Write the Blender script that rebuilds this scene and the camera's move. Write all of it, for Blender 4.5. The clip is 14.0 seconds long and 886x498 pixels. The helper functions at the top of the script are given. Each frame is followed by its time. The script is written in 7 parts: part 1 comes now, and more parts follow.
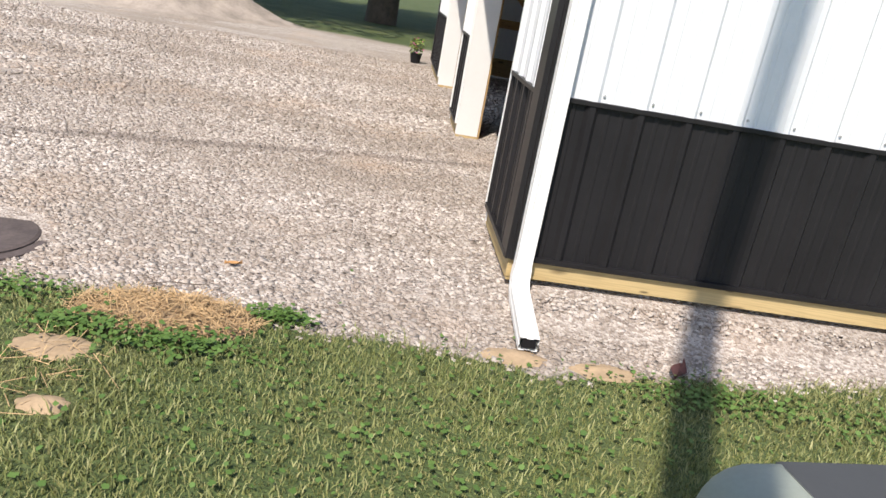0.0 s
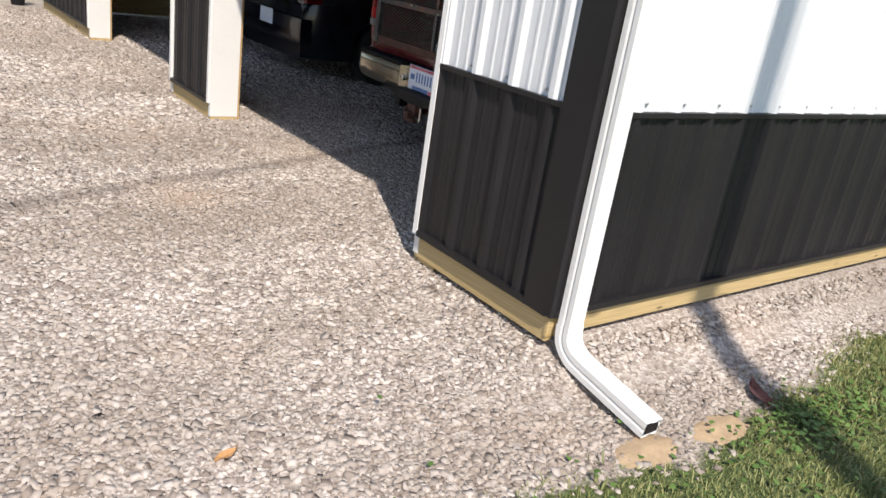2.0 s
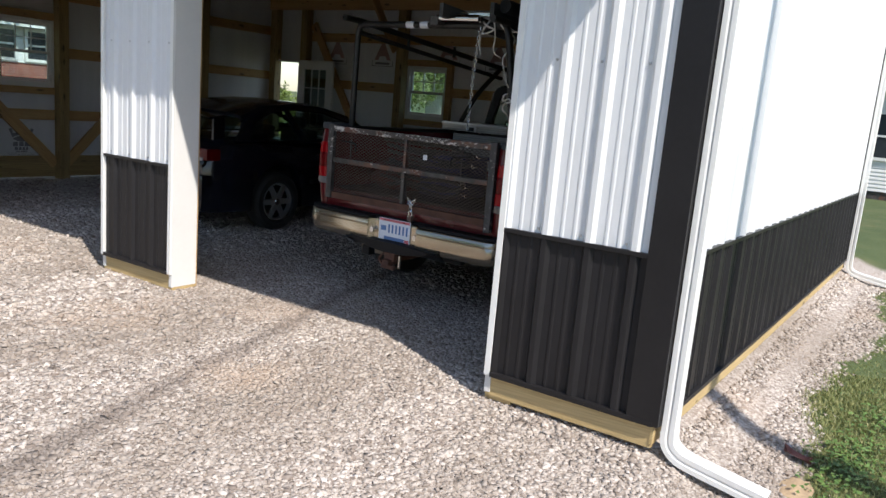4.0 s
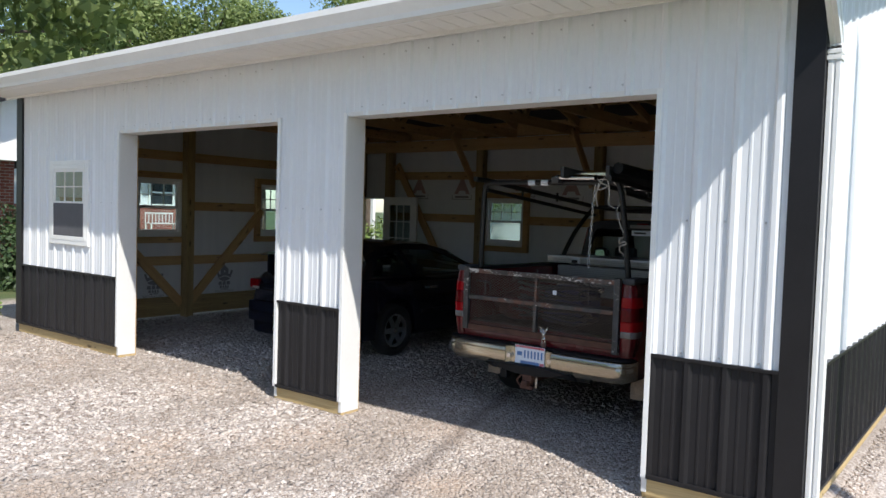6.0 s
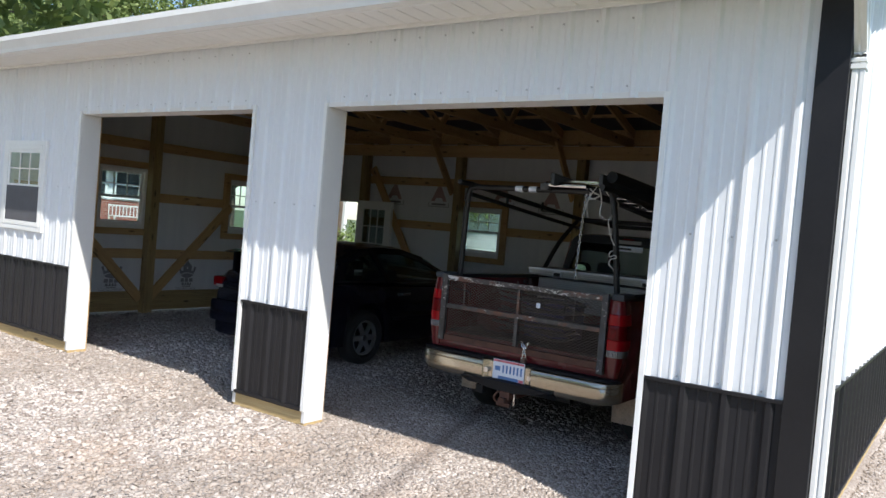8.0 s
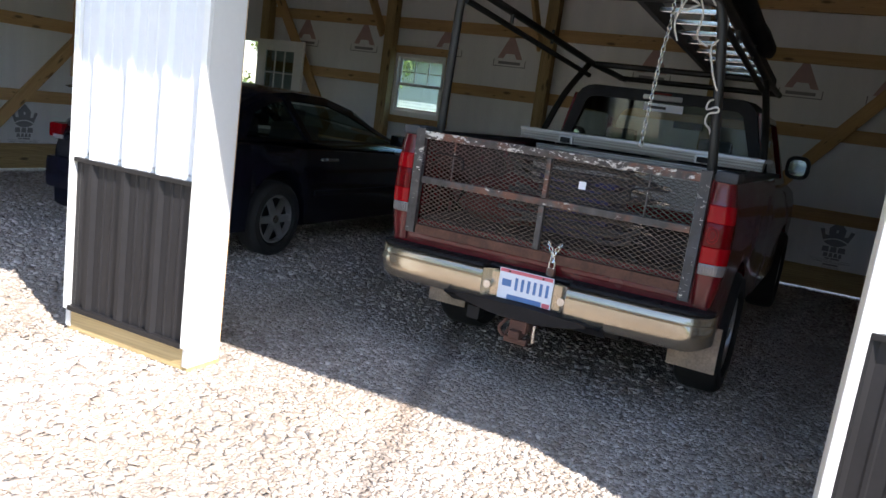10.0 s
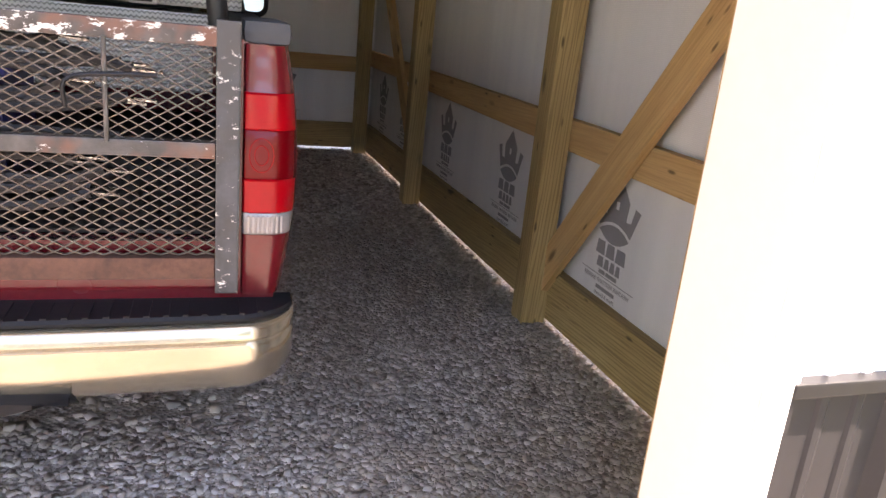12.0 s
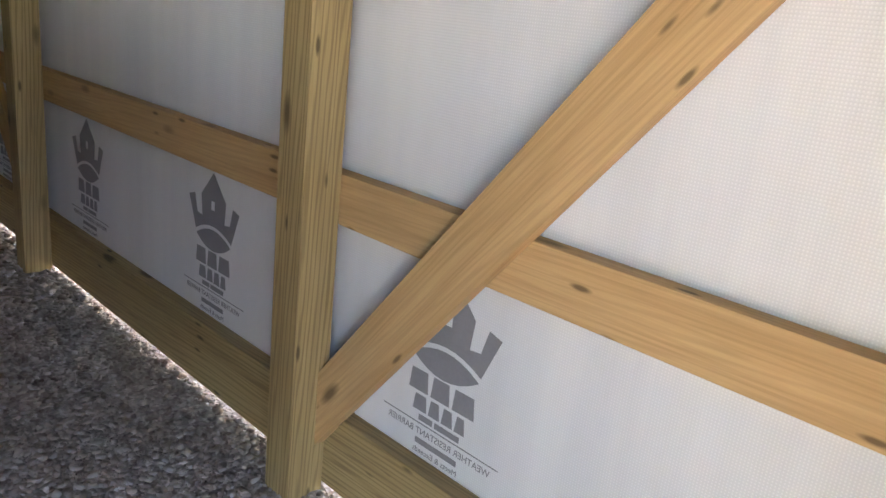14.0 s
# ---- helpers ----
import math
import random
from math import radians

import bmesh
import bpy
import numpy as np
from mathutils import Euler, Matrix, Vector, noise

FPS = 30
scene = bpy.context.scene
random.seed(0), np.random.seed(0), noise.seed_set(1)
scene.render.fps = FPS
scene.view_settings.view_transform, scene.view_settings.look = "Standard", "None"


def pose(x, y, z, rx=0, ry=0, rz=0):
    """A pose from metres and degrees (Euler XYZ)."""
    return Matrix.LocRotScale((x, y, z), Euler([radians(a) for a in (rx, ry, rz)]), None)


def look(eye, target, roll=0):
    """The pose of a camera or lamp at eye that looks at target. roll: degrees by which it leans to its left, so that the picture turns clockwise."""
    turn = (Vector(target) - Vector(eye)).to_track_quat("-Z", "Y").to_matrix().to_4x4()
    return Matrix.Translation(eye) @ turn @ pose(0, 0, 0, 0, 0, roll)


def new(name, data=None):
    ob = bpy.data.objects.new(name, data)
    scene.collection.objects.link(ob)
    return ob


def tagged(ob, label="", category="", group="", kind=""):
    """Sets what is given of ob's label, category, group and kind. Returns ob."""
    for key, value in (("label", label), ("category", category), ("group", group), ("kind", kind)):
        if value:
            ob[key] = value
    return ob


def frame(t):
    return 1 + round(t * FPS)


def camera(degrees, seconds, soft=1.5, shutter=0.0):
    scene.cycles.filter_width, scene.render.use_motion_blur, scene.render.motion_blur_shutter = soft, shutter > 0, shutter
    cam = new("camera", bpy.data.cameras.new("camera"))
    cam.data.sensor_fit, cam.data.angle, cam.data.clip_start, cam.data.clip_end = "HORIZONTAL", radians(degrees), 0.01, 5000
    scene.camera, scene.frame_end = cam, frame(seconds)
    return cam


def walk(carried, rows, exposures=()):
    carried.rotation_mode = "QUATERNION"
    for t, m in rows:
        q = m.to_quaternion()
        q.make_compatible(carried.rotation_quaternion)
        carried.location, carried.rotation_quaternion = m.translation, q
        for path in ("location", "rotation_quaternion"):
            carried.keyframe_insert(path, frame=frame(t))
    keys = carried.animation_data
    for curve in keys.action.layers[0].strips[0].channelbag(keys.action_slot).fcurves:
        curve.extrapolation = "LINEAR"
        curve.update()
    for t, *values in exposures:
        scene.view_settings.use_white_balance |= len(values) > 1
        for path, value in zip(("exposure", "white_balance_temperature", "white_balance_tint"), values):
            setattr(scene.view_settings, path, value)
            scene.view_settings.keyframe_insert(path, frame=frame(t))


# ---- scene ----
cam = camera(60.7, 14.0)
PATH = [
    (0, (-0.076, 0.054, 1.525), (0.135, 1.936, 0.881), 10.3),
    (0.5, (-0.573, 0.368, 1.542), (-0.116, 2.185, 0.842), 9.5),
    (1, (-0.936, 0.774, 1.546), (-0.239, 2.501, 0.817), 9.0),
    (1.5, (-1.194, 1.221, 1.578), (-0.251, 2.826, 0.846), 8.8),
    (2, (-1.399, 1.684, 1.567), (-0.212, 3.133, 0.864), 8.8),
    (2.2, (-1.455, 1.864, 1.535), (-0.172, 3.238, 0.851), 8.9),
    (4.3, (-2.961, 2.482, 1.802), (-1.323, 3.581, 1.469), 4.3),
    (4.5, (-3.123, 2.474, 1.832), (-1.485, 3.581, 1.526), 4.0),
    (5, (-3.481, 2.395, 1.851), (-1.855, 3.534, 1.617), 2.9),
    (5.5, (-3.747, 2.467, 1.977), (-2.138, 3.644, 1.817), 2.1),
    (6, (-3.937, 2.539, 1.994), (-2.349, 3.751, 1.901), 1.8),
    (6.5, (-4.04, 2.456, 2.0), (-2.467, 3.69, 1.95), 2.3),
    (7, (-4.057, 2.419, 2.011), (-2.475, 3.642, 1.982), 3.0),
    (7.5, (-3.962, 2.506, 2.005), (-2.357, 3.698, 1.972), 4.1),
    (7.7, (-3.866, 2.624, 1.974), (-2.247, 3.797, 1.936), 4.4),
    (9.8, (-2.14, 4.373, 1.674), (-0.403, 5.302, 1.329), 8.1),
    (10, (-1.947, 4.55, 1.643), (-0.178, 5.41, 1.28), 7.8),
    (10.5, (-1.47, 4.849, 1.648), (0.402, 5.434, 1.257), 7.4),
    (11, (-1.043, 5.03, 1.685), (0.902, 5.238, 1.268), 6.5),
    (11.5, (-0.569, 5.157, 1.621), (1.354, 4.918, 1.125), 6.0),
    (12, (-0.1, 5.1, 1.583), (1.705, 4.472, 0.994), 5.7),
    (12.5, (0.337, 5.011, 1.57), (1.971, 4.043, 0.944), 6.1),
    (13, (0.753, 4.903, 1.597), (2.135, 3.616, 0.939), 7.3),
    (13.5, (1.097, 4.769, 1.624), (2.414, 3.397, 1.006), 6.8),
    (14, (1.348, 4.744, 1.625), (2.654, 3.35, 1.034), 6.3),
]

EXPOSURES = [(0.0, 0.26, 6600, 12), (2.2, 0.2, 6550, 12), (4.3, 0.32, 6300, 11), (7.7, 0.5, 6100, 10), (9.8, 1.35, 6250, 11), (10.5, 1.95, 6200, 14), (11.0, 2.55, 6250, 13), (11.5, 2.95, 6850, 17),
             (12.0, 3.1, 7700, 24), (12.5, 3.22, 7900, 28), (13.0, 3.72, 6900, 19), (14.0, 4.0, 6750, 17)]
walk(cam, [(t, look(eye, target, roll)) for t, eye, target, roll in PATH], EXPOSURES)

# ---- world and sun ----
SUN_WAY = Vector((0.53, 1.23, -1.62)).normalized()
world = bpy.data.worlds.new("sky")
scene.world = world
world.use_nodes = True
wn, wl = world.node_tree.nodes, world.node_tree.links
sky = wn.new("ShaderNodeTexSky")
sky.sky_type, sky.sun_disc = "NISHITA", False
sky.sun_elevation = math.asin(-SUN_WAY.z)
sky.sun_rotation = math.atan2(-SUN_WAY.x, -SUN_WAY.y)
sky.air_density, sky.dust_density = 1.0, 0.6
wl.new(sky.outputs[0], wn["Background"].inputs[0])
wn["Background"].inputs[1].default_value = 0.15
sun = new("sun", bpy.data.lights.new("sun", "SUN"))
sun.data.energy, sun.data.angle, sun.data.color = 4.8, radians(0.55), (1.0, 0.93, 0.83)
sun.matrix_world = Matrix.Translation((-5, -12, 16)) @ SUN_WAY.to_track_quat("-Z", "Y").to_matrix().to_4x4()


# ---- materials ----
def mat(name):
    m = bpy.data.materials.new(name)
    m.use_nodes = True
    n, l = m.node_tree.nodes, m.node_tree.links
    return m, n, l, n["Principled BSDF"]


def noise_node(n, l, scale, detail=4, rough=0.6, coord="Object", stretch=None, offset=None):
    tc = n.new("ShaderNodeTexCoord")
    out = tc.outputs[coord]
    if stretch or offset:
        mp = n.new("ShaderNodeMapping")
        l.new(out, mp.inputs[0])
        if stretch:
            mp.inputs["Scale"].default_value = stretch
        if offset:
            l.new(offset, mp.inputs["Location"])
        out = mp.outputs[0]
    t = n.new("ShaderNodeTexNoise")
    t.inputs["Scale"].default_value, t.inputs["Detail"].default_value, t.inputs["Roughness"].default_value = scale, detail, rough
    l.new(out, t.inputs["Vector"])
    return t


def ramp(n, l, fac, stops):
    r = n.new("ShaderNodeValToRGB")
    e = r.color_ramp.elements
    while len(e) < len(stops):
        e.new(0.5)
    for k, (p, c) in enumerate(stops):
        e[k].position, e[k].color = p, (*c, 1)
    l.new(fac, r.inputs[0])
    return r.outputs[0]


def mix(n, l, fac, a, b, how="MIX"):
    m = n.new("ShaderNodeMix")
    m.data_type, m.blend_type = "RGBA", how
    for sock, v in ((m.inputs["Factor"], fac), (m.inputs["A"], a), (m.inputs["B"], b)):
        if hasattr(v, "links"):
            l.new(v, sock)
        elif isinstance(v, tuple):
            sock.default_value = (*v, 1)
        else:
            sock.default_value = v
    return m.outputs["Result"]


def bump(n, l, height, strength, distance, bsdf):
    b = n.new("ShaderNodeBump")
    b.inputs["Strength"].default_value, b.inputs["Distance"].default_value = strength, distance
    l.new(height, b.inputs["Height"])
    l.new(b.outputs[0], bsdf.inputs["Normal"])


def plain(name, color, rough=0.5, metal=0.0, vary=0.15, scale=6.0, fine=60.0, relief=0.1, coat=0.0, sheen=0.5):
    """A surface of one colour with faint stains at two scales."""
    m, n, l, b = mat(name)
    a = noise_node(n, l, scale)
    f = noise_node(n, l, fine, 3)
    dark = tuple(c * (1 - vary) for c in color)
    light = tuple(min(1, c * (1 + vary)) for c in color)
    c1 = ramp(n, l, a.outputs[0], [(0.3, dark), (0.7, light)])
    l.new(mix(n, l, 0.25, c1, ramp(n, l, f.outputs[0], [(0.35, dark), (0.65, light)])), b.inputs["Base Color"])
    b.inputs["Metallic"].default_value = metal
    rr = n.new("ShaderNodeMapRange")
    rr.inputs["To Min"].default_value, rr.inputs["To Max"].default_value = max(0.03, rough - 0.08), min(1, rough + 0.1)
    l.new(a.outputs[0], rr.inputs["Value"])
    l.new(rr.outputs[0], b.inputs["Roughness"])
    b.inputs["Coat Weight"].default_value = coat
    b.inputs["Specular IOR Level"].default_value = sheen
    if relief:
        bump(n, l, f.outputs[0], relief, 0.002, b)
    return m


def wood(name, light, dark, knots=True, lines=0.25):
    """Sawn lumber with the grain along the board's own x."""
    m, n, l, b = mat(name)
    info = n.new("ShaderNodeObjectInfo")
    off = n.new("ShaderNodeVectorMath")
    off.operation = "SCALE"
    off.inputs[0].default_value = (37.0, 17.0, 29.0)
    l.new(info.outputs["Random"], off.inputs["Scale"])
    wide = noise_node(n, l, 3.0, 3, 0.5, stretch=(0.3, 6, 6), offset=off.outputs[0])
    fine = noise_node(n, l, 14.0, 5, 0.65, stretch=(0.25, 12, 12), offset=off.outputs[0])
    blot = noise_node(n, l, 1.6, 3, offset=off.outputs[0])
    c = ramp(n, l, wide.outputs[0], [(0.3, dark), (0.62, light)])
    c = mix(n, l, 0.32, c, ramp(n, l, fine.outputs[0], [(0.35, tuple(v * 0.7 for v in dark)), (0.6, light)]))
    ring = n.new("ShaderNodeTexWave")
    ring.wave_type, ring.bands_direction = "BANDS", "DIAGONAL"
    ring.inputs["Scale"].default_value, ring.inputs["Distortion"].default_value = 24.0, 9.0
    ring.inputs["Detail"].default_value, ring.inputs["Detail Scale"].default_value = 2.0, 0.8
    lay, rtc = n.new("ShaderNodeMapping"), n.new("ShaderNodeTexCoord")
    lay.inputs["Scale"].default_value = (0.07, 1.6, 1.6)
    l.new(rtc.outputs["Object"], lay.inputs[0])
    l.new(off.outputs[0], lay.inputs["Location"])
    l.new(lay.outputs[0], ring.inputs["Vector"])
    c = mix(n, l, ramp(n, l, ring.outputs["Fac"], [(0.45, (0, 0, 0)), (1.0, (lines, lines, lines))]), c, tuple(v * 0.55 for v in dark))
    c = mix(n, l, ramp(n, l, blot.outputs[0], [(0.45, (0, 0, 0)), (0.75, (0.5, 0.5, 0.5))]), c, tuple(v * 0.72 for v in light))
    if knots:
        for size, edge in (((2.6, 8.0, 8.0), 0.13), ((4.5, 17.0, 17.0), 0.10)):
            v = n.new("ShaderNodeTexVoronoi")
            v.inputs["Scale"].default_value = 1.0
            mp = n.new("ShaderNodeMapping")
            mp.inputs["Scale"].default_value = size
            tc = n.new("ShaderNodeTexCoord")
            l.new(tc.outputs["Object"], mp.inputs[0])
            l.new(off.outputs[0], mp.inputs["Location"])
            l.new(mp.outputs[0], v.inputs["Vector"])
            k = ramp(n, l, v.outputs["Distance"], [(edge * 0.65, (0.9, 0.9, 0.9)), (edge * 1.4, (0, 0, 0))])
            c = mix(n, l, k, c, tuple(q * 0.28 for q in dark))
    l.new(c, b.inputs["Base Color"])
    b.inputs["Roughness"].default_value = 0.72
    bump(n, l, fine.outputs[0], 0.25, 0.002, b)
    return m


def glassy(name, tint=(0.8, 0.9, 0.9), rough=0.0, through=0.9):
    m, n, l, b = mat(name)
    n.remove(b)
    g, t, mx, fr = n.new("ShaderNodeBsdfGlossy"), n.new("ShaderNodeBsdfTransparent"), n.new("ShaderNodeMixShader"), n.new("ShaderNodeLayerWeight")
    fr.inputs["Blend"].default_value = 0.5
    pw, ad = n.new("ShaderNodeMath"), n.new("ShaderNodeMath")
    pw.operation, ad.operation = "POWER", "MULTIPLY_ADD"
    pw.inputs[1].default_value = 5.0
    ad.inputs[1].default_value, ad.inputs[2].default_value = 0.95, 0.05
    l.new(fr.outputs["Facing"], pw.inputs[0])
    l.new(pw.outputs[0], ad.inputs[0])
    g.inputs["Roughness"].default_value = rough + 0.01
    t.inputs["Color"].default_value = (*tint, 1)
    l.new(ad.outputs[0], mx.inputs[0])
    l.new(t.outputs[0], mx.inputs[1])
    l.new(g.outputs[0], mx.inputs[2])
    l.new(mx.outputs[0], n["Material Output"].inputs[0])
    return m


WHITE = plain("white painted steel", (0.735, 0.75, 0.765), 0.38, 0, 0.04, 1.2, 25, 0.05)
CHAR = plain("charcoal painted steel", (0.0195, 0.0185, 0.0200), 0.42, 0, 0.2, 1.5, 30, 0.05, 0.0, 0.22)
CHARTRIM = plain("charcoal trim", (0.0165, 0.0155, 0.0165), 0.40, 0, 0.2, 2, 40, 0.04, 0.0, 0.25)
GUTTER = plain("white aluminium", (0.80, 0.80, 0.78), 0.32, 0, 0.05, 2, 30, 0.04)
SOFFIT = plain("white vinyl", (0.78, 0.77, 0.74), 0.5, 0, 0.05, 2, 30, 0.04)
JAMB = plain("white jamb metal", (0.73, 0.72, 0.70), 0.46, 0, 0.04, 1.5, 40, 0.04)
PINE = wood("yellow pine", (0.56, 0.37, 0.175), (0.44, 0.27, 0.112), True, 0.22)
TREATED = wood("treated lumber", (0.43, 0.315, 0.145), (0.27, 0.185, 0.078), True, 0.55)
SKIRT = wood("fresh treated lumber", (0.58, 0.435, 0.215), (0.46, 0.325, 0.14))
ROOFIN = plain("dark roof underlay", (0.05, 0.045, 0.05), 0.7)
RED = plain("red truck paint", (0.11, 0.006, 0.010), 0.24, 0, 0.15, 3, 70, 0.02, 0.25)
BLACKCAR = plain("black car paint", (0.006, 0.007, 0.014), 0.16, 0, 0.3, 3, 60, 0.0, 0.25, 0.35)
BLACKPL = plain("black plastic", (0.010, 0.010, 0.012), 0.55, 0, 0.3, 8, 120, 0.2, 0.0, 0.25)
BLACKTUBE = plain("black rack paint", (0.014, 0.013, 0.013), 0.45, 0, 0.4, 9, 90, 0.2)
RUBBER = plain("tyre rubber", (0.016, 0.016, 0.016), 0.85, 0, 0.4, 10, 90, 0.3)
GOLD = plain("champagne bumper", (0.46, 0.405, 0.315), 0.20, 0.85, 0.12, 4, 60, 0.03, 0.3)
CHROME = plain("chrome", (0.62, 0.62, 0.62), 0.16, 1.0, 0.1, 5, 70, 0.02)
ALLOY = plain("silver alloy", (0.50, 0.50, 0.51), 0.34, 0.8, 0.1, 8, 80, 0.05)


def flaking(name, paint, chip, amount, rust=(0.16, 0.062, 0.036)):
    """Dark paint that has come off in ragged bright chips."""
    m, n, l, b = mat(name)
    where = noise_node(n, l, 5.0, 3)
    chips = noise_node(n, l, 60.0, 6, 0.72, stretch=(1.0, 0.45, 1.0))
    stain = noise_node(n, l, 16.0, 4)
    add = n.new("ShaderNodeMath")
    add.operation = "MULTIPLY_ADD"
    add.inputs[1].default_value = 0.45
    l.new(where.outputs[0], add.inputs[0])
    l.new(chips.outputs[0], add.inputs[2])
    mask = ramp(n, l, add.outputs[0], [(amount, (0, 0, 0)), (amount + 0.015, (1, 1, 1))])
    base = ramp(n, l, stain.outputs[0], [(0.35, tuple(v * 0.6 for v in paint)), (0.65, tuple(v * 1.35 for v in paint))])
    rusty = noise_node(n, l, 3.3, 4, 0.7)
    base = mix(n, l, ramp(n, l, rusty.outputs[0], [(0.52, (0, 0, 0)), (0.62, (0.85, 0.85, 0.85))]), base, rust)
    l.new(mix(n, l, mask, base, chip), b.inputs["Base Color"])
    b.inputs["Roughness"].default_value = 0.45
    b.inputs["Metallic"].default_value = 0.0
    bump(n, l, chips.outputs[0], 0.3, 0.002, b)
    return m


STEELOLD = flaking("worn dark steel", (0.066, 0.060, 0.058), (0.55, 0.52, 0.48), 0.865)
STEELFLAKE = flaking("flaking painted steel", (0.062, 0.050, 0.046), (0.62, 0.59, 0.55), 0.785)
STEELBLK = flaking("chipped black steel", (0.040, 0.043, 0.050), (0.60, 0.58, 0.55), 0.84, (0.045, 0.042, 0.042))
MESHST = plain("dull mesh steel", (0.115, 0.094, 0.08), 0.42, 0.4, 0.4, 14, 90, 0.2)
RUST = plain("rusty iron", (0.105, 0.048, 0.032), 0.8, 0.1, 0.5, 14, 80, 0.5)
LENS = plain("red lens", (0.30, 0.002, 0.006), 0.2, 0, 0.1, 8, 90, 0.05, 0.0, 0.25)
LENSDK = plain("dark red lens", (0.11, 0.001, 0.003), 0.2, 0, 0.1, 8, 90, 0.02, 0.0, 0.25)
LENSW = plain("clear lens", (0.22, 0.205, 0.205), 0.15, 0, 0.1, 40, 160, 0.3, 1.0)
PLATEW = plain("plate white", (0.72, 0.76, 0.84), 0.4, 0, 0.04)
BLUE = plain("plate blue", (0.09, 0.19, 0.42), 0.4)
PINK = plain("plate red", (0.60, 0.14, 0.18), 0.4)
CORD = plain("black rubber cord", (0.022, 0.022, 0.025), 0.5)
ROPE = plain("white rope", (0.62, 0.60, 0.56), 0.85)
BLUEBIN = plain("blue plastic", (0.012, 0.016, 0.10), 0.45)
CARGO = plain("dull red cloth", (0.10, 0.018, 0.018), 0.9)
BEIGE = plain("mud flap", (0.46, 0.37, 0.29), 0.8, 0, 0.35, 10, 80, 0.4)
GREYPL = plain("grey plastic", (0.27, 0.30, 0.26), 0.6, 0, 0.1, 6, 80, 0.1)
GREYDK = plain("dark grey plastic", (0.050, 0.054, 0.060), 0.72, 0, 0.1, 6, 80, 0.1)
BARK = plain("bark", (0.10, 0.075, 0.055), 0.95, 0, 0.5, 5, 40, 0.8)
PRINT = plain("grey print", (0.225, 0.225, 0.245), 0.45, 0, 0.12, 8, 90, 0.05)
PRINTRED = plain("faded red print", (0.42, 0.28, 0.27), 0.45, 0, 0.12, 8, 90, 0.05)
PILE = plain("heaped gravel", (0.34, 0.29, 0.25), 0.95, 0, 0.35, 3, 25, 1.0)
IRON = plain("cast iron", (0.115, 0.09, 0.083), 0.7, 0.2, 0.4, 9, 70, 0.5)
STRAW = plain("dry straw", (0.46, 0.31, 0.16), 0.9, 0, 0.45, 30, 120, 0.5)
SOIL = plain("sandy soil", (0.40, 0.29, 0.18), 0.95, 0, 0.3, 8, 70, 0.6)
LEAFORANGE = plain("dry leaf", (0.50, 0.27, 0.11), 0.8)
BARKBIT = plain("bark scrap", (0.12, 0.05, 0.045), 0.85)
POLEWOOD = wood("weathered pole", (0.24, 0.18, 0.13), (0.15, 0.11, 0.08), False)
SIDING = plain("white siding", (0.78, 0.78, 0.77), 0.55, 0, 0.05, 2, 20, 0.05)
SHINGLE = plain("grey shingles", (0.10, 0.10, 0.105), 0.9, 0, 0.4, 5, 30, 0.5)
DARKGLASS = plain("dim window", (0.03, 0.035, 0.04), 0.08)
GLASS = glassy("window glass")
TINT = glassy("tinted car glass", (0.66, 0.74, 0.72))
TINTCAR = glassy("dark car glass", (0.40, 0.48, 0.44))
SCREEN = plain("insect screen", (0.10, 0.10, 0.11), 0.7)
MIRROR = plain("mirror glass", (0.70, 0.82, 0.86), 0.04, 1.0, 0.02, 5, 60, 0)
PETAL = plain("pink petal", (0.62, 0.09, 0.32), 0.7)


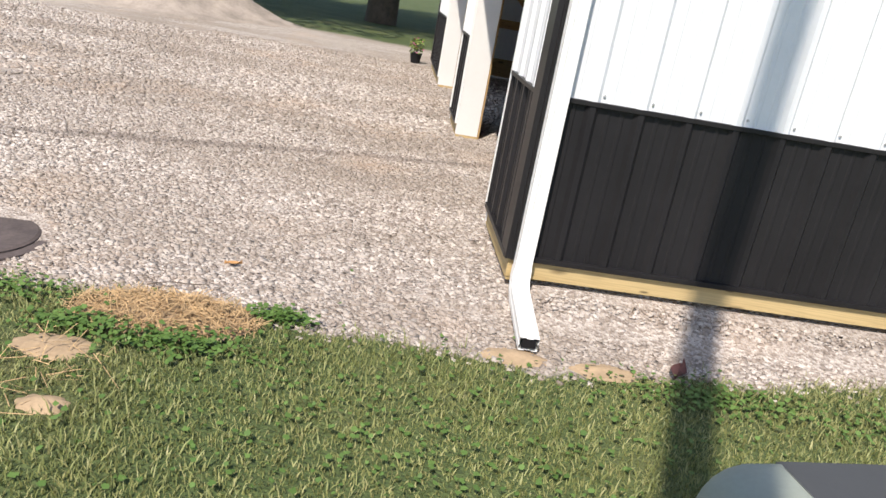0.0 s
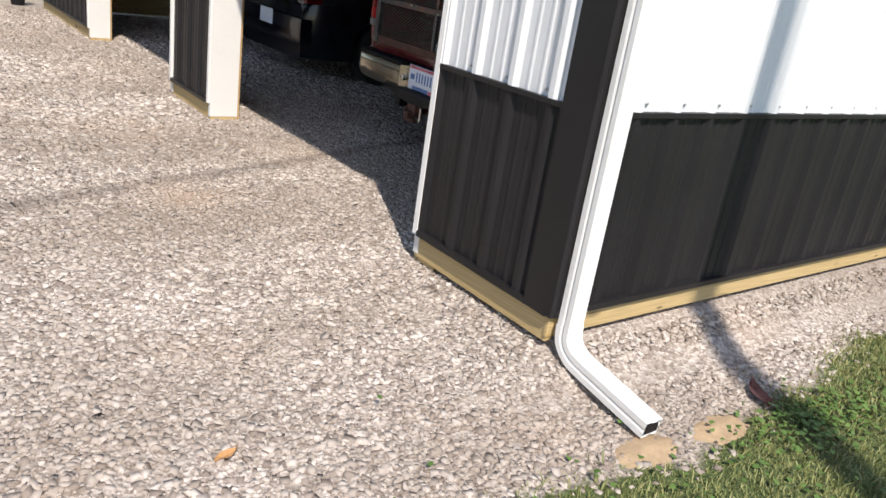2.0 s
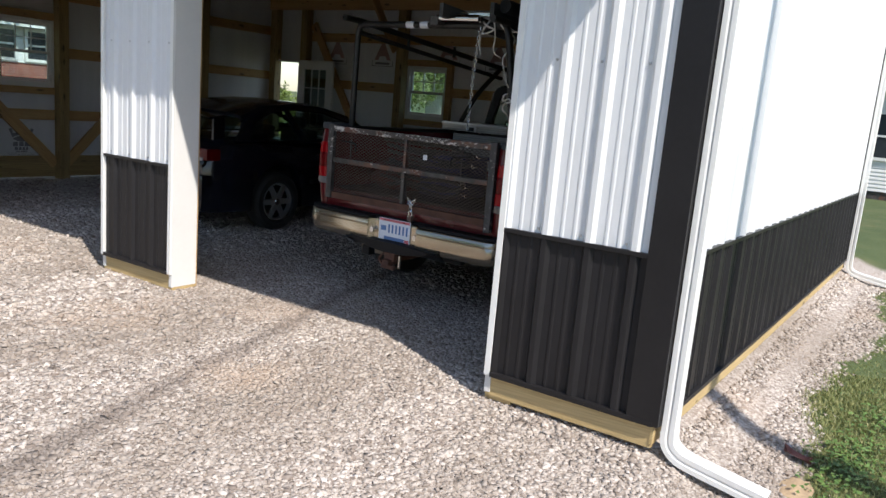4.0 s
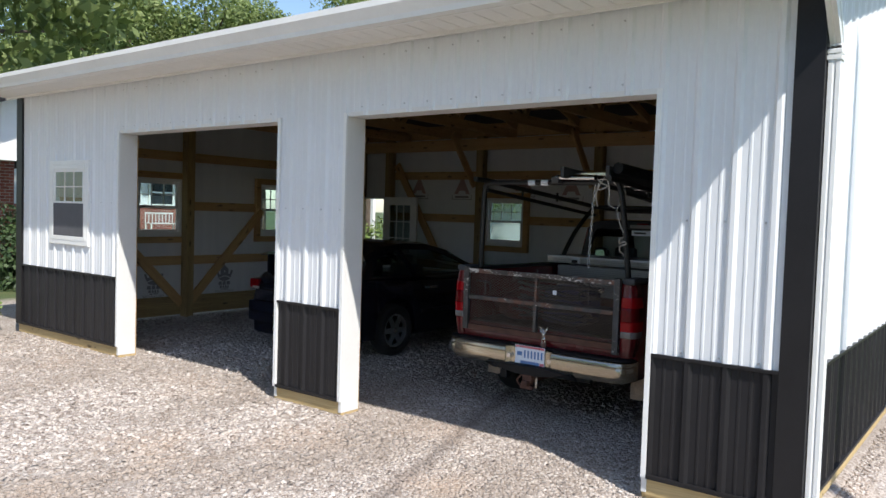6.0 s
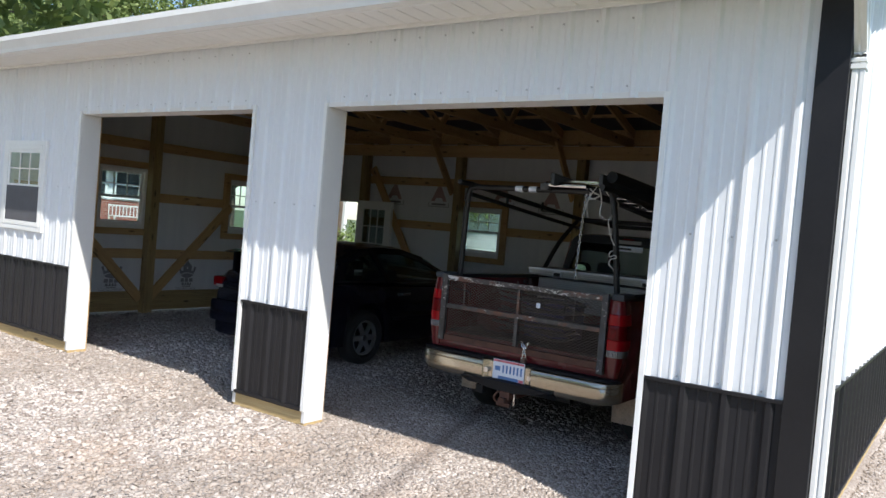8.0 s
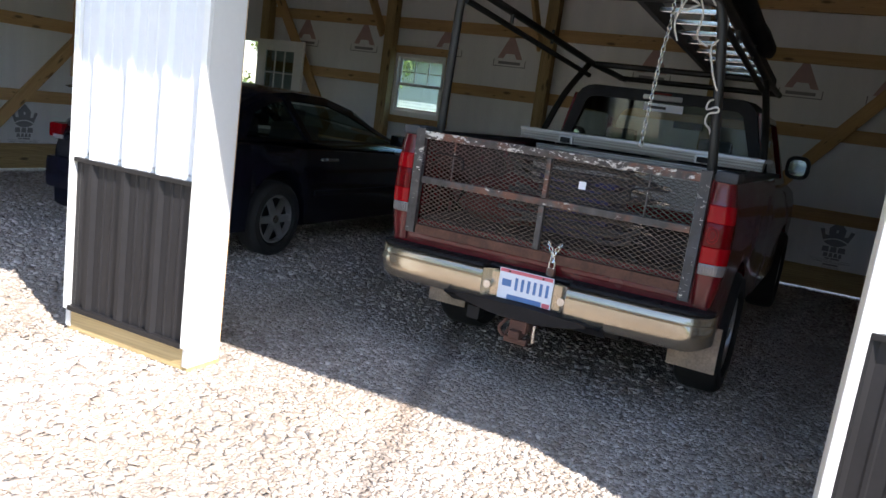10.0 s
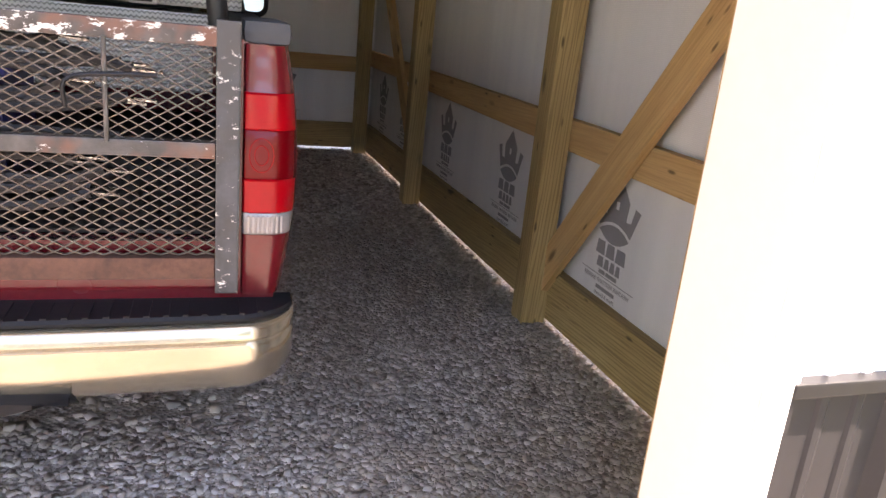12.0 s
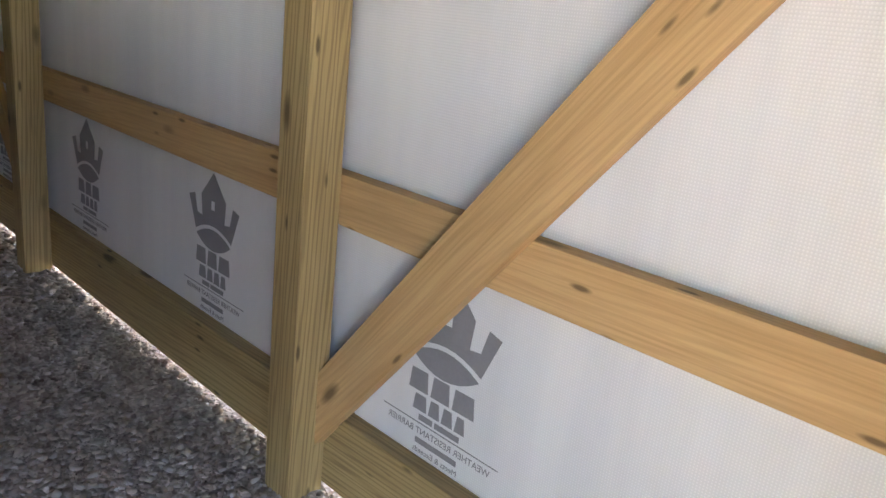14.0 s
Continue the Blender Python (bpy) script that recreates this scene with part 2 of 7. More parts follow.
def diamond_plate():
    m, n, l, b = mat("diamond plate")
    tc = n.new("ShaderNodeTexCoord")
    mp = n.new("ShaderNodeMapping")
    mp.inputs["Rotation"].default_value = (0, 0, 0)
    mp.inputs["Scale"].default_value = (1, 1, 1)
    l.new(tc.outputs["Object"], mp.inputs[0])
    sep = n.new("ShaderNodeSeparateXYZ")
    l.new(mp.outputs[0], sep.inputs[0])
    s = n.new("ShaderNodeMath")
    s.operation = "ADD"
    l.new(sep.outputs["X"], s.inputs[0])
    l.new(sep.outputs["Z"], s.inputs[1])
    heights = []
    for sign in (1, -1):
        cb = n.new("ShaderNodeCombineXYZ")
        u = n.new("ShaderNodeMath")
        u.operation = "MULTIPLY_ADD"
        l.new(sep.outputs["Y"], u.inputs[0])
        u.inputs[1].default_value = sign
        l.new(s.outputs[0], u.inputs[2])
        v = n.new("ShaderNodeMath")
        v.operation = "MULTIPLY_ADD"
        l.new(sep.outputs["Y"], v.inputs[0])
        v.inputs[1].default_value = -sign
        l.new(s.outputs[0], v.inputs[2])
        l.new(u.outputs[0], cb.inputs[0])
        l.new(v.outputs[0], cb.inputs[1])
        mp2 = n.new("ShaderNodeMapping")
        mp2.inputs["Scale"].default_value = (26, 52, 1)
        l.new(cb.outputs[0], mp2.inputs[0])
        br = n.new("ShaderNodeTexBrick")
        br.inputs["Scale"].default_value = 1.0
        br.inputs["Mortar Size"].default_value = 0.22
        br.inputs["Mortar Smooth"].default_value = 0.6
        br.inputs["Brick Width"].default_value = 1.0
        br.inputs["Row Height"].default_value = 1.0
        l.new(mp2.outputs[0], br.inputs["Vector"])
        heights.append(br.outputs["Fac"])
    mn = n.new("ShaderNodeMath")
    mn.operation = "MULTIPLY"
    l.new(heights[0], mn.inputs[0])
    l.new(heights[1], mn.inputs[1])
    inv = n.new("ShaderNodeMath")
    inv.operation = "SUBTRACT"
    inv.inputs[0].default_value = 1.0
    l.new(mn.outputs[0], inv.inputs[1])
    big = noise_node(n, l, 5)
    base_c = ramp(n, l, big.outputs[0], [(0.3, (0.17, 0.165, 0.155)), (0.7, (0.25, 0.24, 0.225))])
    l.new(mix(n, l, inv.outputs[0], base_c, (0.46, 0.44, 0.40)), b.inputs["Base Color"])
    b.inputs["Metallic"].default_value, b.inputs["Roughness"].default_value = 0.45, 0.42
    bump(n, l, inv.outputs[0], 0.7, 0.004, b)
    return m


DIAMOND = diamond_plate()


def wrap_film():
    """White house wrap: fine woven dots and soft folds, their shading also put into the colour."""
    m, n, l, b = mat("house wrap film")
    folds = noise_node(n, l, 3.2, 4, 0.55, stretch=(2.2, 2.2, 0.07))
    v = n.new("ShaderNodeTexVoronoi")
    v.inputs["Scale"].default_value, v.inputs["Randomness"].default_value = 150, 0.0
    tc = n.new("ShaderNodeTexCoord")
    l.new(tc.outputs["Object"], v.inputs["Vector"])
    dots = ramp(n, l, v.outputs["Distance"], [(0.22, (0.91, 0.91, 0.92)), (0.5, (0.58, 0.59, 0.62))])
    l.new(mix(n, l, 0.38, dots, ramp(n, l, folds.outputs[0], [(0.3, (0.68, 0.69, 0.72)), (0.7, (0.89, 0.89, 0.89))])), b.inputs["Base Color"])
    b.inputs["Roughness"].default_value = 0.36
    w = n.new("ShaderNodeMath")
    w.operation = "MULTIPLY_ADD"
    l.new(v.outputs["Distance"], w.inputs[0])
    w.inputs[1].default_value = -0.12
    l.new(folds.outputs[0], w.inputs[2])
    bump(n, l, w.outputs[0], 0.35, 0.02, b)
    return m


WRAP = wrap_film()


EDGEY = 2.93
EDGE = ((1.6, 3.64, 0.10), (6.0, 0.0, 0.03), (13.0, 1.0, 0.02))


def ground_mix(n, l):
    """A mask that is 1 on gravel and 0 on grass, by the ground's plan."""
    tc = n.new("ShaderNodeTexCoord")
    sep = n.new("ShaderNodeSeparateXYZ")
    l.new(tc.outputs["Object"], sep.inputs[0])
    fine = noise_node(n, l, 9, 3)
    total = sep.outputs["Y"]
    for freq, phase, amp in EDGE:
        w = n.new("ShaderNodeMath")
        w.operation = "MULTIPLY_ADD"
        l.new(sep.outputs["X"], w.inputs[0])
        w.inputs[1].default_value, w.inputs[2].default_value = freq, phase
        sn = n.new("ShaderNodeMath")
        sn.operation = "SINE"
        l.new(w.outputs[0], sn.inputs[0])
        ad = n.new("ShaderNodeMath")
        ad.operation = "MULTIPLY_ADD"
        l.new(sn.outputs[0], ad.inputs[0])
        ad.inputs[1].default_value = -amp
        l.new(total, ad.inputs[2])
        total = ad.outputs[0]
    near = n.new("ShaderNodeMath")
    near.operation = "MULTIPLY_ADD"
    l.new(fine.outputs[0], near.inputs[0])
    near.inputs[1].default_value = 0.16
    l.new(total, near.inputs[2])

    def edge(src, lo, hi):
        r = n.new("ShaderNodeMapRange")
        r.inputs["From Min"].default_value, r.inputs["From Max"].default_value = lo, hi
        l.new(src, r.inputs["Value"])
        return r.outputs[0]

    def mul(a, b):
        q = n.new("ShaderNodeMath")
        q.operation = "MULTIPLY"
        l.new(a, q.inputs[0])
        l.new(b, q.inputs[1])
        return q.outputs[0]

    g = edge(near.outputs[0], EDGEY + 0.05, EDGEY + 0.11)
    g = mul(g, edge(near.outputs[0], 16.9, 16.4))
    g = mul(g, edge(sep.outputs["X"], 8.6, 8.3))
    return mul(g, edge(sep.outputs["X"], -16.0, -15.7))


def dark_line_mask(n, l):
    """A thin wavering line of darker gravel across the yard towards the near doorway."""
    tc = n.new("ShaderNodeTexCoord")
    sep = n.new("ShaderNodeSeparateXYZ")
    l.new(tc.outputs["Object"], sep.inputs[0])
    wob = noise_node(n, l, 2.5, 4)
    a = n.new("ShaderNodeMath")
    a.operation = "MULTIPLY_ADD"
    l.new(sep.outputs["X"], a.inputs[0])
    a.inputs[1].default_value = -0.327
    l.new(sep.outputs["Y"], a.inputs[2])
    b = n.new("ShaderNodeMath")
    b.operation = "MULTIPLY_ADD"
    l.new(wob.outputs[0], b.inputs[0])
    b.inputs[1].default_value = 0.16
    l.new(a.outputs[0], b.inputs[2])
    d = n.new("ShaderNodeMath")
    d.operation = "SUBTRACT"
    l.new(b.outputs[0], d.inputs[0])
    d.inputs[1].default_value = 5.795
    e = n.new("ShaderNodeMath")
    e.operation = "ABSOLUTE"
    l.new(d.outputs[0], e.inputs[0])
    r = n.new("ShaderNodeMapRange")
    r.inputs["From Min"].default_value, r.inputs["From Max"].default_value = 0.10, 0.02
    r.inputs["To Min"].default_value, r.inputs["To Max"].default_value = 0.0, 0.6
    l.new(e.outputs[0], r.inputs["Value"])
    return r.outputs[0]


def gravel_color(n, l, grain):
    patch = noise_node(n, l, 0.8, 4, 0.6, stretch=(0.5, 1.2, 1.0))
    tint = noise_node(n, l, 0.9, 2)
    c = ramp(n, l, grain, [(0.0, (0.215, 0.175, 0.148)), (0.32, (0.37, 0.318, 0.278)), (0.75, (0.52, 0.462, 0.415)), (1.0, (0.67, 0.605, 0.552))])
    c = mix(n, l, ramp(n, l, patch.outputs[0], [(0.42, (0, 0, 0)), (0.62, (0.6, 0.6, 0.6))]), c, (0.27, 0.222, 0.18))
    c = mix(n, l, dark_line_mask(n, l), c, (0.17, 0.14, 0.12))
    return mix(n, l, ramp(n, l, tint.outputs[0], [(0.55, (0, 0, 0)), (0.75, (0.35, 0.35, 0.35))]), c, (0.50, 0.37, 0.27))


def ground_material():
    m, n, l, b = mat("gravel and lawn")
    v = n.new("ShaderNodeTexVoronoi")
    v.inputs["Scale"].default_value = 64
    tc = n.new("ShaderNodeTexCoord")
    l.new(tc.outputs["Object"], v.inputs["Vector"])
    sep = n.new("ShaderNodeSeparateColor")
    l.new(v.outputs["Color"], sep.inputs[0])
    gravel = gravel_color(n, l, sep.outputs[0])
    g1, g2 = noise_node(n, l, 1.1, 4), noise_node(n, l, 45, 4)
    grass = ramp(n, l, g1.outputs[0], [(0.3, (0.05, 0.085, 0.025)), (0.55, (0.09, 0.12, 0.04)), (0.75, (0.17, 0.15, 0.07))])
    grass = mix(n, l, 0.4, grass, ramp(n, l, g2.outputs[0], [(0.35, (0.03, 0.045, 0.012)), (0.65, (0.11, 0.14, 0.045))]))
    mask = ground_mix(n, l)
    l.new(mix(n, l, mask, grass, gravel), b.inputs["Base Color"])
    b.inputs["Roughness"].default_value = 0.95
    bump(n, l, v.outputs["Distance"], 0.8, 0.012, b)
    return m


def stone_material():
    m, n, l, b = mat("crushed stone")
    geo = n.new("ShaderNodeNewGeometry")
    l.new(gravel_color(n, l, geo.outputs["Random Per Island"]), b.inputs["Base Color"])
    f = noise_node(n, l, 120, 3)
    b.inputs["Roughness"].default_value = 0.9
    bump(n, l, f.outputs[0], 0.4, 0.002, b)
    return m


def leaf_material(name, dark, mid, light, glow=0.0):
    m, n, l, b = mat(name)
    geo = n.new("ShaderNodeNewGeometry")
    p = noise_node(n, l, 0.8, 3)
    c = ramp(n, l, geo.outputs["Random Per Island"], [(0.0, dark), (0.5, mid), (1.0, light)])
    l.new(mix(n, l, 0.35, c, ramp(n, l, p.outputs[0], [(0.3, dark), (0.7, light)])), b.inputs["Base Color"])
    b.inputs["Roughness"].default_value = 0.6
    tl, mx = n.new("ShaderNodeBsdfTranslucent"), n.new("ShaderNodeMixShader")
    l.new(c, tl.inputs["Color"])
    mx.inputs[0].default_value = glow
    l.new(b.outputs[0], mx.inputs[1])
    l.new(tl.outputs[0], mx.inputs[2])
    l.new(mx.outputs[0], n["Material Output"].inputs[0])
    return m


GROUND = ground_material()
STONE = stone_material()
BLADE = leaf_material("grass blades", (0.12, 0.155, 0.042), (0.22, 0.245, 0.078), (0.39, 0.36, 0.165))
LEAVES = leaf_material("tree leaves", (0.075, 0.125, 0.03), (0.19, 0.26, 0.072), (0.37, 0.43, 0.16), 0.35)
SHRUB = leaf_material("shrub leaves", (0.05, 0.09, 0.012), (0.12, 0.19, 0.03), (0.24, 0.30, 0.06))
PALELEAF = leaf_material("pale tree leaves", (0.10, 0.155, 0.036), (0.20, 0.28, 0.075), (0.34, 0.40, 0.14), 0.35)
CLOVER = leaf_material("clover leaves", (0.05, 0.105, 0.018), (0.085, 0.16, 0.03), (0.14, 0.23, 0.055))
BUSHDK = leaf_material("dark bush leaves", (0.02, 0.045, 0.015), (0.04, 0.075, 0.022), (0.08, 0.12, 0.04))


def brick_material():
    m, n, l, b = mat("red brick")
    br = n.new("ShaderNodeTexBrick")
    tc = n.new("ShaderNodeTexCoord")
    mp = n.new("ShaderNodeMapping")
    mp.inputs["Rotation"].default_value = (radians(90), 0, 0)
    l.new(tc.outputs["Object"], mp.inputs[0])
    l.new(mp.outputs[0], br.inputs["Vector"])
    br.inputs["Scale"].default_value = 1.0
    br.inputs["Brick Width"].default_value, br.inputs["Row Height"].default_value, br.inputs["Mortar Size"].default_value = 0.21, 0.075, 0.006
    br.inputs["Color1"].default_value, br.inputs["Color2"].default_value = (0.30, 0.085, 0.055, 1), (0.20, 0.055, 0.04, 1)
    br.inputs["Mortar"].default_value = (0.42, 0.38, 0.34, 1)
    l.new(br.outputs["Color"], b.inputs["Base Color"])
    b.inputs["Roughness"].default_value = 0.9
    bump(n, l, br.outputs["Fac"], 0.4, -0.006, b)
    return m


BRICK = brick_material()


# ---- mesh tools ----
def box(bm, x0, x1, y0, y1, z0, z1, bev=0.0):
    r = bmesh.ops.create_cube(bm, size=1.0)
    vs = r["verts"]
    for v in vs:
        v.co = Vector((x0 + (v.co.x + 0.5) * (x1 - x0), y0 + (v.co.y + 0.5) * (y1 - y0), z0 + (v.co.z + 0.5) * (z1 - z0)))
    if bev:
        es = {e for v in vs for e in v.link_edges}
        bmesh.ops.bevel(bm, geom=list(es), offset=bev, segments=2, profile=0.7, affect="EDGES")
    return bm


def boxed(x0, x1, y0, y1, z0, z1, bev=0.0):
    return box(bmesh.new(), x0, x1, y0, y1, z0, z1, bev)


def tube(bm, pts, r, n=8, closed_ends=True):
    """A round bar along points; r is a radius or one for each point."""
    pts = [Vector(p) for p in pts]
    rad = r if isinstance(r, (list, tuple)) else [r] * len(pts)
    rings = []
    side = None
    for i, p in enumerate(pts):
        d = (pts[min(i + 1, len(pts) - 1)] - pts[max(i - 1, 0)]).normalized()
        if side is None:
            side = d.orthogonal().normalized()
        side = (side - d * side.dot(d)).normalized()
        up = d.cross(side)
        rings.append([bm.verts.new(p + (side * math.cos(2 * math.pi * k / n) + up * math.sin(2 * math.pi * k / n)) * rad[i]) for k in range(n)])
    for a, b in zip(rings, rings[1:]):
        for k in range(n):
            bm.faces.new((a[k], a[(k + 1) % n], b[(k + 1) % n], b[k]))
    if closed_ends:
        bm.faces.new(rings[0][::-1])
        bm.faces.new(rings[-1])
    return bm


def smooth_path(pts, steps=6):
    pts = [Vector(p) for p in pts]
    out = []
    for i in range(len(pts) - 1):
        p0, p1, p2, p3 = pts[max(i - 1, 0)], pts[i], pts[i + 1], pts[min(i + 2, len(pts) - 1)]
        for k in range(steps):
            t = k / steps
            out.append(0.5 * ((2 * p1) + (p2 - p0) * t + (2 * p0 - 5 * p1 + 4 * p2 - p3) * t * t + (3 * p1 - p0 - 3 * p2 + p3) * t ** 3))
    return out + [pts[-1]]


def loft(bm, rings, ring_closed=True, caps=True):
    vs = [[bm.verts.new(p) for p in r] for r in rings]
    n = len(vs[0])
    for a, b in zip(vs, vs[1:]):
        for k in range(n if ring_closed else n - 1):
            bm.faces.new((a[k], a[(k + 1) % n], b[(k + 1) % n], b[k]))
    if caps and ring_closed:
        bm.faces.new(vs[0][::-1])
        bm.faces.new(vs[-1])
    return bm


def prism(bm, outline, depth_way, origin=(0, 0, 0)):
    """A flat outline (3D points) pushed along depth_way."""
    a = [bm.verts.new(Vector(p) + Vector(origin)) for p in outline]
    b = [bm.verts.new(Vector(p) + Vector(origin) + Vector(depth_way)) for p in outline]
    bm.faces.new(a[::-1])
    bm.faces.new(b)
    for k in range(len(a)):
        bm.faces.new((a[k], a[(k + 1) % len(a)], b[(k + 1) % len(a)], b[k]))
    return bm


def finish(bm, name, material, smooth=False):
    bmesh.ops.recalc_face_normals(bm, faces=bm.faces[:])
    me = bpy.data.meshes.new(name)
    bm.to_mesh(me)
    bm.free()
    me.materials.append(material)
    if smooth:
        me.polygons.foreach_set("use_smooth", [True] * len(me.polygons))
        me.set_sharp_from_angle(angle=radians(38))
    return me


def part(name, bm, material, parent, label="", smooth=False, m=None):
    ob = new(name, finish(bm, name, material, smooth) if isinstance(bm, bmesh.types.BMesh) else bm)
    ob.parent = parent
    if m is not None:
        ob.matrix_basis = m
    return tagged(ob, label)


def thing(name, label, category, m=None, group="", kind=""):
    ob = new(name)
    if m is not None:
        ob.matrix_basis = m
    return tagged(ob, label, category, group, kind)


def solid(name, bm, material, label, category="", kind="", group="", smooth=False, m=None):
    ob = new(name, finish(bm, name, material, smooth))
    if m is not None:
        ob.matrix_basis = m
    return tagged(ob, label, category, group, kind)


def board(name, p0, p1, wide, thick, wide_way, material, parent, label=""):
    """A sawn board from p0 to p1 along its middle line, with the grain along its own x."""
    p0, p1 = Vector(p0), Vector(p1)
    d = p1 - p0
    x = d.normalized()
    w = Vector(wide_way)
    w = (w - x * w.dot(x)).normalized()
    t = x.cross(w)
    m = Matrix((x, w, t)).transposed().to_4x4()
    m.translation = p0
    return part(name, boxed(0, d.length, -wide / 2, wide / 2, -thick / 2, thick / 2, 0.004), material, parent, label, m=m)


PITCH = 0.2286


def rib_profile(u0, u1, phase, height):
    """Points (u, d) of the ribbed steel's section: a tall rib each pitch, two low ones between."""
    pts = [(u0, 0.0)]
    k = math.floor((u0 - phase) / PITCH) - 1
    while phase + k * PITCH < u1 + PITCH:
        c = phase + k * PITCH
        pts += [(c - 0.032, 0.0), (c - 0.013, height), (c + 0.013, height), (c + 0.032, 0.0)]
        for q in (0.082, 0.147):
            pts += [(c + q - 0.012, 0.0), (c + q - 0.006, 0.0035), (c + q + 0.006, 0.0035), (c + q + 0.012, 0.0)]
        k += 1
    inside = [p for p in pts if u0 < p[0] < u1]
    return [(u0, 0.0)] + inside + [(u1, 0.0)]


def ribbed(place, u0, u1, z0, z1, phase=0.0, height=0.019):
    """A ribbed sheet; place(u, d, z) lays it in the world; z1 may be a rule of u. The edge is turned back to give thickness."""
    bm = bmesh.new()
    top = z1 if callable(z1) else (lambda u: z1)
    pr = rib_profile(u0, u1, phase, height)
    rows = [[bm.verts.new(place(u, d, z0)) for u, d in pr], [bm.verts.new(place(u, d, top(u))) for u, d in pr]]
    back = [[bm.verts.new(place(u, d - 0.0025, z0)) for u, d in pr], [bm.verts.new(place(u, d - 0.0025, top(u))) for u, d in pr]]
    n = len(pr)
    for k in range(n - 1):
        bm.faces.new((rows[0][k], rows[0][k + 1], rows[1][k + 1], rows[1][k]))
        bm.faces.new((back[0][k + 1], back[0][k], back[1][k], back[1][k + 1]))
        bm.faces.new((rows[0][k + 1], rows[0][k], back[0][k], back[0][k + 1]))
        bm.faces.new((rows[1][k], rows[1][k + 1], back[1][k + 1], back[1][k]))
    return bm


def panels(parent, place, u0, u1, z0, z1, material, phase, label=""):
    """Steel panels of four ribs, laid side by side."""
    step = 4 * PITCH
    k = math.floor((u0 - phase + PITCH / 2) / step)
    while True:
        a, b = max(u0, phase - PITCH / 2 + k * step), min(u1, phase - PITCH / 2 + (k + 1) * step)
        if a >= u1 - 1e-4:
            break
        if b - a > 0.004:
            part("steel_panel", ribbed(place, a, b, z0, z1, phase), material, parent, label)
        k += 1


# ---- plan ----
FX, SY, BX, NY = 0.63, 3.46, 7.15, 13.12
FLOOR = 0.25
EAVE, HEAD, WAINS, SKIRTTOP = 3.36, 2.78, 1.155, 0.378
D1, D2 = (4.38, 7.06), (7.93, 10.62)
WIN_F = (11.33, 12.16, 1.53, 2.44)
RIDGEX, SLOPE = (FX + BX) / 2, 0.30


def ground_height(x, y):
    def s(a, b, v):
        t = max(0.0, min(1.0, (v - a) / (b - a)))
        return t * t * (3 - 2 * t)
    up = s(2.75, 5.6, y)
    if y > 3.1:
        up = max(up, s(0.0, 0.9, x) * s(3.15, 3.50, y))
    up *= 1 - s(8.0, 11, x)
    return 0.12 + 0.125 * up + 0.010 * math.sin(1.9 * x + 0.7 * math.sin(1.3 * y)) * math.sin(1.7 * y + 0.4) * (1 - up * 0.6)


def ground_sheet():
    xs = [-1500, -400, -120, -60, -30] + [-18 + 0.75 * k for k in range(16)] + [-6 + 0.15 * k for k in range(100)] + [9 + 1.5 * k for k in range(14)] + [32, 60, 120, 400, 1500]
    ys = [-1500, -400, -120, -50, -20, -10] + [-6 + 0.75 * k for k in range(8)] + [0.15 * k for k in range(100)] + [15 + 0.75 * k for k in range(20)] + [32, 45, 70, 120, 400, 1500]
    verts = [(x, y, ground_height(x, y)) for y in ys for x in xs]
    w = len(xs)
    faces = [(j * w + i, j * w + i + 1, (j + 1) * w + i + 1, (j + 1) * w + i) for j in range(len(ys) - 1) for i in range(w - 1)]
    me = bpy.data.meshes.new("ground")
    me.from_pydata(verts, [], faces)
    me.materials.append(GROUND)
    me.polygons.foreach_set("use_smooth", [True] * len(me.polygons))
    tagged(new("ground", me), "pale gravel yard with green lawn around it", "ground", kind="structure")


ground_sheet()


# ---- barn walls ----
def front_place(u, d, z):
    return (FX - d, u, z)


def south_place(u, d, z):
    return (u, SY - d, z)


def north_place(u, d, z):
    return (u, NY + d, z)


def back_place(u, d, z):
    return (BX + d, u, z)


def gable_top(u):
    return EAVE + 0.02 + SLOPE * (min(u - FX, BX - u))


PH = 3.66
wall_front = thing("wall_front", "white ribbed steel wall over charcoal wainscot", "wall", kind="structure")
for a, b, z0, z1 in ((SY, D1[0], WAINS, EAVE), (D1[1], D2[0], WAINS, EAVE), (D2[1], WIN_F[0], WAINS, EAVE), (WIN_F[0], WIN_F[1], WAINS, WIN_F[2]),
                     (WIN_F[0], WIN_F[1], WIN_F[3], EAVE), (WIN_F[1], NY, WAINS, EAVE), (*D1, HEAD, EAVE), (*D2, HEAD, EAVE)):
    panels(wall_front, front_place, a, b, z0, z1, WHITE, PH)
for a, b in ((SY, D1[0]), (D1[1], D2[0]), (D2[1], NY)):
    panels(wall_front, front_place, a, b, SKIRTTOP, WAINS - 0.012, CHAR, PH, "charcoal steel wainscot panel")
    part("wainscot_trim", boxed(FX - 0.024, FX + 0.01, a + (0.036 if a > SY else 0.002), b - (0.036 if b < NY else 0.002), WAINS - 0.016, WAINS + 0.006, 0.003), CHARTRIM, wall_front, "charcoal drip trim")
    part("base_trim", boxed(FX - 0.028, FX + 0.01, a + (0.036 if a > SY else 0.002), b - (0.036 if b < NY else 0.002), SKIRTTOP - 0.014, SKIRTTOP + 0.012, 0.004), CHARTRIM, wall_front, "charcoal base trim")
    board("skirt_board", (FX + 0.022, a + 0.004, 0.335), (FX + 0.022, b - 0.004, 0.335), 0.17, 0.04, (0, 0, 1), SKIRT, wall_front, "treated lumber skirt board")

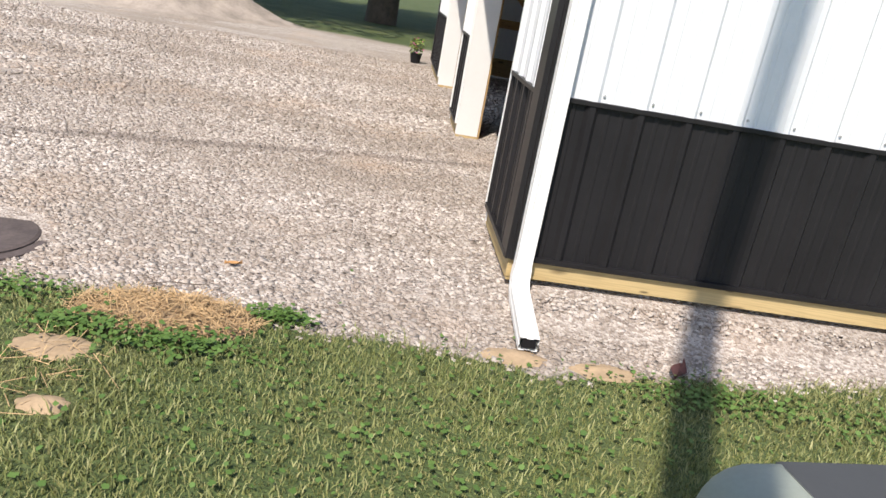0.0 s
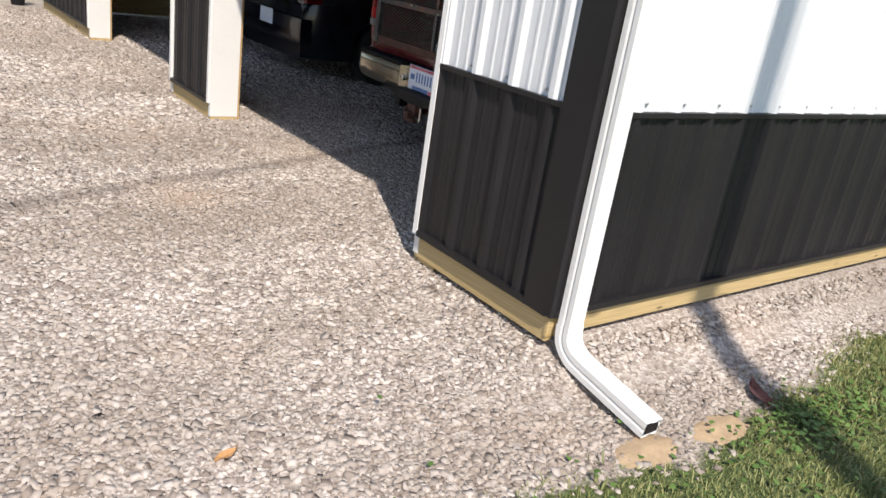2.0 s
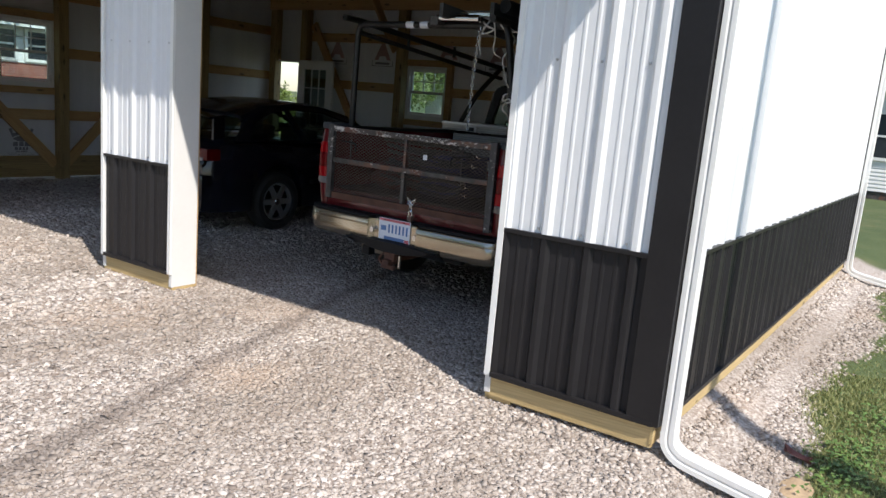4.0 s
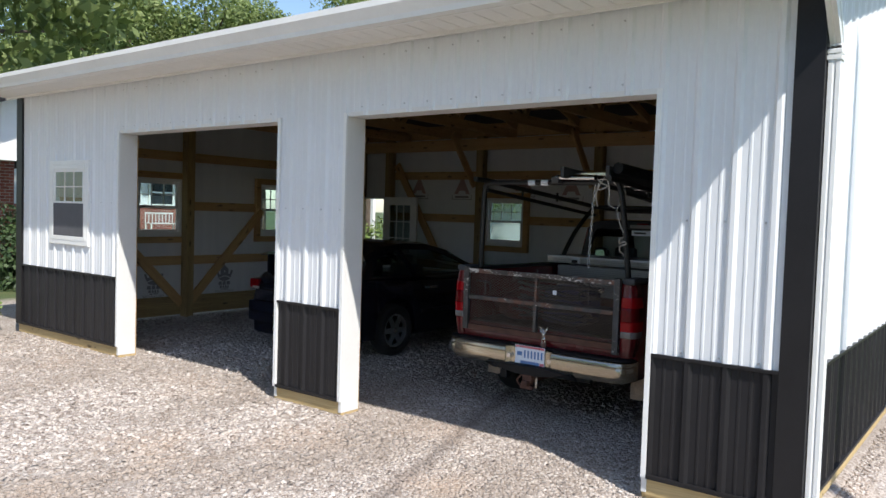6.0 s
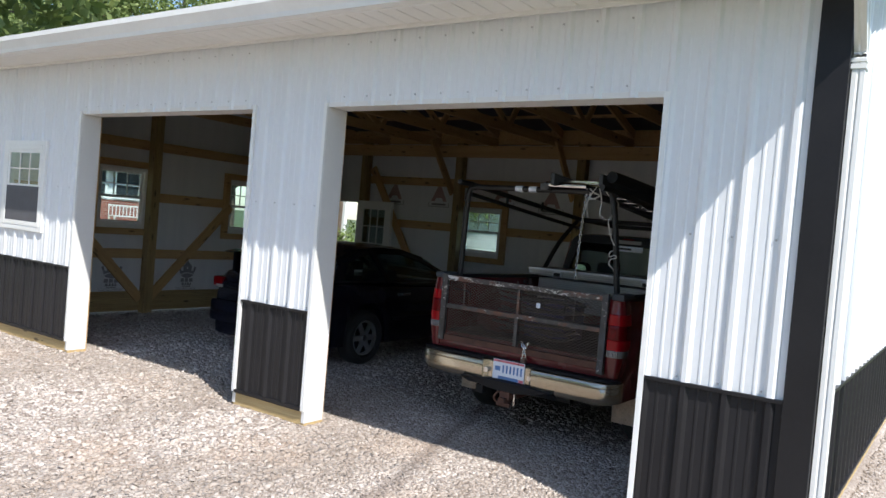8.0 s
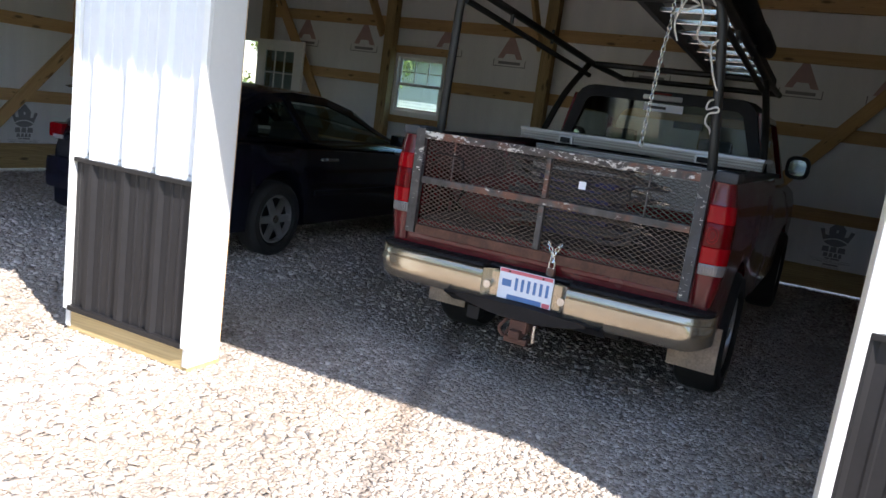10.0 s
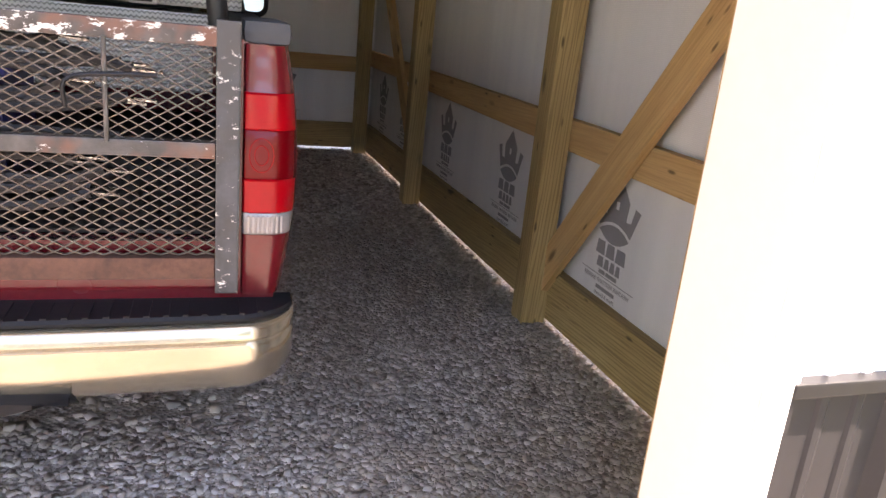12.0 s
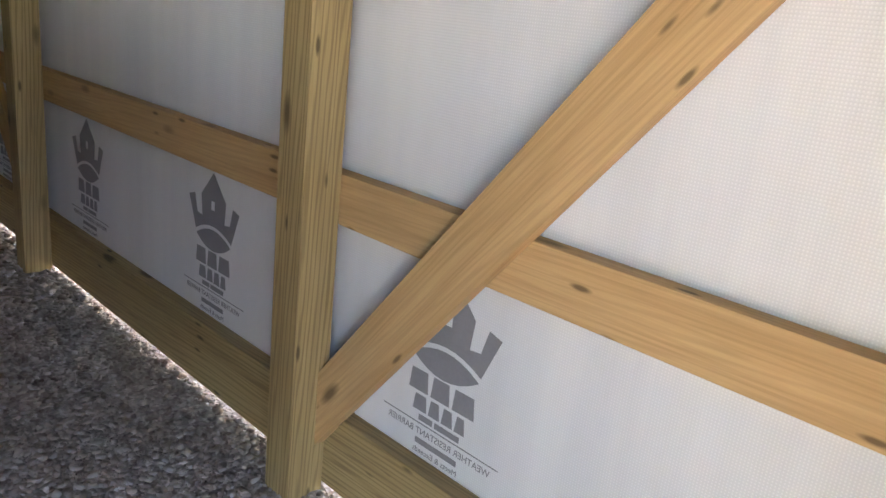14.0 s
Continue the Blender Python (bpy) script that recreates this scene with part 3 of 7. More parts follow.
wall_south = thing("wall_south", "white ribbed steel end wall over charcoal wainscot", "wall", kind="structure")
panels(wall_south, south_place, FX, BX, WAINS, gable_top, WHITE, 0.86)
panels(wall_south, south_place, FX, BX, SKIRTTOP, WAINS - 0.012, CHAR, 0.86, "charcoal steel wainscot panel")
part("wainscot_trim", boxed(FX, BX, SY - 0.024, SY + 0.004, WAINS - 0.016, WAINS + 0.006, 0.003), CHARTRIM, wall_south, "charcoal drip trim")
part("base_trim", boxed(FX, BX, SY - 0.028, SY + 0.004, SKIRTTOP - 0.014, SKIRTTOP + 0.012, 0.004), CHARTRIM, wall_south, "charcoal base trim")



def screw_row(parent, place, spans, zs, phase):
    bm = bmesh.new()
    for a, b in spans:
        u = phase + 0.045 + math.ceil((a - phase) / PITCH) * PITCH
        while u < b:
            for z in zs:
                p = Vector(place(u, 0.001, z))
                q = Vector(place(u, 0.009, z))
                tube(bm, [p, q], [0.0075, 0.005], 6)
            u += PITCH
    tagged(part("screw_heads", bm, ALLOY, parent, "small steel screw heads"), kind="stuff")


screw_row(wall_front, front_place, ((SY + 0.14, D1[0]), (D1[1], D2[0]), (D2[1], WIN_F[0])), (WAINS + 0.03, 2.0), PH)
screw_row(wall_front, front_place, (D1, D2), (HEAD + 0.075, EAVE - 0.1), PH)
screw_row(wall_south, south_place, ((FX + 0.12, BX),), (WAINS + 0.035, 2.0, 2.75), 0.86)
# far walls
LW = ((2.27, 3.05, 1.53, 2.40), (4.58, 5.36, 1.53, 2.40))
BW = (9.26, 10.04, 1.49, 2.29)
BD = (12.32, 13.00, FLOOR, 2.28)
wall_north = thing("wall_north", "white ribbed steel wall with two windows", "wall", kind="structure")
cuts = [FX, LW[0][0], LW[0][1], LW[1][0], LW[1][1], BX]
for k in range(5):
    a, b = cuts[k], cuts[k + 1]
    if k in (1, 3):
        panels(wall_north, north_place, a, b, SKIRTTOP, 1.53, WHITE, 0.86)
        panels(wall_north, north_place, a, b, 2.40, gable_top, WHITE, 0.86)
    else:
        panels(wall_north, north_place, a, b, SKIRTTOP, gable_top, WHITE, 0.86)
wall_back = thing("wall_back", "white ribbed steel back wall with window and doorway", "wall", kind="structure")
for a, b, z0, z1 in ((SY, BW[0], SKIRTTOP, EAVE), (BW[0], BW[1], SKIRTTOP, BW[2]), (BW[0], BW[1], BW[3], EAVE), (BW[1], BD[0], SKIRTTOP, EAVE), (BD[0], BD[1], BD[3], EAVE), (BD[1], NY, SKIRTTOP, EAVE)):
    panels(wall_back, back_place, a, b, z0, z1, WHITE, PH)


# house wrap, behind the girts
def wrap_sheet(parent, x0, x1, y0, y1, z0, z1):
    part("house_wrap", boxed(x0, x1, y0, y1, z0, z1), WRAP, parent, "white woven house wrap film")


T0, T1 = 0.006, 0.011
bmw = bmesh.new()
ys_, ye_ = SY + T0, SY + T1
prism(bmw, [(FX + 0.03, ys_, 0.33), (BX - 0.03, ys_, 0.33), (BX - 0.03, ys_, EAVE), (RIDGEX, ys_, EAVE + SLOPE * (RIDGEX - FX) - 0.02), (FX + 0.03, ys_, EAVE)], (0, T1 - T0, 0))
part("house_wrap", bmw, WRAP, wall_south, "white woven house wrap film")
for k in range(5):
    a, b = max(cuts[k], FX + 0.03), min(cuts[k + 1], BX - 0.03)
    for z0, z1 in (((0.33, 1.53), (2.40, EAVE)) if k in (1, 3) else ((0.33, EAVE),)):
        wrap_sheet(wall_north, a, b, NY - T1, NY - T0, z0, z1)
bmw = bmesh.new()
prism(bmw, [(FX + 0.03, NY - T1, EAVE), (BX - 0.03, NY - T1, EAVE), (RIDGEX, NY - T1, EAVE + SLOPE * (RIDGEX - FX) - 0.02)], (0, T1 - T0, 0))
part("house_wrap", bmw, WRAP, wall_north)
for a, b, z0, z1 in ((SY, BW[0], 0.33, EAVE), (BW[0], BW[1], 0.33, BW[2]), (BW[0], BW[1], BW[3], EAVE), (BW[1], BD[0], 0.33, EAVE), (BD[0], BD[1], BD[3], EAVE), (BD[1], NY, 0.33, EAVE)):
    wrap_sheet(wall_back, BX - T1, BX - T0, max(a, SY + 0.02), min(b, NY - 0.02), z0, z1)
for a, b, z0, z1 in ((SY + 0.02, D1[0] - 0.05, 0.33, EAVE), (D1[1] + 0.05, D2[0] - 0.05, 0.33, EAVE), (D2[1] + 0.05, WIN_F[0], 0.33, EAVE), (WIN_F[0], WIN_F[1], 0.33, WIN_F[2]), (WIN_F[0], WIN_F[1], WIN_F[3], EAVE),
                     (WIN_F[1], NY - 0.02, 0.33, EAVE), (D1[0] - 0.05, D1[1] + 0.05, HEAD + 0.05, EAVE), (D2[0] - 0.05, D2[1] + 0.05, HEAD + 0.05, EAVE)):
    wrap_sheet(wall_front, FX + T0, FX + T1, a, b, z0, z1)

# corner trims of charcoal steel
for cx, cy, sx, sy in ((FX, SY, 1, 1), (FX, NY, 1, -1), (BX, SY, -1, 1), (BX, NY, -1, -1)):
    bm = bmesh.new()
    a, b = (cx - sx * 0.026, cx + sx * 0.002), (cy - sy * 0.026, cy + sy * 0.13)
    box(bm, min(a), max(a), min(b), max(b), SKIRTTOP - 0.01, EAVE, 0.003)
    a, b = (cx + sx * 0.003, cx + sx * 0.11), (cy - sy * 0.026, cy + sy * 0.002)
    box(bm, min(a), max(a), min(b), max(b), SKIRTTOP - 0.01, EAVE, 0.003)
    solid("corner_trim", bm, CHARTRIM, "charcoal steel corner trim up the wall", "trim", "structure")


# ---- frame lumber ----
frame_south = thing("frame_south", "lumber frame of posts girts and braces", "wall frame", kind="structure")
gy = SY + 0.013 + 0.028
board("skirt_board", (FX + 0.05, gy, 0.39), (BX - 0.05, gy, 0.39), 0.238, 0.056, (0, 0, 1), TREATED, frame_south, "green-tinged treated skirt board")
part("skirt_face", boxed(FX - 0.003, BX, SY - 0.004, SY + 0.012, 0.272, SKIRTTOP - 0.015, 0.002), SKIRT, wall_south, "fresh treated lumber board")
GIRTS = ((1.131, 0.138), (1.99, 0.14), (2.76, 0.14))
for z, w in GIRTS:
    board("girt", (FX + 0.05, gy, z), (BX - 0.03, gy, z), w, 0.050, (0, 0, 1), PINE, frame_south)
POSTX = (0.83, 2.93, 5.11, 7.0)
for x in POSTX:
    board("post", (x, gy + 0.089, FLOOR - 0.05), (x, gy + 0.089, EAVE), 0.115, 0.12, (1, 0, 0), TREATED, frame_south)
by = gy + 0.025 + 0.021
board("brace", (2.94, by, 0.44), (1.06, by, 2.78), 0.146, 0.038, (1, 0, 1), PINE, frame_south)
board("brace", (5.20, by, 0.50), (6.90, by, 2.30), 0.14, 0.038, (1, 0, 1), PINE, frame_south)

frame_back = thing("frame_back", "lumber frame of posts girts and braces", "wall frame", kind="structure")
gx = BX - 0.013 - 0.028
for z, w in ((0.394, 0.235), *((zz - 0.07, ww) for zz, ww in GIRTS)):
    for a, b in ((SY + 0.1, BW[0] - 0.04), (BW[1] + 0.04, BD[0] - 0.04)) if abs(z - 1.92) < 0.2 else ((SY + 0.1, BD[0] - 0.04),):
        board("girt" if z > 0.5 else "skirt_board", (gx, a, z), (gx, b, z), w, 0.050, (0, 0, 1), PINE if z > 0.5 else TREATED, frame_back)
board("eave_beam", (gx - 0.20, SY + 0.1, 3.215), (gx - 0.20, NY - 0.1, 3.215), 0.20, 0.045, (0, 0, 1), PINE, frame_back)
BPOSTY = (5.85, 7.85, 10.10, 12.22)
for y in BPOSTY:
    board("post", (gx - 0.099, y, FLOOR - 0.05), (gx - 0.099, y, EAVE), 0.14, 0.14, (0, 1, 0), TREATED, frame_back)
for p, q in (((5.7, 0.5), (3.75, 2.9)), ((12.1, 2.9), (10.6, 0.5))):
    board("brace", (gx - 0.046, p[0], p[1]), (gx - 0.046, q[0], q[1]), 0.14, 0.038, (0, 1, 1), PINE, frame_back)

for y in BPOSTY[:3]:
    board("knee_brace", (gx - 0.17, y + 0.09, 2.50), (gx - 0.86, y + 0.09, 3.33), 0.13, 0.038, (1, 0, 1), PINE, frame_back)

frame_north = thing("frame_north", "lumber frame of posts girts and braces", "wall frame", kind="structure")
gn = NY - 0.013 - 0.028
board("skirt_board", (FX + 0.05, gn, 0.42), (BX - 0.05, gn, 0.42), 0.29, 0.056, (0, 0, 1), TREATED, frame_north)
for z, w in GIRTS:
    spans = ((FX + 0.05, LW[0][0] - 0.05), (LW[0][1] + 0.05, LW[1][0] - 0.05), (LW[1][1] + 0.05, BX - 0.05)) if 1.5 < z < 2.4 else ((FX + 0.05, BX - 0.05),)
    for a, b in spans:
        board("girt", (a, gn, z), (b, gn, z), w, 0.050, (0, 0, 1), PINE, frame_north)
for x in (0.83, 3.10, 5.45, 7.02):
    board("post", (x, gn - 0.099, FLOOR - 0.05), (x, gn - 0.099, EAVE), 0.14, 0.14, (1, 0, 0), TREATED, frame_north)
for p, q in (((3.03, 0.45), (1.9, 1.6)), ((3.17, 0.45), (4.6, 1.95))):
    board("brace", (p[0], gn - 0.046, p[1]), (q[0], gn - 0.046, q[1]), 0.14, 0.038, (1, 0, 1), PINE, frame_north)

frame_front = thing("frame_front", "lumber frame of door posts and header", "wall frame", kind="structure")
for y in (D1[0] - 0.10, D1[1] + 0.10, D2[0] - 0.10, D2[1] + 0.10, 12.6):
    board("post", (FX + 0.13, y, FLOOR - 0.05), (FX + 0.13, y, EAVE), 0.10, 0.16, (0, 1, 0), TREATED, frame_front)
board("header", (FX + 0.16, SY + 0.2, 3.0), (FX + 0.16, NY - 0.1, 3.0), 0.28, 0.09, (0, 0, 1), PINE, frame_front)
for a, b in ((SY + 0.02, D1[0] - 0.2), (D2[1] + 0.2, NY - 0.02)):
    for z in (1.16, 2.76):
        board("girt", (FX + 0.04, a, z), (FX + 0.04, b, z), 0.14, 0.05, (0, 0, 1), PINE, frame_front)


# door openings: folded metal jambs with a raw board edge behind
def opening(y0, y1):
    o = thing("door_opening", "open garage doorway with white metal jambs", "doorway", kind="structure")
    inner = FX + 0.205
    part("jamb", boxed(FX - 0.004, inner, y0 - 0.035, y0, FLOOR + 0.02, HEAD, 0.003), JAMB, o)
    part("jamb", boxed(FX - 0.004, inner, y1, y1 + 0.035, FLOOR + 0.02, HEAD, 0.003), JAMB, o)
    part("head_jamb", boxed(FX - 0.004, inner, y0 - 0.035, y1 + 0.035, HEAD + 0.001, HEAD + 0.036, 0.003), JAMB, o)
    for y, s in ((y0, -1), (y1, 1)):
        a, b = sorted((y + s * 0.012, y + s * 0.05))
        board("jamb_edge", (inner + 0.010, (a + b) / 2, FLOOR + 0.0), (inner + 0.010, (a + b) / 2, HEAD), 0.018, b - a, (1, 0, 0), PINE, o, "raw yellow pine board edge")
        c, d = sorted((y + s * 0.001, y + s * 0.035))
        part("face_trim", boxed(FX - 0.0235, FX - 0.0045, c, d, SKIRTTOP - 0.01, HEAD + 0.03, 0.002), GUTTER, o, "thin white face trim")
        e, f_ = sorted((y + s * 0.002, y + s * 0.16))
        board("jamb_block", (FX + 0.11, (e + f_) / 2, FLOOR - 0.02), (FX + 0.11, (e + f_) / 2, FLOOR + 0.06), 0.20, f_ - e, (1, 0, 0), SKIRT, o, "cut end of treated post")


opening(*D1)
opening(*D2)


# ---- roof, soffit, gutter ----
OUT = 0.47
ROOFZ = EAVE + 0.13
roof = thing("roof", "dark ribbed steel roof with low slope", "roof", kind="structure")
Y0, Y1 = SY - 0.30, NY + 0.30
for side in (0, 1):
    def roof_place(u, d, z, side=side):
        x = FX - OUT + z if side == 0 else BX + OUT - z
        return (x, u, ROOFZ + SLOPE * z * 0.999 + d)
    run = RIDGEX - (FX - OUT)
    panels(roof, roof_place, Y0, Y1, 0.0, run, CHAR, PH, "charcoal steel roof panel")
    bm = bmesh.new()
    xe = FX - OUT + 0.02 if side == 0 else BX + OUT - 0.02
    xr = RIDGEX
    prism(bm, [(xe, Y0 + 0.02, ROOFZ - 0.03), (xr, Y0 + 0.02, ROOFZ + SLOPE * run - 0.03), (xr, Y1 - 0.02, ROOFZ + SLOPE * run - 0.03), (xe, Y1 - 0.02, ROOFZ - 0.03)], (0, 0, 0.012))
    part("underlay", bm, ROOFIN, roof)
part("ridge_cap", boxed(RIDGEX - 0.15, RIDGEX + 0.15, Y0, Y1, ROOFZ + SLOPE * run, ROOFZ + SLOPE * run + 0.03, 0.01), CHARTRIM, roof)

soffit = thing("soffit", "white vinyl soffit boards under the eave", "soffit", kind="structure")
for x0, x1 in ((FX - OUT + 0.03, FX - 0.02), (BX + 0.02, BX + OUT - 0.03)):
    y = Y0
    while y < Y1 - 0.01:
        yy = min(y + 0.15, Y1)
        part("soffit_board", boxed(x0, x1, y + 0.004, yy - 0.004, EAVE - 0.006, EAVE + 0.008, 0.003), SOFFIT, soffit)
        y = yy
    part("soffit_backing", boxed(x0, x1, Y0, Y1, EAVE + 0.004, EAVE + 0.02), SOFFIT, soffit)
part("soffit_channel", boxed(FX - 0.05, FX - 0.021, Y0, Y1, EAVE - 0.03, EAVE - 0.005, 0.003), SOFFIT, soffit, "white channel along the wall")
for yy in (Y0, NY + 0.02):
    bm = bmesh.new()
    for xa, xb in ((FX - OUT, RIDGEX), (RIDGEX, BX + OUT)):
        za, zb = (EAVE, EAVE + SLOPE * run) if xa < RIDGEX - 1 else (EAVE + SLOPE * run, EAVE)
        prism(bm, [(xa, yy, za), (xb, yy, zb), (xb, yy, zb + 0.012), (xa, yy, za + 0.012)], (0, 0.28, 0))
    part("rake_soffit", bm, SOFFIT, soffit, "white soffit under the gable edge")
fascia = solid("fascia", boxed(FX - OUT, FX - OUT + 0.028, Y0, Y1, EAVE - 0.03, ROOFZ - 0.004, 0.003), GUTTER, "white fascia board behind the gutter", "fascia", "structure")
for yy, ss in ((Y0, 0), (Y1 - 0.022, 0)):
    bm = bmesh.new()
    for xa, xb, za, zb in ((FX - OUT - 0.02, RIDGEX, 0, SLOPE * run), (RIDGEX, BX + OUT + 0.02, SLOPE * run, 0)):
        prism(bm, [(xa, yy - 0.012, EAVE + za - 0.02), (xb, yy - 0.012, EAVE + zb - 0.02), (xb, yy - 0.012, ROOFZ + zb + 0.012), (xa, yy - 0.012, ROOFZ + za + 0.012)], (0, 0.03, 0))
    solid("rake_trim", bm, CHARTRIM, "charcoal steel trim along the gable edge", "trim", "structure")


def gutter_profile(y):
    x, b = FX - OUT, EAVE - 0.025
    return [(x - 0.002, y, b), (x - 0.080, y, b), (x - 0.088, y, b + 0.035), (x - 0.112, y, b + 0.075), (x - 0.132, y, b + 0.105), (x - 0.132, y, b + 0.150), (x - 0.118, y, b + 0.150),
            (x - 0.118, y, b + 0.110), (x - 0.10, y, b + 0.08), (x - 0.075, y, b + 0.04), (x - 0.07, y, b + 0.008), (x - 0.002, y, b + 0.008)]


gutter = thing("gutter", "white aluminium gutter along the eave", "gutter")
part("trough", loft(bmesh.new(), [gutter_profile(Y0 - 0.02), gutter_profile(Y1 + 0.02)]), GUTTER, gutter)
for y in (Y0 - 0.022, Y1 + 0.016):
    part("end_cap", prism(bmesh.new(), gutter_profile(y)[:7] + [(FX - OUT - 0.002, y, EAVE + 0.125)], (0, 0.004, 0)), GUTTER, gutter)
for k in range(14):
    part("hanger", boxed(FX - OUT - 0.115, FX - OUT, Y0 + 0.3 + 0.72 * k, Y0 + 0.325 + 0.72 * k, EAVE + 0.118, EAVE + 0.124), GUTTER, gutter)


def rect_path(bm, pts, w, h, flutes=True):
    """A rectangular pipe along points: w across (x), h deep."""
    pts = [Vector(p) for p in pts]
    rings = []
    for i, p in enumerate(pts):
        d = (pts[min(i + 1, len(pts) - 1)] - pts[max(i - 1, 0)]).normalized()
        side = Vector((1, 0, 0))
        side = (side - d * side.dot(d)).normalized()
        up = d.cross(side)
        sec = [(-w, -h), (-w * 0.4, -h), (-w * 0.3, -h * 0.86), (w * 0.3, -h * 0.86), (w * 0.4, -h), (w, -h), (w, -h * 0.3), (w * 0.9, 0), (w, h * 0.3), (w, h), (w * 0.4, h), (w * 0.3, h * 0.86), (-w * 0.3, h * 0.86), (-w * 0.4, h), (-w, h), (-w, h * 0.3), (-w * 0.9, 0), (-w, -h * 0.3)]
        rings.append([p + side * a + up * b for a, b in sec])
    return loft(bm, rings, True, False)


def downspout(x, top_x, label):
    ds = thing("downspout", label, "downspout")
    y = SY - 0.062
    part("pipe", rect_path(bmesh.new(), [(x, y, 2.96), (x, y, 0.34)], 0.040, 0.030), GUTTER, ds)
    foot = smooth_path([(x, y, 0.345), (x, y - 0.01, 0.28), (x, y - 0.06, 0.235), (x, y - 0.14, 0.215)], 4) + [Vector((x - 0.004, SY - 0.52, 0.165))]
    part("foot", rect_path(bmesh.new(), foot, 0.043, 0.032), GUTTER, ds, "elbow and foot lying on gravel")
    # a black block stands in for the shade inside the pipe
    part("mouth_shade", boxed(x - 0.036, x + 0.028, SY - 0.519, SY - 0.505, 0.148, 0.186), BLACKPL, ds, "black block as the shade inside the open end")
    part("neck", rect_path(bmesh.new(), smooth_path([(x, y, 2.955), (x, y, 3.02), ((x + top_x) / 2, y - 0.02, 3.19), (top_x, y - 0.05, 3.30), (top_x, y - 0.05, EAVE + 0.01)], 4), 0.038, 0.029), GUTTER, ds)
    part("strap", boxed(x - 0.046, x + 0.046, y - 0.036, SY - 0.02, 2.90, 2.925, 0.002), GUTTER, ds)
    part("strap", boxed(x - 0.046, x + 0.046, y - 0.036, SY - 0.02, 2.935, 2.955, 0.002), GUTTER, ds)


downspout(FX + 0.058, FX - OUT - 0.03, "white downspout with foot at the building corner")
downspout(BX - 0.075, BX + OUT + 0.03, "white downspout at the rear building corner")

for x in (FX + 0.03, BX - 0.03):
    solid("eave_blocking", boxed(x - 0.02, x + 0.02, SY + 0.02, NY - 0.02, EAVE - 0.004, ROOFZ + SLOPE * OUT - 0.04, 0.002), PINE, "pine blocking between wall and roof", "blocking", "structure")

# roof trusses and purlins
for k in range(9):
    y = SY + 0.15 + k * (NY - SY - 0.3) / 8
    tr = thing("roof_truss", "lumber roof truss spanning front to back", "truss", group="roof trusses", kind="structure")
    board("bottom_chord", (FX + 0.06, y, EAVE + 0.02), (BX - 0.06, y, EAVE + 0.02), 0.14, 0.038, (0, 0, 1), PINE, tr)
    for s in (0, 1):
        xe = FX + 0.06 if s == 0 else BX - 0.06
        board("top_chord", (xe, y, EAVE + 0.16), (RIDGEX, y, EAVE + 0.12 + SLOPE * (RIDGEX - FX)), 0.13, 0.038, (0, 0, 1), PINE, tr)
        xq = (xe * 0.5 + RIDGEX * 0.5)
        board("web", (xq, y + 0.04, EAVE + 0.05), (RIDGEX, y + 0.04, EAVE + SLOPE * (RIDGEX - FX)), 0.09, 0.036, (1, 0, 0), PINE, tr)
        board("web", (xq, y + 0.04, EAVE + 0.05), ((xe * 0.6 + RIDGEX * 0.4), y + 0.04, EAVE + 0.1 + SLOPE * (RIDGEX - FX) * 0.4), 0.09, 0.036, (1, 0, 0), PINE, tr)
purlins = thing("purlins", "lumber purlins under the roof steel", "purlin", kind="structure")
for s in (0, 1):
    for k in range(6):
        z = 0.35 + k * 0.62
        x = FX - OUT + z if s == 0 else BX + OUT - z
        if FX < x < BX:
            zz = ROOFZ + SLOPE * z - 0.055
            board("purlin", (x, SY + 0.05, zz), (x, NY - 0.05, zz), 0.09, 0.038, (1, 0, 0), PINE, purlins)


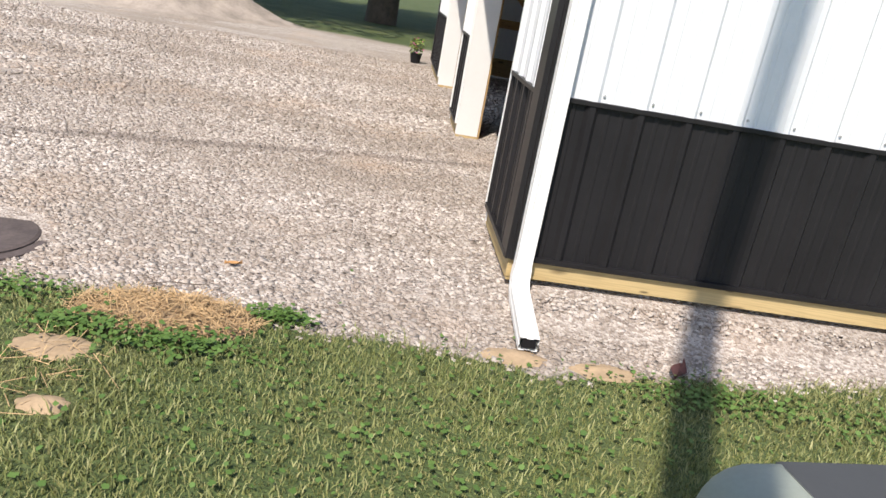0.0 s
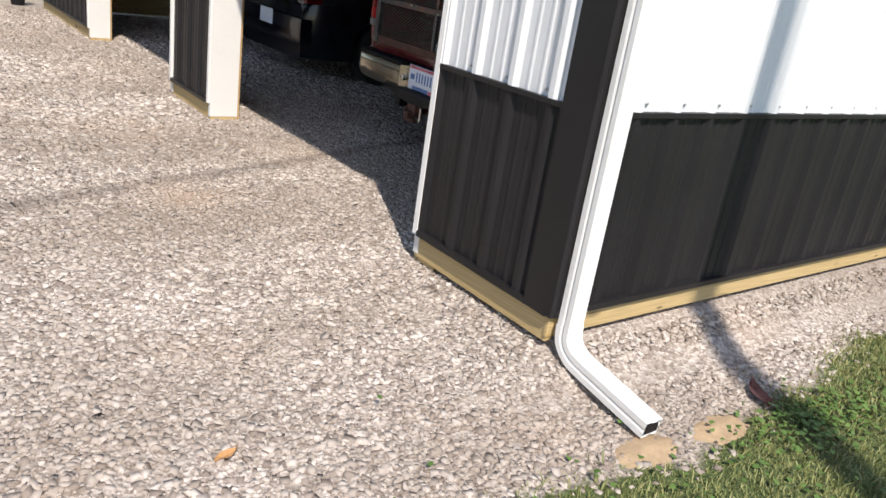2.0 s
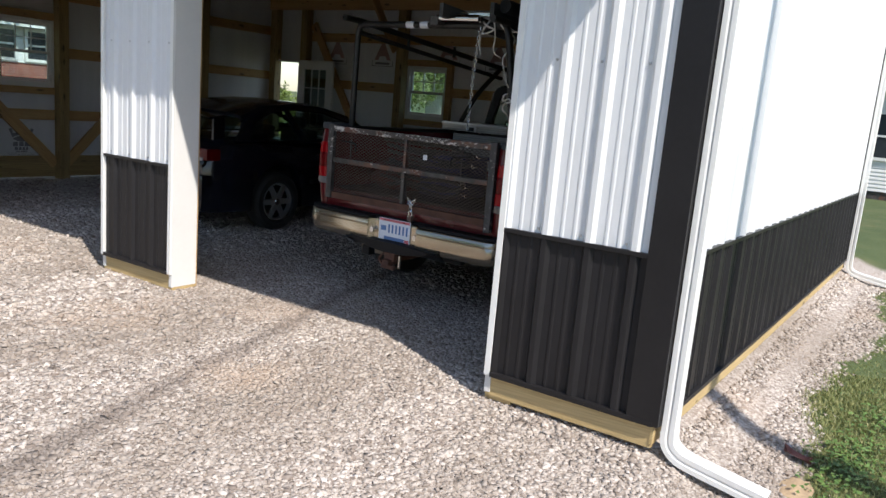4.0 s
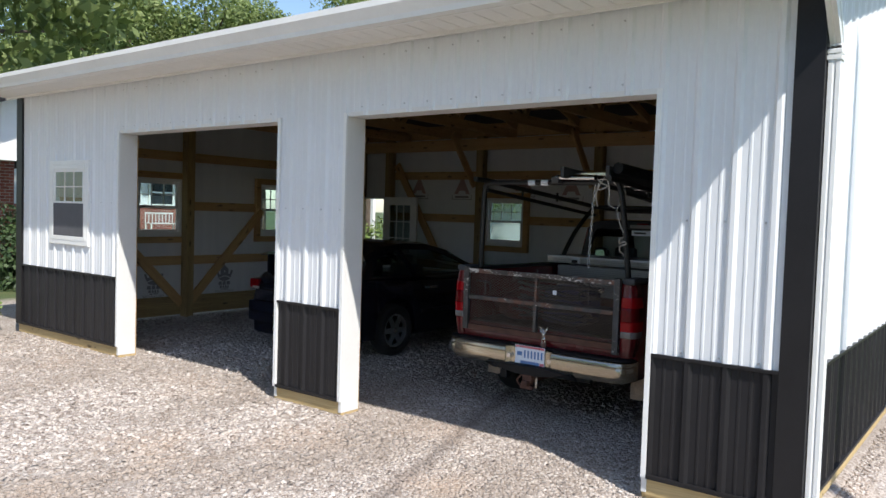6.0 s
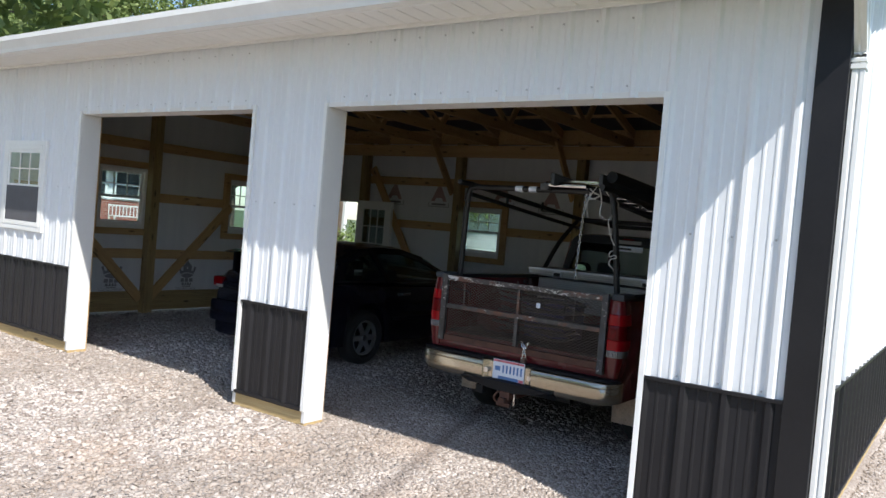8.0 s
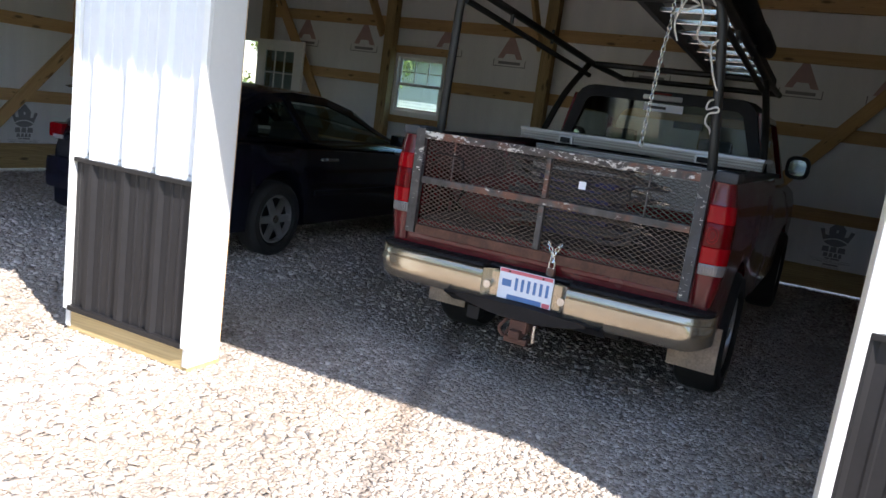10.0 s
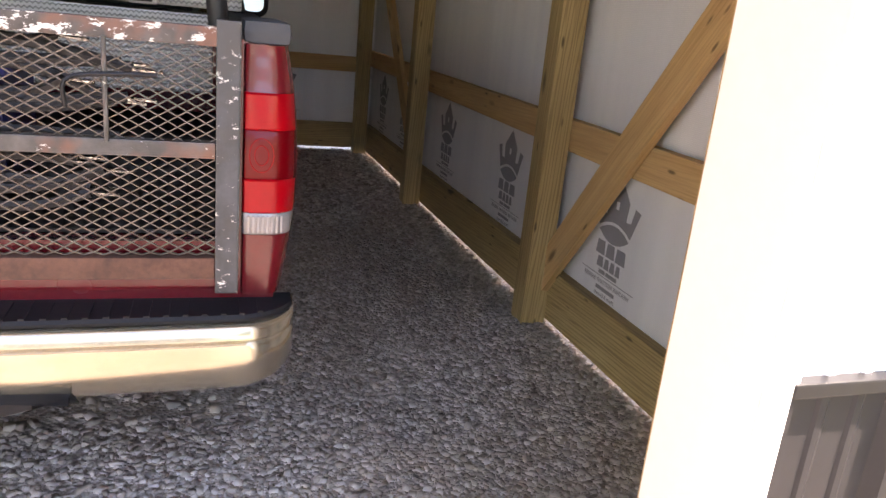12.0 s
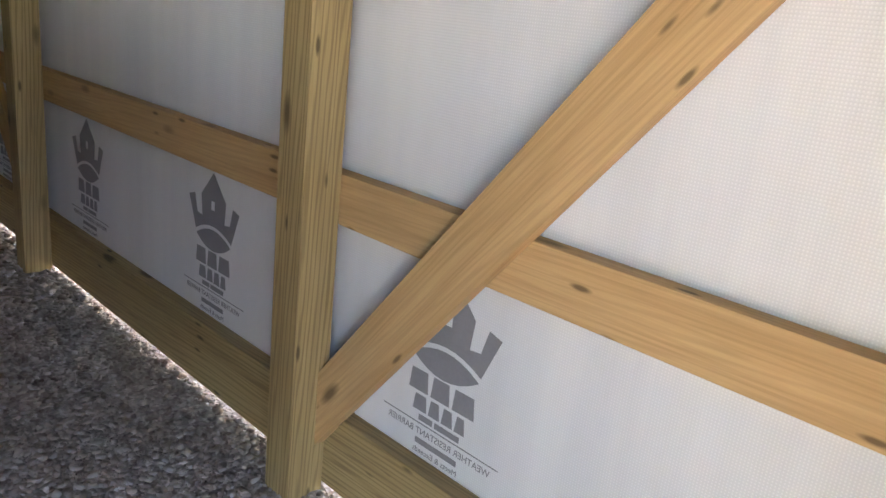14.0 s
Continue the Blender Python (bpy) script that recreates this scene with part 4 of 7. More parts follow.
# ---- windows ----
def window(m, w, h, label, screen=True, wood_trim=False, casing=False):
    """A white double-hung window; local x across, z up, y outward is negative."""
    o = thing("window_unit", label, "window", m, kind="structure")
    for a, b, c, d in ((0, 0.045, 0, h), (w - 0.045, w, 0, h), (0.045, w - 0.045, 0, 0.05), (0.045, w - 0.045, h - 0.045, h)):
        part("window_frame", boxed(a, b, -0.035, 0.05, c, d, 0.004), GUTTER, o)
    if casing:
        for a, b, c, d in ((-0.055, -0.001, -0.055, h + 0.055), (w + 0.001, w + 0.055, -0.055, h + 0.055), (-0.001, w + 0.001, h + 0.001, h + 0.055), (-0.001, w + 0.001, -0.055, -0.001)):
            part("casing", boxed(a, b, -0.032, 0.0, c, d, 0.006), GUTTER, o)
    else:
        part("sill", boxed(-0.02, w + 0.02, -0.055, 0.04, -0.025, -0.001, 0.004), GUTTER, o)
    mid = h * 0.5
    for z0, z1, y0, up in ((0.052, mid + 0.02, 0.012, 0), (mid - 0.02, h - 0.047, -0.014, 1)):
        s = part("upper_sash" if up else "lower_sash", boxed(0.047, 0.082, y0 - 0.012, y0 + 0.012, z0, z1), GUTTER, o)
        part("sash_stile", boxed(w - 0.082, w - 0.047, y0 - 0.012, y0 + 0.012, z0, z1), GUTTER, s)
        part("sash_rail", boxed(0.083, w - 0.083, y0 - 0.012, y0 + 0.012, z0, z0 + 0.035), GUTTER, s)
        part("sash_rail", boxed(0.083, w - 0.083, y0 - 0.012, y0 + 0.012, z1 - 0.035, z1), GUTTER, s)
        g = part("pane", boxed(0.083, w - 0.083, y0 - 0.002, y0 + 0.002, z0 + 0.036, z1 - 0.036), GLASS, s)
        g.visible_shadow = False
        if up:
            for k in (1, 2):
                xx = 0.083 + (w - 0.166) * k / 3
                part("muntin", boxed(xx - 0.007, xx + 0.007, y0 - 0.008, y0 + 0.008, z0 + 0.036, z1 - 0.036), GUTTER, s)
            zz = (z0 + z1) / 2
            part("muntin", boxed(0.083, w - 0.083, y0 - 0.0075, y0 + 0.0075, zz - 0.007, zz + 0.007), GUTTER, s)
    if screen:
        part("insect_screen", boxed(0.047, w - 0.047, -0.030, -0.0285, 0.052, mid - 0.005), SCREEN, o)
    if wood_trim:
        for a, b, c, d in ((-0.10, -0.005, -0.12, h + 0.10), (w + 0.005, w + 0.10, -0.12, h + 0.10), (-0.005, w + 0.005, h + 0.005, h + 0.10), (-0.005, w + 0.005, -0.12, -0.027)):
            part("rough_frame", boxed(a, b, 0.02, 0.09, c, d, 0.003), PINE, o, "raw pine framing")
    return o


window(pose(FX, WIN_F[1], WIN_F[2], 0, 0, -90), WIN_F[1] - WIN_F[0], WIN_F[3] - WIN_F[2], "white double-hung window with screen in steel wall", True, False, True)
for a, b, c, d in LW:
    window(pose(b, NY, c, 0, 0, 180), b - a, d - c, "white double-hung window in pine framing", False, True)
window(pose(BX, BW[0], BW[2], 0, 0, 90), BW[1] - BW[0], BW[3] - BW[2], "white double-hung window in pine framing", False, True)

# back door, swung open flat along the wall
bdoor = thing("back_door", "white steel door with nine panes standing open", "door", pose(BX - 0.20, BD[0] - 0.02, FLOOR + 0.03, 0, 0, -97), kind="structure")
part("leaf", boxed(0, 0.92, -0.02, 0.02, 0, 0.92, 0.003), GUTTER, bdoor)
for a, b, c, d in ((0, 0.17, 0.921, 2.0), (0.75, 0.92, 0.921, 2.0), (0.171, 0.749, 1.85, 2.0)):
    part("leaf_rail", boxed(a, b, -0.02, 0.02, c, d, 0.003), GUTTER, bdoor)
part("pane", boxed(0.171, 0.749, -0.004, 0.004, 0.922, 1.849), TINT, bdoor)
for k in (1, 2):
    part("muntin", boxed(0.171 + 0.193 * k - 0.008, 0.171 + 0.193 * k + 0.008, -0.012, 0.012, 0.922, 1.849), GUTTER, bdoor)
    part("muntin", boxed(0.171, 0.749, -0.0115, 0.0115, 0.922 + 0.309 * k - 0.008, 0.922 + 0.309 * k + 0.008), GUTTER, bdoor)
part("knob", tube(bmesh.new(), [(0.86, -0.07, 0.95), (0.86, 0.07, 0.95)], 0.026, 10), CHROME, bdoor)
dframe = thing("back_door_frame", "white door frame around an open doorway", "door frame", kind="structure")
for a, b, c, d in ((BD[0] - 0.04, BD[0], FLOOR, BD[3]), (BD[1], BD[1] + 0.04, FLOOR, BD[3]), (BD[0], BD[1], BD[3] - 0.035, BD[3])):
    part("door_jamb", boxed(BX - 0.12, BX + 0.02, a, b, c, d, 0.003), GUTTER, dframe)


# ---- prints on the wrap ----
def arc_points(half, z_end, z_mid, n=9):
    """A shallow arc from -half to half, z_mid high in its middle."""
    return [(half * (2 * k / (n - 1) - 1), z_mid + (z_end - z_mid) * (2 * k / (n - 1) - 1) ** 2) for k in range(n)]


def crown_outline():
    right = [(0.168, 0.115), (0.128, 0.127), (0.110, 0.062), (0.074, 0.058), (0.082, 0.135), (0.0, 0.222)]
    return arc_points(0.120, 0.0, 0.034) + right + [(-x, z) for x, z in right[-2::-1]]


def words(text, size):
    c = bpy.data.curves.new("words", "FONT")
    c.body, c.size, c.align_x, c.extrude = text, size, "CENTER", 0.0004
    ob = bpy.data.objects.new("words", c)
    scene.collection.objects.link(ob)
    me = bpy.data.meshes.new_from_object(ob.evaluated_get(bpy.context.evaluated_depsgraph_get()))
    bpy.data.objects.remove(ob)
    me.materials.clear()
    me.materials.append(PRINT)
    return me


TEXTS = [(words("WEATHER RESISTANT BARRIER", 0.0265), -0.238), (words("Meets & Exceeds", 0.0235), -0.292), (words("All Building Code Requirements", 0.0235), -0.322)]


def flat_print(bm, pts):
    return prism(bm, [(x, 0, z) for x, z in pts], (0, -0.0008, 0))


def wrap_print(m):
    """A printed crown over bars and small mirrored words, as seen through the film from inside."""
    o = thing("wrap_print", "grey crown print with mirrored words on film", "print", m, group="wrap prints")
    part("crown", flat_print(bmesh.new(), crown_outline()), PRINT, o)
    part("crown_window", prism(bmesh.new(), [(-0.012, -0.0009, 0.092), (0.010, -0.0009, 0.092), (0.010, -0.0009, 0.124), (-0.012, -0.0009, 0.124)], (0, -0.0004, 0)), WRAP, o, "unprinted gap in the crown")
    part("crown_base", flat_print(bmesh.new(), arc_points(0.114, -0.014, 0.021) + arc_points(0.114, -0.016, -0.056)[::-1]), PRINT, o)
    for z0, z1, bars in ((-0.118, -0.060, ((-0.116, -0.046), (-0.036, 0.030), (0.040, 0.114))), (-0.172, -0.128, ((-0.095, -0.045), (-0.038, 0.002), (0.009, 0.048), (0.055, 0.090))),
                         (-0.198, -0.182, ((-0.07, -0.02), (-0.012, 0.075)))):
        for x0, x1 in bars:
            lean = 0.006 if z1 - z0 > 0.03 else 0.0
            part("print_bar", flat_print(bmesh.new(), [(x0, z0), (x1, z0), (x1 - lean, z1), (x0 + lean, z1)]), PRINT, o)
    part("rule_line", flat_print(bmesh.new(), [(-0.207, -0.2085), (0.207, -0.2085), (0.207, -0.2055), (-0.207, -0.2055)]), PRINT, o)
    part("number_bar", flat_print(bmesh.new(), [(-0.075, -0.266), (0.075, -0.266), (0.075, -0.250), (-0.075, -0.250)]), PRINT, o)
    for me, z in TEXTS:
        part("word_line", me, PRINT, o, "small mirrored print", m=Matrix.Translation((0, -0.0006, z)) @ Matrix.Rotation(radians(90), 4, "X") @ Matrix.Scale(-1, 4, (1, 0, 0)))
    return o


# the print faces +y on the end wall
def south_print(x, z):
    wrap_print(pose(x, SY + T1 + 0.0012, z, 0, 0, 180))


for x in (1.39, 2.49, 3.63, 4.72, 5.85, 6.6):
    south_print(x, 0.81)


def triangle_print(m):
    o = thing("triangle_print", "faded red triangle print on white film", "print", m, group="triangle prints")
    bm = bmesh.new()
    flat_print(bm, [(-0.17, 0), (-0.03, 0.27), (0.03, 0.27), (0.17, 0), (0.09, 0), (0.06, 0.06), (-0.06, 0.06), (-0.09, 0)])
    part("triangle", bm, PRINTRED, o)
    bm = bmesh.new()
    for a, b, c, d in ((-0.22, 0.22, -0.10, -0.09), (-0.22, -0.21, -0.089, -0.01), (0.21, 0.22, -0.089, -0.01), (-0.15, 0.15, -0.07, -0.035)):
        flat_print(bm, [(a, c), (b, c), (b, d), (a, d)])
    part("label_frame", bm, PRINT, o)


for y in (4.15, 5.0, 6.6, 8.4, 9.3, 10.6, 11.6):
    triangle_print(pose(BX - T1 - 0.0012, y, 2.36 if y not in (9.3,) else 2.42, 0, 0, -90))
for y in (4.35, 6.3, 8.6):
    wrap_print(pose(BX - T1 - 0.0012, y, 0.81, 0, 0, -90))
for x in (1.5, 2.6, 3.9, 5.0):
    wrap_print(pose(x, NY - T1 - 0.0012, 0.81, 0, 0, 0))


# ---- wheels ----
def wheel(parent, x, y, z, r, w, side, spokes, rim_material, name="wheel"):
    """A wheel whose outer face looks along side * y."""
    wh = part(name, boxed(-0.03, 0.03, -w * 0.3, w * 0.3, -0.03, 0.03, 0.01), BLACKPL, parent, m=Matrix.Translation((x, y, z)))
    ry = r * 0.66
    prof = [(ry, -w * 0.42), (ry + 0.02, -w * 0.5), (r - 0.035, -w * 0.5), (r - 0.008, -w * 0.40), (r, -w * 0.25), (r, w * 0.25), (r - 0.008, w * 0.40), (r - 0.035, w * 0.5), (ry + 0.02, w * 0.5), (ry, w * 0.42)]
    n = 40
    rings = []
    for k in range(n + 1):
        a = 2 * math.pi * k / n
        g = 1.0 if k % 2 else 0.988
        rings.append([(math.cos(a) * q * (g if q > r - 0.01 else 1), b, math.sin(a) * q * (g if q > r - 0.01 else 1)) for q, b in prof])
    part("tyre", loft(bmesh.new(), rings, True, False), RUBBER, wh, smooth=True)
    bm = bmesh.new()
    yf = side * w * 0.36
    loft(bm, [[(math.cos(2 * math.pi * k / 32) * q, b, math.sin(2 * math.pi * k / 32) * q) for k in range(32)] for q, b in ((ry, -side * w * 0.4), (ry * 0.97, yf * 1.12), (ry * 0.90, yf * 1.1), (ry * 0.86, yf * 0.5))], True, False)
    for k in range(spokes):
        a = 2 * math.pi * k / spokes
        u, v = Vector((math.cos(a), 0, math.sin(a))), Vector((-math.sin(a), 0, math.cos(a)))
        c0, c1 = u * ry * 0.18, u * ry * 0.93
        h0, h1 = 0.034, 0.026
        pts = [c0 - v * h0, c0 + v * h0, c1 + v * h1, c1 - v * h1]
        prism(bm, [p + Vector((0, yf * 0.75, 0)) for p in pts], (0, yf * 0.3, 0))
    tube(bm, [(0, yf * 0.6, 0), (0, yf * 1.1, 0)], ry * 0.24, 16)
    part("rim", bm, rim_material, wh)
    part("brake_dish", loft(bmesh.new(), [[(math.cos(2 * math.pi * k / 24) * q, b, math.sin(2 * math.pi * k / 24) * q) for k in range(24)] for q, b in ((ry * 0.88, yf * 0.55), (ry * 0.86, yf * 0.15), (0.02, yf * 0.15))], True, False), BLACKPL, wh)
    part("hub_cap", tube(bmesh.new(), [(0, yf * 1.1, 0), (0, yf * 1.2, 0)], [ry * 0.17, ry * 0.13], 14), CHROME, wh)
    return wh


def framed(outer, inner, back):
    """A flat frame between two outlines of equal count, with a thickness."""
    bm = bmesh.new()
    o, i = [bm.verts.new(p) for p in outer], [bm.verts.new(p) for p in inner]
    ob_, ib = [bm.verts.new(Vector(p) + Vector(back)) for p in outer], [bm.verts.new(Vector(p) + Vector(back)) for p in inner]
    n = len(o)
    for k in range(n):
        q = (k + 1) % n
        bm.faces.new((o[k], o[q], i[q], i[k]))
        bm.faces.new((ob_[q], ob_[k], ib[k], ib[q]))
        bm.faces.new((o[q], o[k], ob_[k], ob_[q]))
        bm.faces.new((i[k], i[q], ib[q], ib[k]))
    return bm


def arch(x, centres, base, radius, hub):
    z = base
    for c in centres:
        if abs(x - c) < radius:
            z = max(z, hub + math.sqrt(radius * radius - (x - c) ** 2))
    return z


# ---- pickup truck ----
TRUCK_AT = pose(1.645, 5.766, FLOOR - 0.01, 0, 0, -1.6)
truck = thing("pickup_truck", "dark red pickup truck with mesh tailgate parked on gravel", "pickup truck", TRUCK_AT)
WX = (0.98, 3.98)


def bed_ring(x):
    zb = arch(x, WX, 0.46, 0.41, 0.36)
    k = 0.015 if x < 0.05 else 0.0
    half = [(0.80, zb), (0.852 - k, zb + 0.01), (0.872 - k, max(0.82, zb + 0.03)), (0.875 - k, 0.98), (0.865 - k, 1.10), (0.855 - k, 1.20), (0.838 - k, 1.245), (0.80, 1.255), (0.745, 1.25), (0.735, 1.20), (0.735, 0.80)]
    return [(x, y, z) for y, z in half] + [(x, -y, z) for y, z in half[::-1]]


xs = sorted({0.0, 0.03, 0.10, 0.3, 0.45, *[WX[0] + 0.41 * math.cos(math.pi * k / 14) for k in range(15)], 1.55, 1.8, 1.99})
part("bed", loft(bmesh.new(), [bed_ring(x) for x in xs]), RED, truck, "dark red pickup bed", smooth=True)
part("bed_liner", boxed(0.05, 1.97, -0.72, 0.72, 0.802, 0.812), BLACKPL, truck)
for sgn in (1, -1):
    part("bed_rail_cap", boxed(0.0, 1.98, min(sgn * 0.735, sgn * 0.87), max(sgn * 0.735, sgn * 0.87), 1.248, 1.272, 0.008), BLACKPL, truck, "black plastic rail cap")
part("bed_front_wall", boxed(1.93, 1.985, -0.734, 0.734, 0.81, 1.25, 0.01), RED, truck)


def cab_ring(x, top, half_w):
    zb = arch(x, WX, 0.40, 0.42, 0.36)
    half = [(half_w - 0.06, zb), (half_w - 0.01, zb + 0.02), (half_w, max(0.8, zb + 0.04)), (half_w - 0.01, (max(0.8, zb + 0.04) + top) / 2), (half_w - 0.04, top - 0.05), (half_w - 0.10, top)]
    return [(x, y, z) for y, z in half] + [(x, -y, z) for y, z in half[::-1]]


xs = sorted({2.03, 2.3, 3.3, 3.45, *[WX[1] + 0.42 * math.cos(math.pi * k / 14) for k in range(15)], 4.55, 4.8, 4.92})
part("cab_and_hood", loft(bmesh.new(), [cab_ring(x, 1.17 if x < 3.35 else (1.12 if x < 4.6 else 1.0), 0.845 if x < 4.6 else 0.79) for x in xs]), RED, truck, smooth=True)


def rear_outline(w, z0, z1, x, crown=0.0, r=0.10, k=5):
    """A rounded trapezoid, narrower at the top, at the cab's rear."""
    w0, w1 = w
    pts = []
    for cx, cz, a0 in ((w1 - r, z1 - r, 0), (-(w1 - r), z1 - r, 90)):
        for q in range(k):
            a = radians(a0 + 90 * q / (k - 1))
            pts.append((x, cx + r * math.cos(a), cz + r * math.sin(a)))
    pts += [(x, -w0, z0), (x, 0, z0), (x, w0, z0)]
    return pts


o_out = rear_outline((0.775, 0.655), 1.16, 1.73, 2.04, r=0.14)
o_in = rear_outline((0.69, 0.575), 1.22, 1.648, 2.035, r=0.08)
part("cab_rear_frame", framed(o_out, o_in, (0.05, 0, 0)), BLACKPL, truck, "black cab rear surround")
bm = bmesh.new()
bm.faces.new([bm.verts.new((2.055, y, z)) for _, y, z in o_in])
part("rear_window", bm, TINT, truck, "tinted rear window").visible_shadow = False
roofr = []
for x, sc, dz in ((2.04, 1.0, 0.0), (2.4, 1.02, 0.015), (2.9, 1.0, 0.005), (3.15, 0.97, -0.05)):
    roofr.append([(x, y * sc, z + dz) for _, y, z in o_out[:10]] + [(x, y * sc * 0.985, z + dz - 0.05) for _, y, z in o_out[9::-1]])
part("cab_roof", loft(bmesh.new(), roofr), BLACKPL, truck, "dark cab roof", smooth=True)
for sgn in (1, -1):
    outer = [(2.09, sgn * 0.79, 1.165), (3.55, sgn * 0.79, 1.165), (3.12, sgn * 0.66, 1.66), (2.09, sgn * 0.68, 1.66)]
    inner = [(2.20, sgn * 0.775, 1.21), (3.36, sgn * 0.775, 1.21), (3.05, sgn * 0.685, 1.61), (2.20, sgn * 0.70, 1.61)]
    part("door_frame", framed(outer, inner, (0, -sgn * 0.04, 0)), RED, truck)
    bm = bmesh.new()
    bm.faces.new([bm.verts.new(Vector(p) + Vector((0, -sgn * 0.02, 0))) for p in inner])
    part("side_window", bm, TINT, truck).visible_shadow = False
    def mirror_ring(x, ry, rz):
        pts = [(math.cos(a * math.pi / 12), math.sin(a * math.pi / 12)) for a in range(24)]
        return [(x, sgn * 0.91 + ry * math.copysign(abs(c) ** 0.65, c), 1.318 + rz * math.copysign(abs(q) ** 0.65, q)) for c, q in pts]
    mir = part("door_mirror", loft(bmesh.new(), [mirror_ring(2.856, 0.074, 0.076), mirror_ring(2.862, 0.086, 0.088), mirror_ring(2.92, 0.088, 0.09), mirror_ring(2.98, 0.07, 0.072), mirror_ring(3.0, 0.03, 0.03)]), BLACKPL, truck, "black door mirror", smooth=True)
    part("mirror_glass", loft(bmesh.new(), [mirror_ring(2.8515, 0.060, 0.060), mirror_ring(2.855, 0.062, 0.062)]), MIRROR, mir)
bm = bmesh.new()
bm.faces.new([bm.verts.new(p) for p in ((3.56, 0.80, 1.17), (3.56, -0.80, 1.17), (3.14, -0.62, 1.66), (3.14, 0.62, 1.66))])
part("windscreen", bm, TINT, truck).visible_shadow = False
for y in (0.36, -0.36):
    part("seat", boxed(2.35, 2.50, y - 0.24, y + 0.24, 0.85, 1.30, 0.05), GREYDK, truck, "grey seat back")
    part("headrest", boxed(2.36, 2.46, y - 0.12, y + 0.12, 1.31, 1.44, 0.04), GREYDK, truck)
part("interior_mirror", boxed(3.02, 3.05, -0.13, 0.11, 1.50, 1.56, 0.012), BLACKPL, truck)
part("brake_lamp", boxed(2.015, 2.04, -0.14, 0.14, 1.662, 1.700, 0.006), LENSW, truck, "clear lamp above the rear window")
part("brake_lamp_red", boxed(2.013, 2.03, -0.06, 0.06, 1.702, 1.716, 0.003), LENSDK, truck)
part("window_sticker", boxed(2.044, 2.048, -0.15, 0.13, 1.585, 1.640), PLATEW, truck, "pale sticker with a bar")
part("bar_print", boxed(2.041, 2.0435, -0.03, 0.10, 1.603, 1.622), GREYDK, truck)

# tail lamps
for sgn in (1, -1):
    def lamp_ring(z, grow=0.0):
        y0, y1 = 0.772, 0.896 - 0.034 * ((z - 0.97) / 0.3) ** 2
        back = -0.036 + 0.02 * ((z - 0.97) / 0.29) ** 2 - grow
        arc = [(0.045 + (back - 0.045) * math.sin(math.pi * k / 24) ** 0.8, y0 + 0.045 + (y1 - y0 - 0.045) * math.cos(math.pi * k / 24) ** 0.8) for k in range(12)]
        pts = [(0.13, y0), (0.13, y1 - 0.006), (0.085, y1 - 0.002)] + arc + [(back, y0 + 0.04), (back, y0 + 0.018), (back + 0.006, y0 + 0.004), (back + 0.016, y0)]
        return [(x, sgn * y, z) for x, y in pts]

    def lamp_band(z0, z1, g):
        rings = [lamp_ring(z0, -0.001), lamp_ring(z0 + 0.004, g)] + [lamp_ring(z0 + (z1 - z0) * f, g) for f in (0.3, 0.5, 0.7)] + [lamp_ring(z1 - 0.004, g), lamp_ring(z1, -0.001)]
        return loft(bmesh.new(), rings)
    part("bed_corner", lamp_band(0.675, 0.8255, -0.002), RED, truck, "red painted bed corner", smooth=True)
    part("bed_corner", lamp_band(1.1455, 1.245, -0.002), RED, truck, "red painted bed corner", smooth=True)
    lamp = part("tail_lamp", lamp_band(0.956, 1.064, 0.0015), LENSDK, truck, "tall red tail lamp", smooth=True)
    for nm, z0, z1, mt, g in (("reverse_lens", 0.826, 0.877, LENSW, 0.002), ("lower_lens", 0.8775, 0.9555, LENS, 0.003), ("upper_lens", 1.0645, 1.145, LENS, 0.003)):
        part(nm, lamp_band(z0, z1, g), mt, lamp, smooth=True)
    for k in range(8):
        y = sgn * (0.786 + 0.0105 * k)
        part("lens_rib", boxed(-0.041 + 0.0028 * max(0, k - 4), -0.020, y - 0.0028, y + 0.0028, 0.832, 0.872, 0.0015), LENSW, lamp)
    for r in (0.022, 0.038):
        part("lens_ring", tube(bmesh.new(), [(-0.0375, sgn * 0.812 + 0.7 * r * math.cos(a * math.pi / 10), 1.01 + r * math.sin(a * math.pi / 10)) for a in range(21)], 0.0011, 6), LENS, lamp, smooth=True)
    part("corner_cap", boxed(-0.012, 0.20, min(sgn * 0.768, sgn * 0.872), max(sgn * 0.768, sgn * 0.872), 1.244, 1.296, 0.024), GREYDK, lamp, "grey plastic corner cap", smooth=True)

# tailgate of welded bars and expanded mesh
gate = part("tailgate_frame", boxed(-0.045, -0.012, -0.755, 0.755, 1.235, 1.275, 0.004), STEELFLAKE, truck, "worn welded tailgate frame with flaking paint")
for nm, y0, y1, z0, z1, mt in (("gate_bar", 0.71, 0.762, 0.725, 1.285, STEELOLD), ("gate_bar", -0.765, -0.715, 0.69, 1.29, STEELBLK), ("gate_bar", -0.714, 0.699, 0.725, 0.775, RUST),
                               ("gate_bar", -0.714, 0.699, 1.00, 1.035, STEELOLD), ("gate_bar", -0.012, 0.018, 0.777, 0.998, STEELOLD), ("gate_bar", -0.012, 0.012, 1.037, 1.233, STEELOLD)):
    part(nm, boxed(-0.048, -0.012, y0, y1, z0, z1, 0.004), mt, gate)
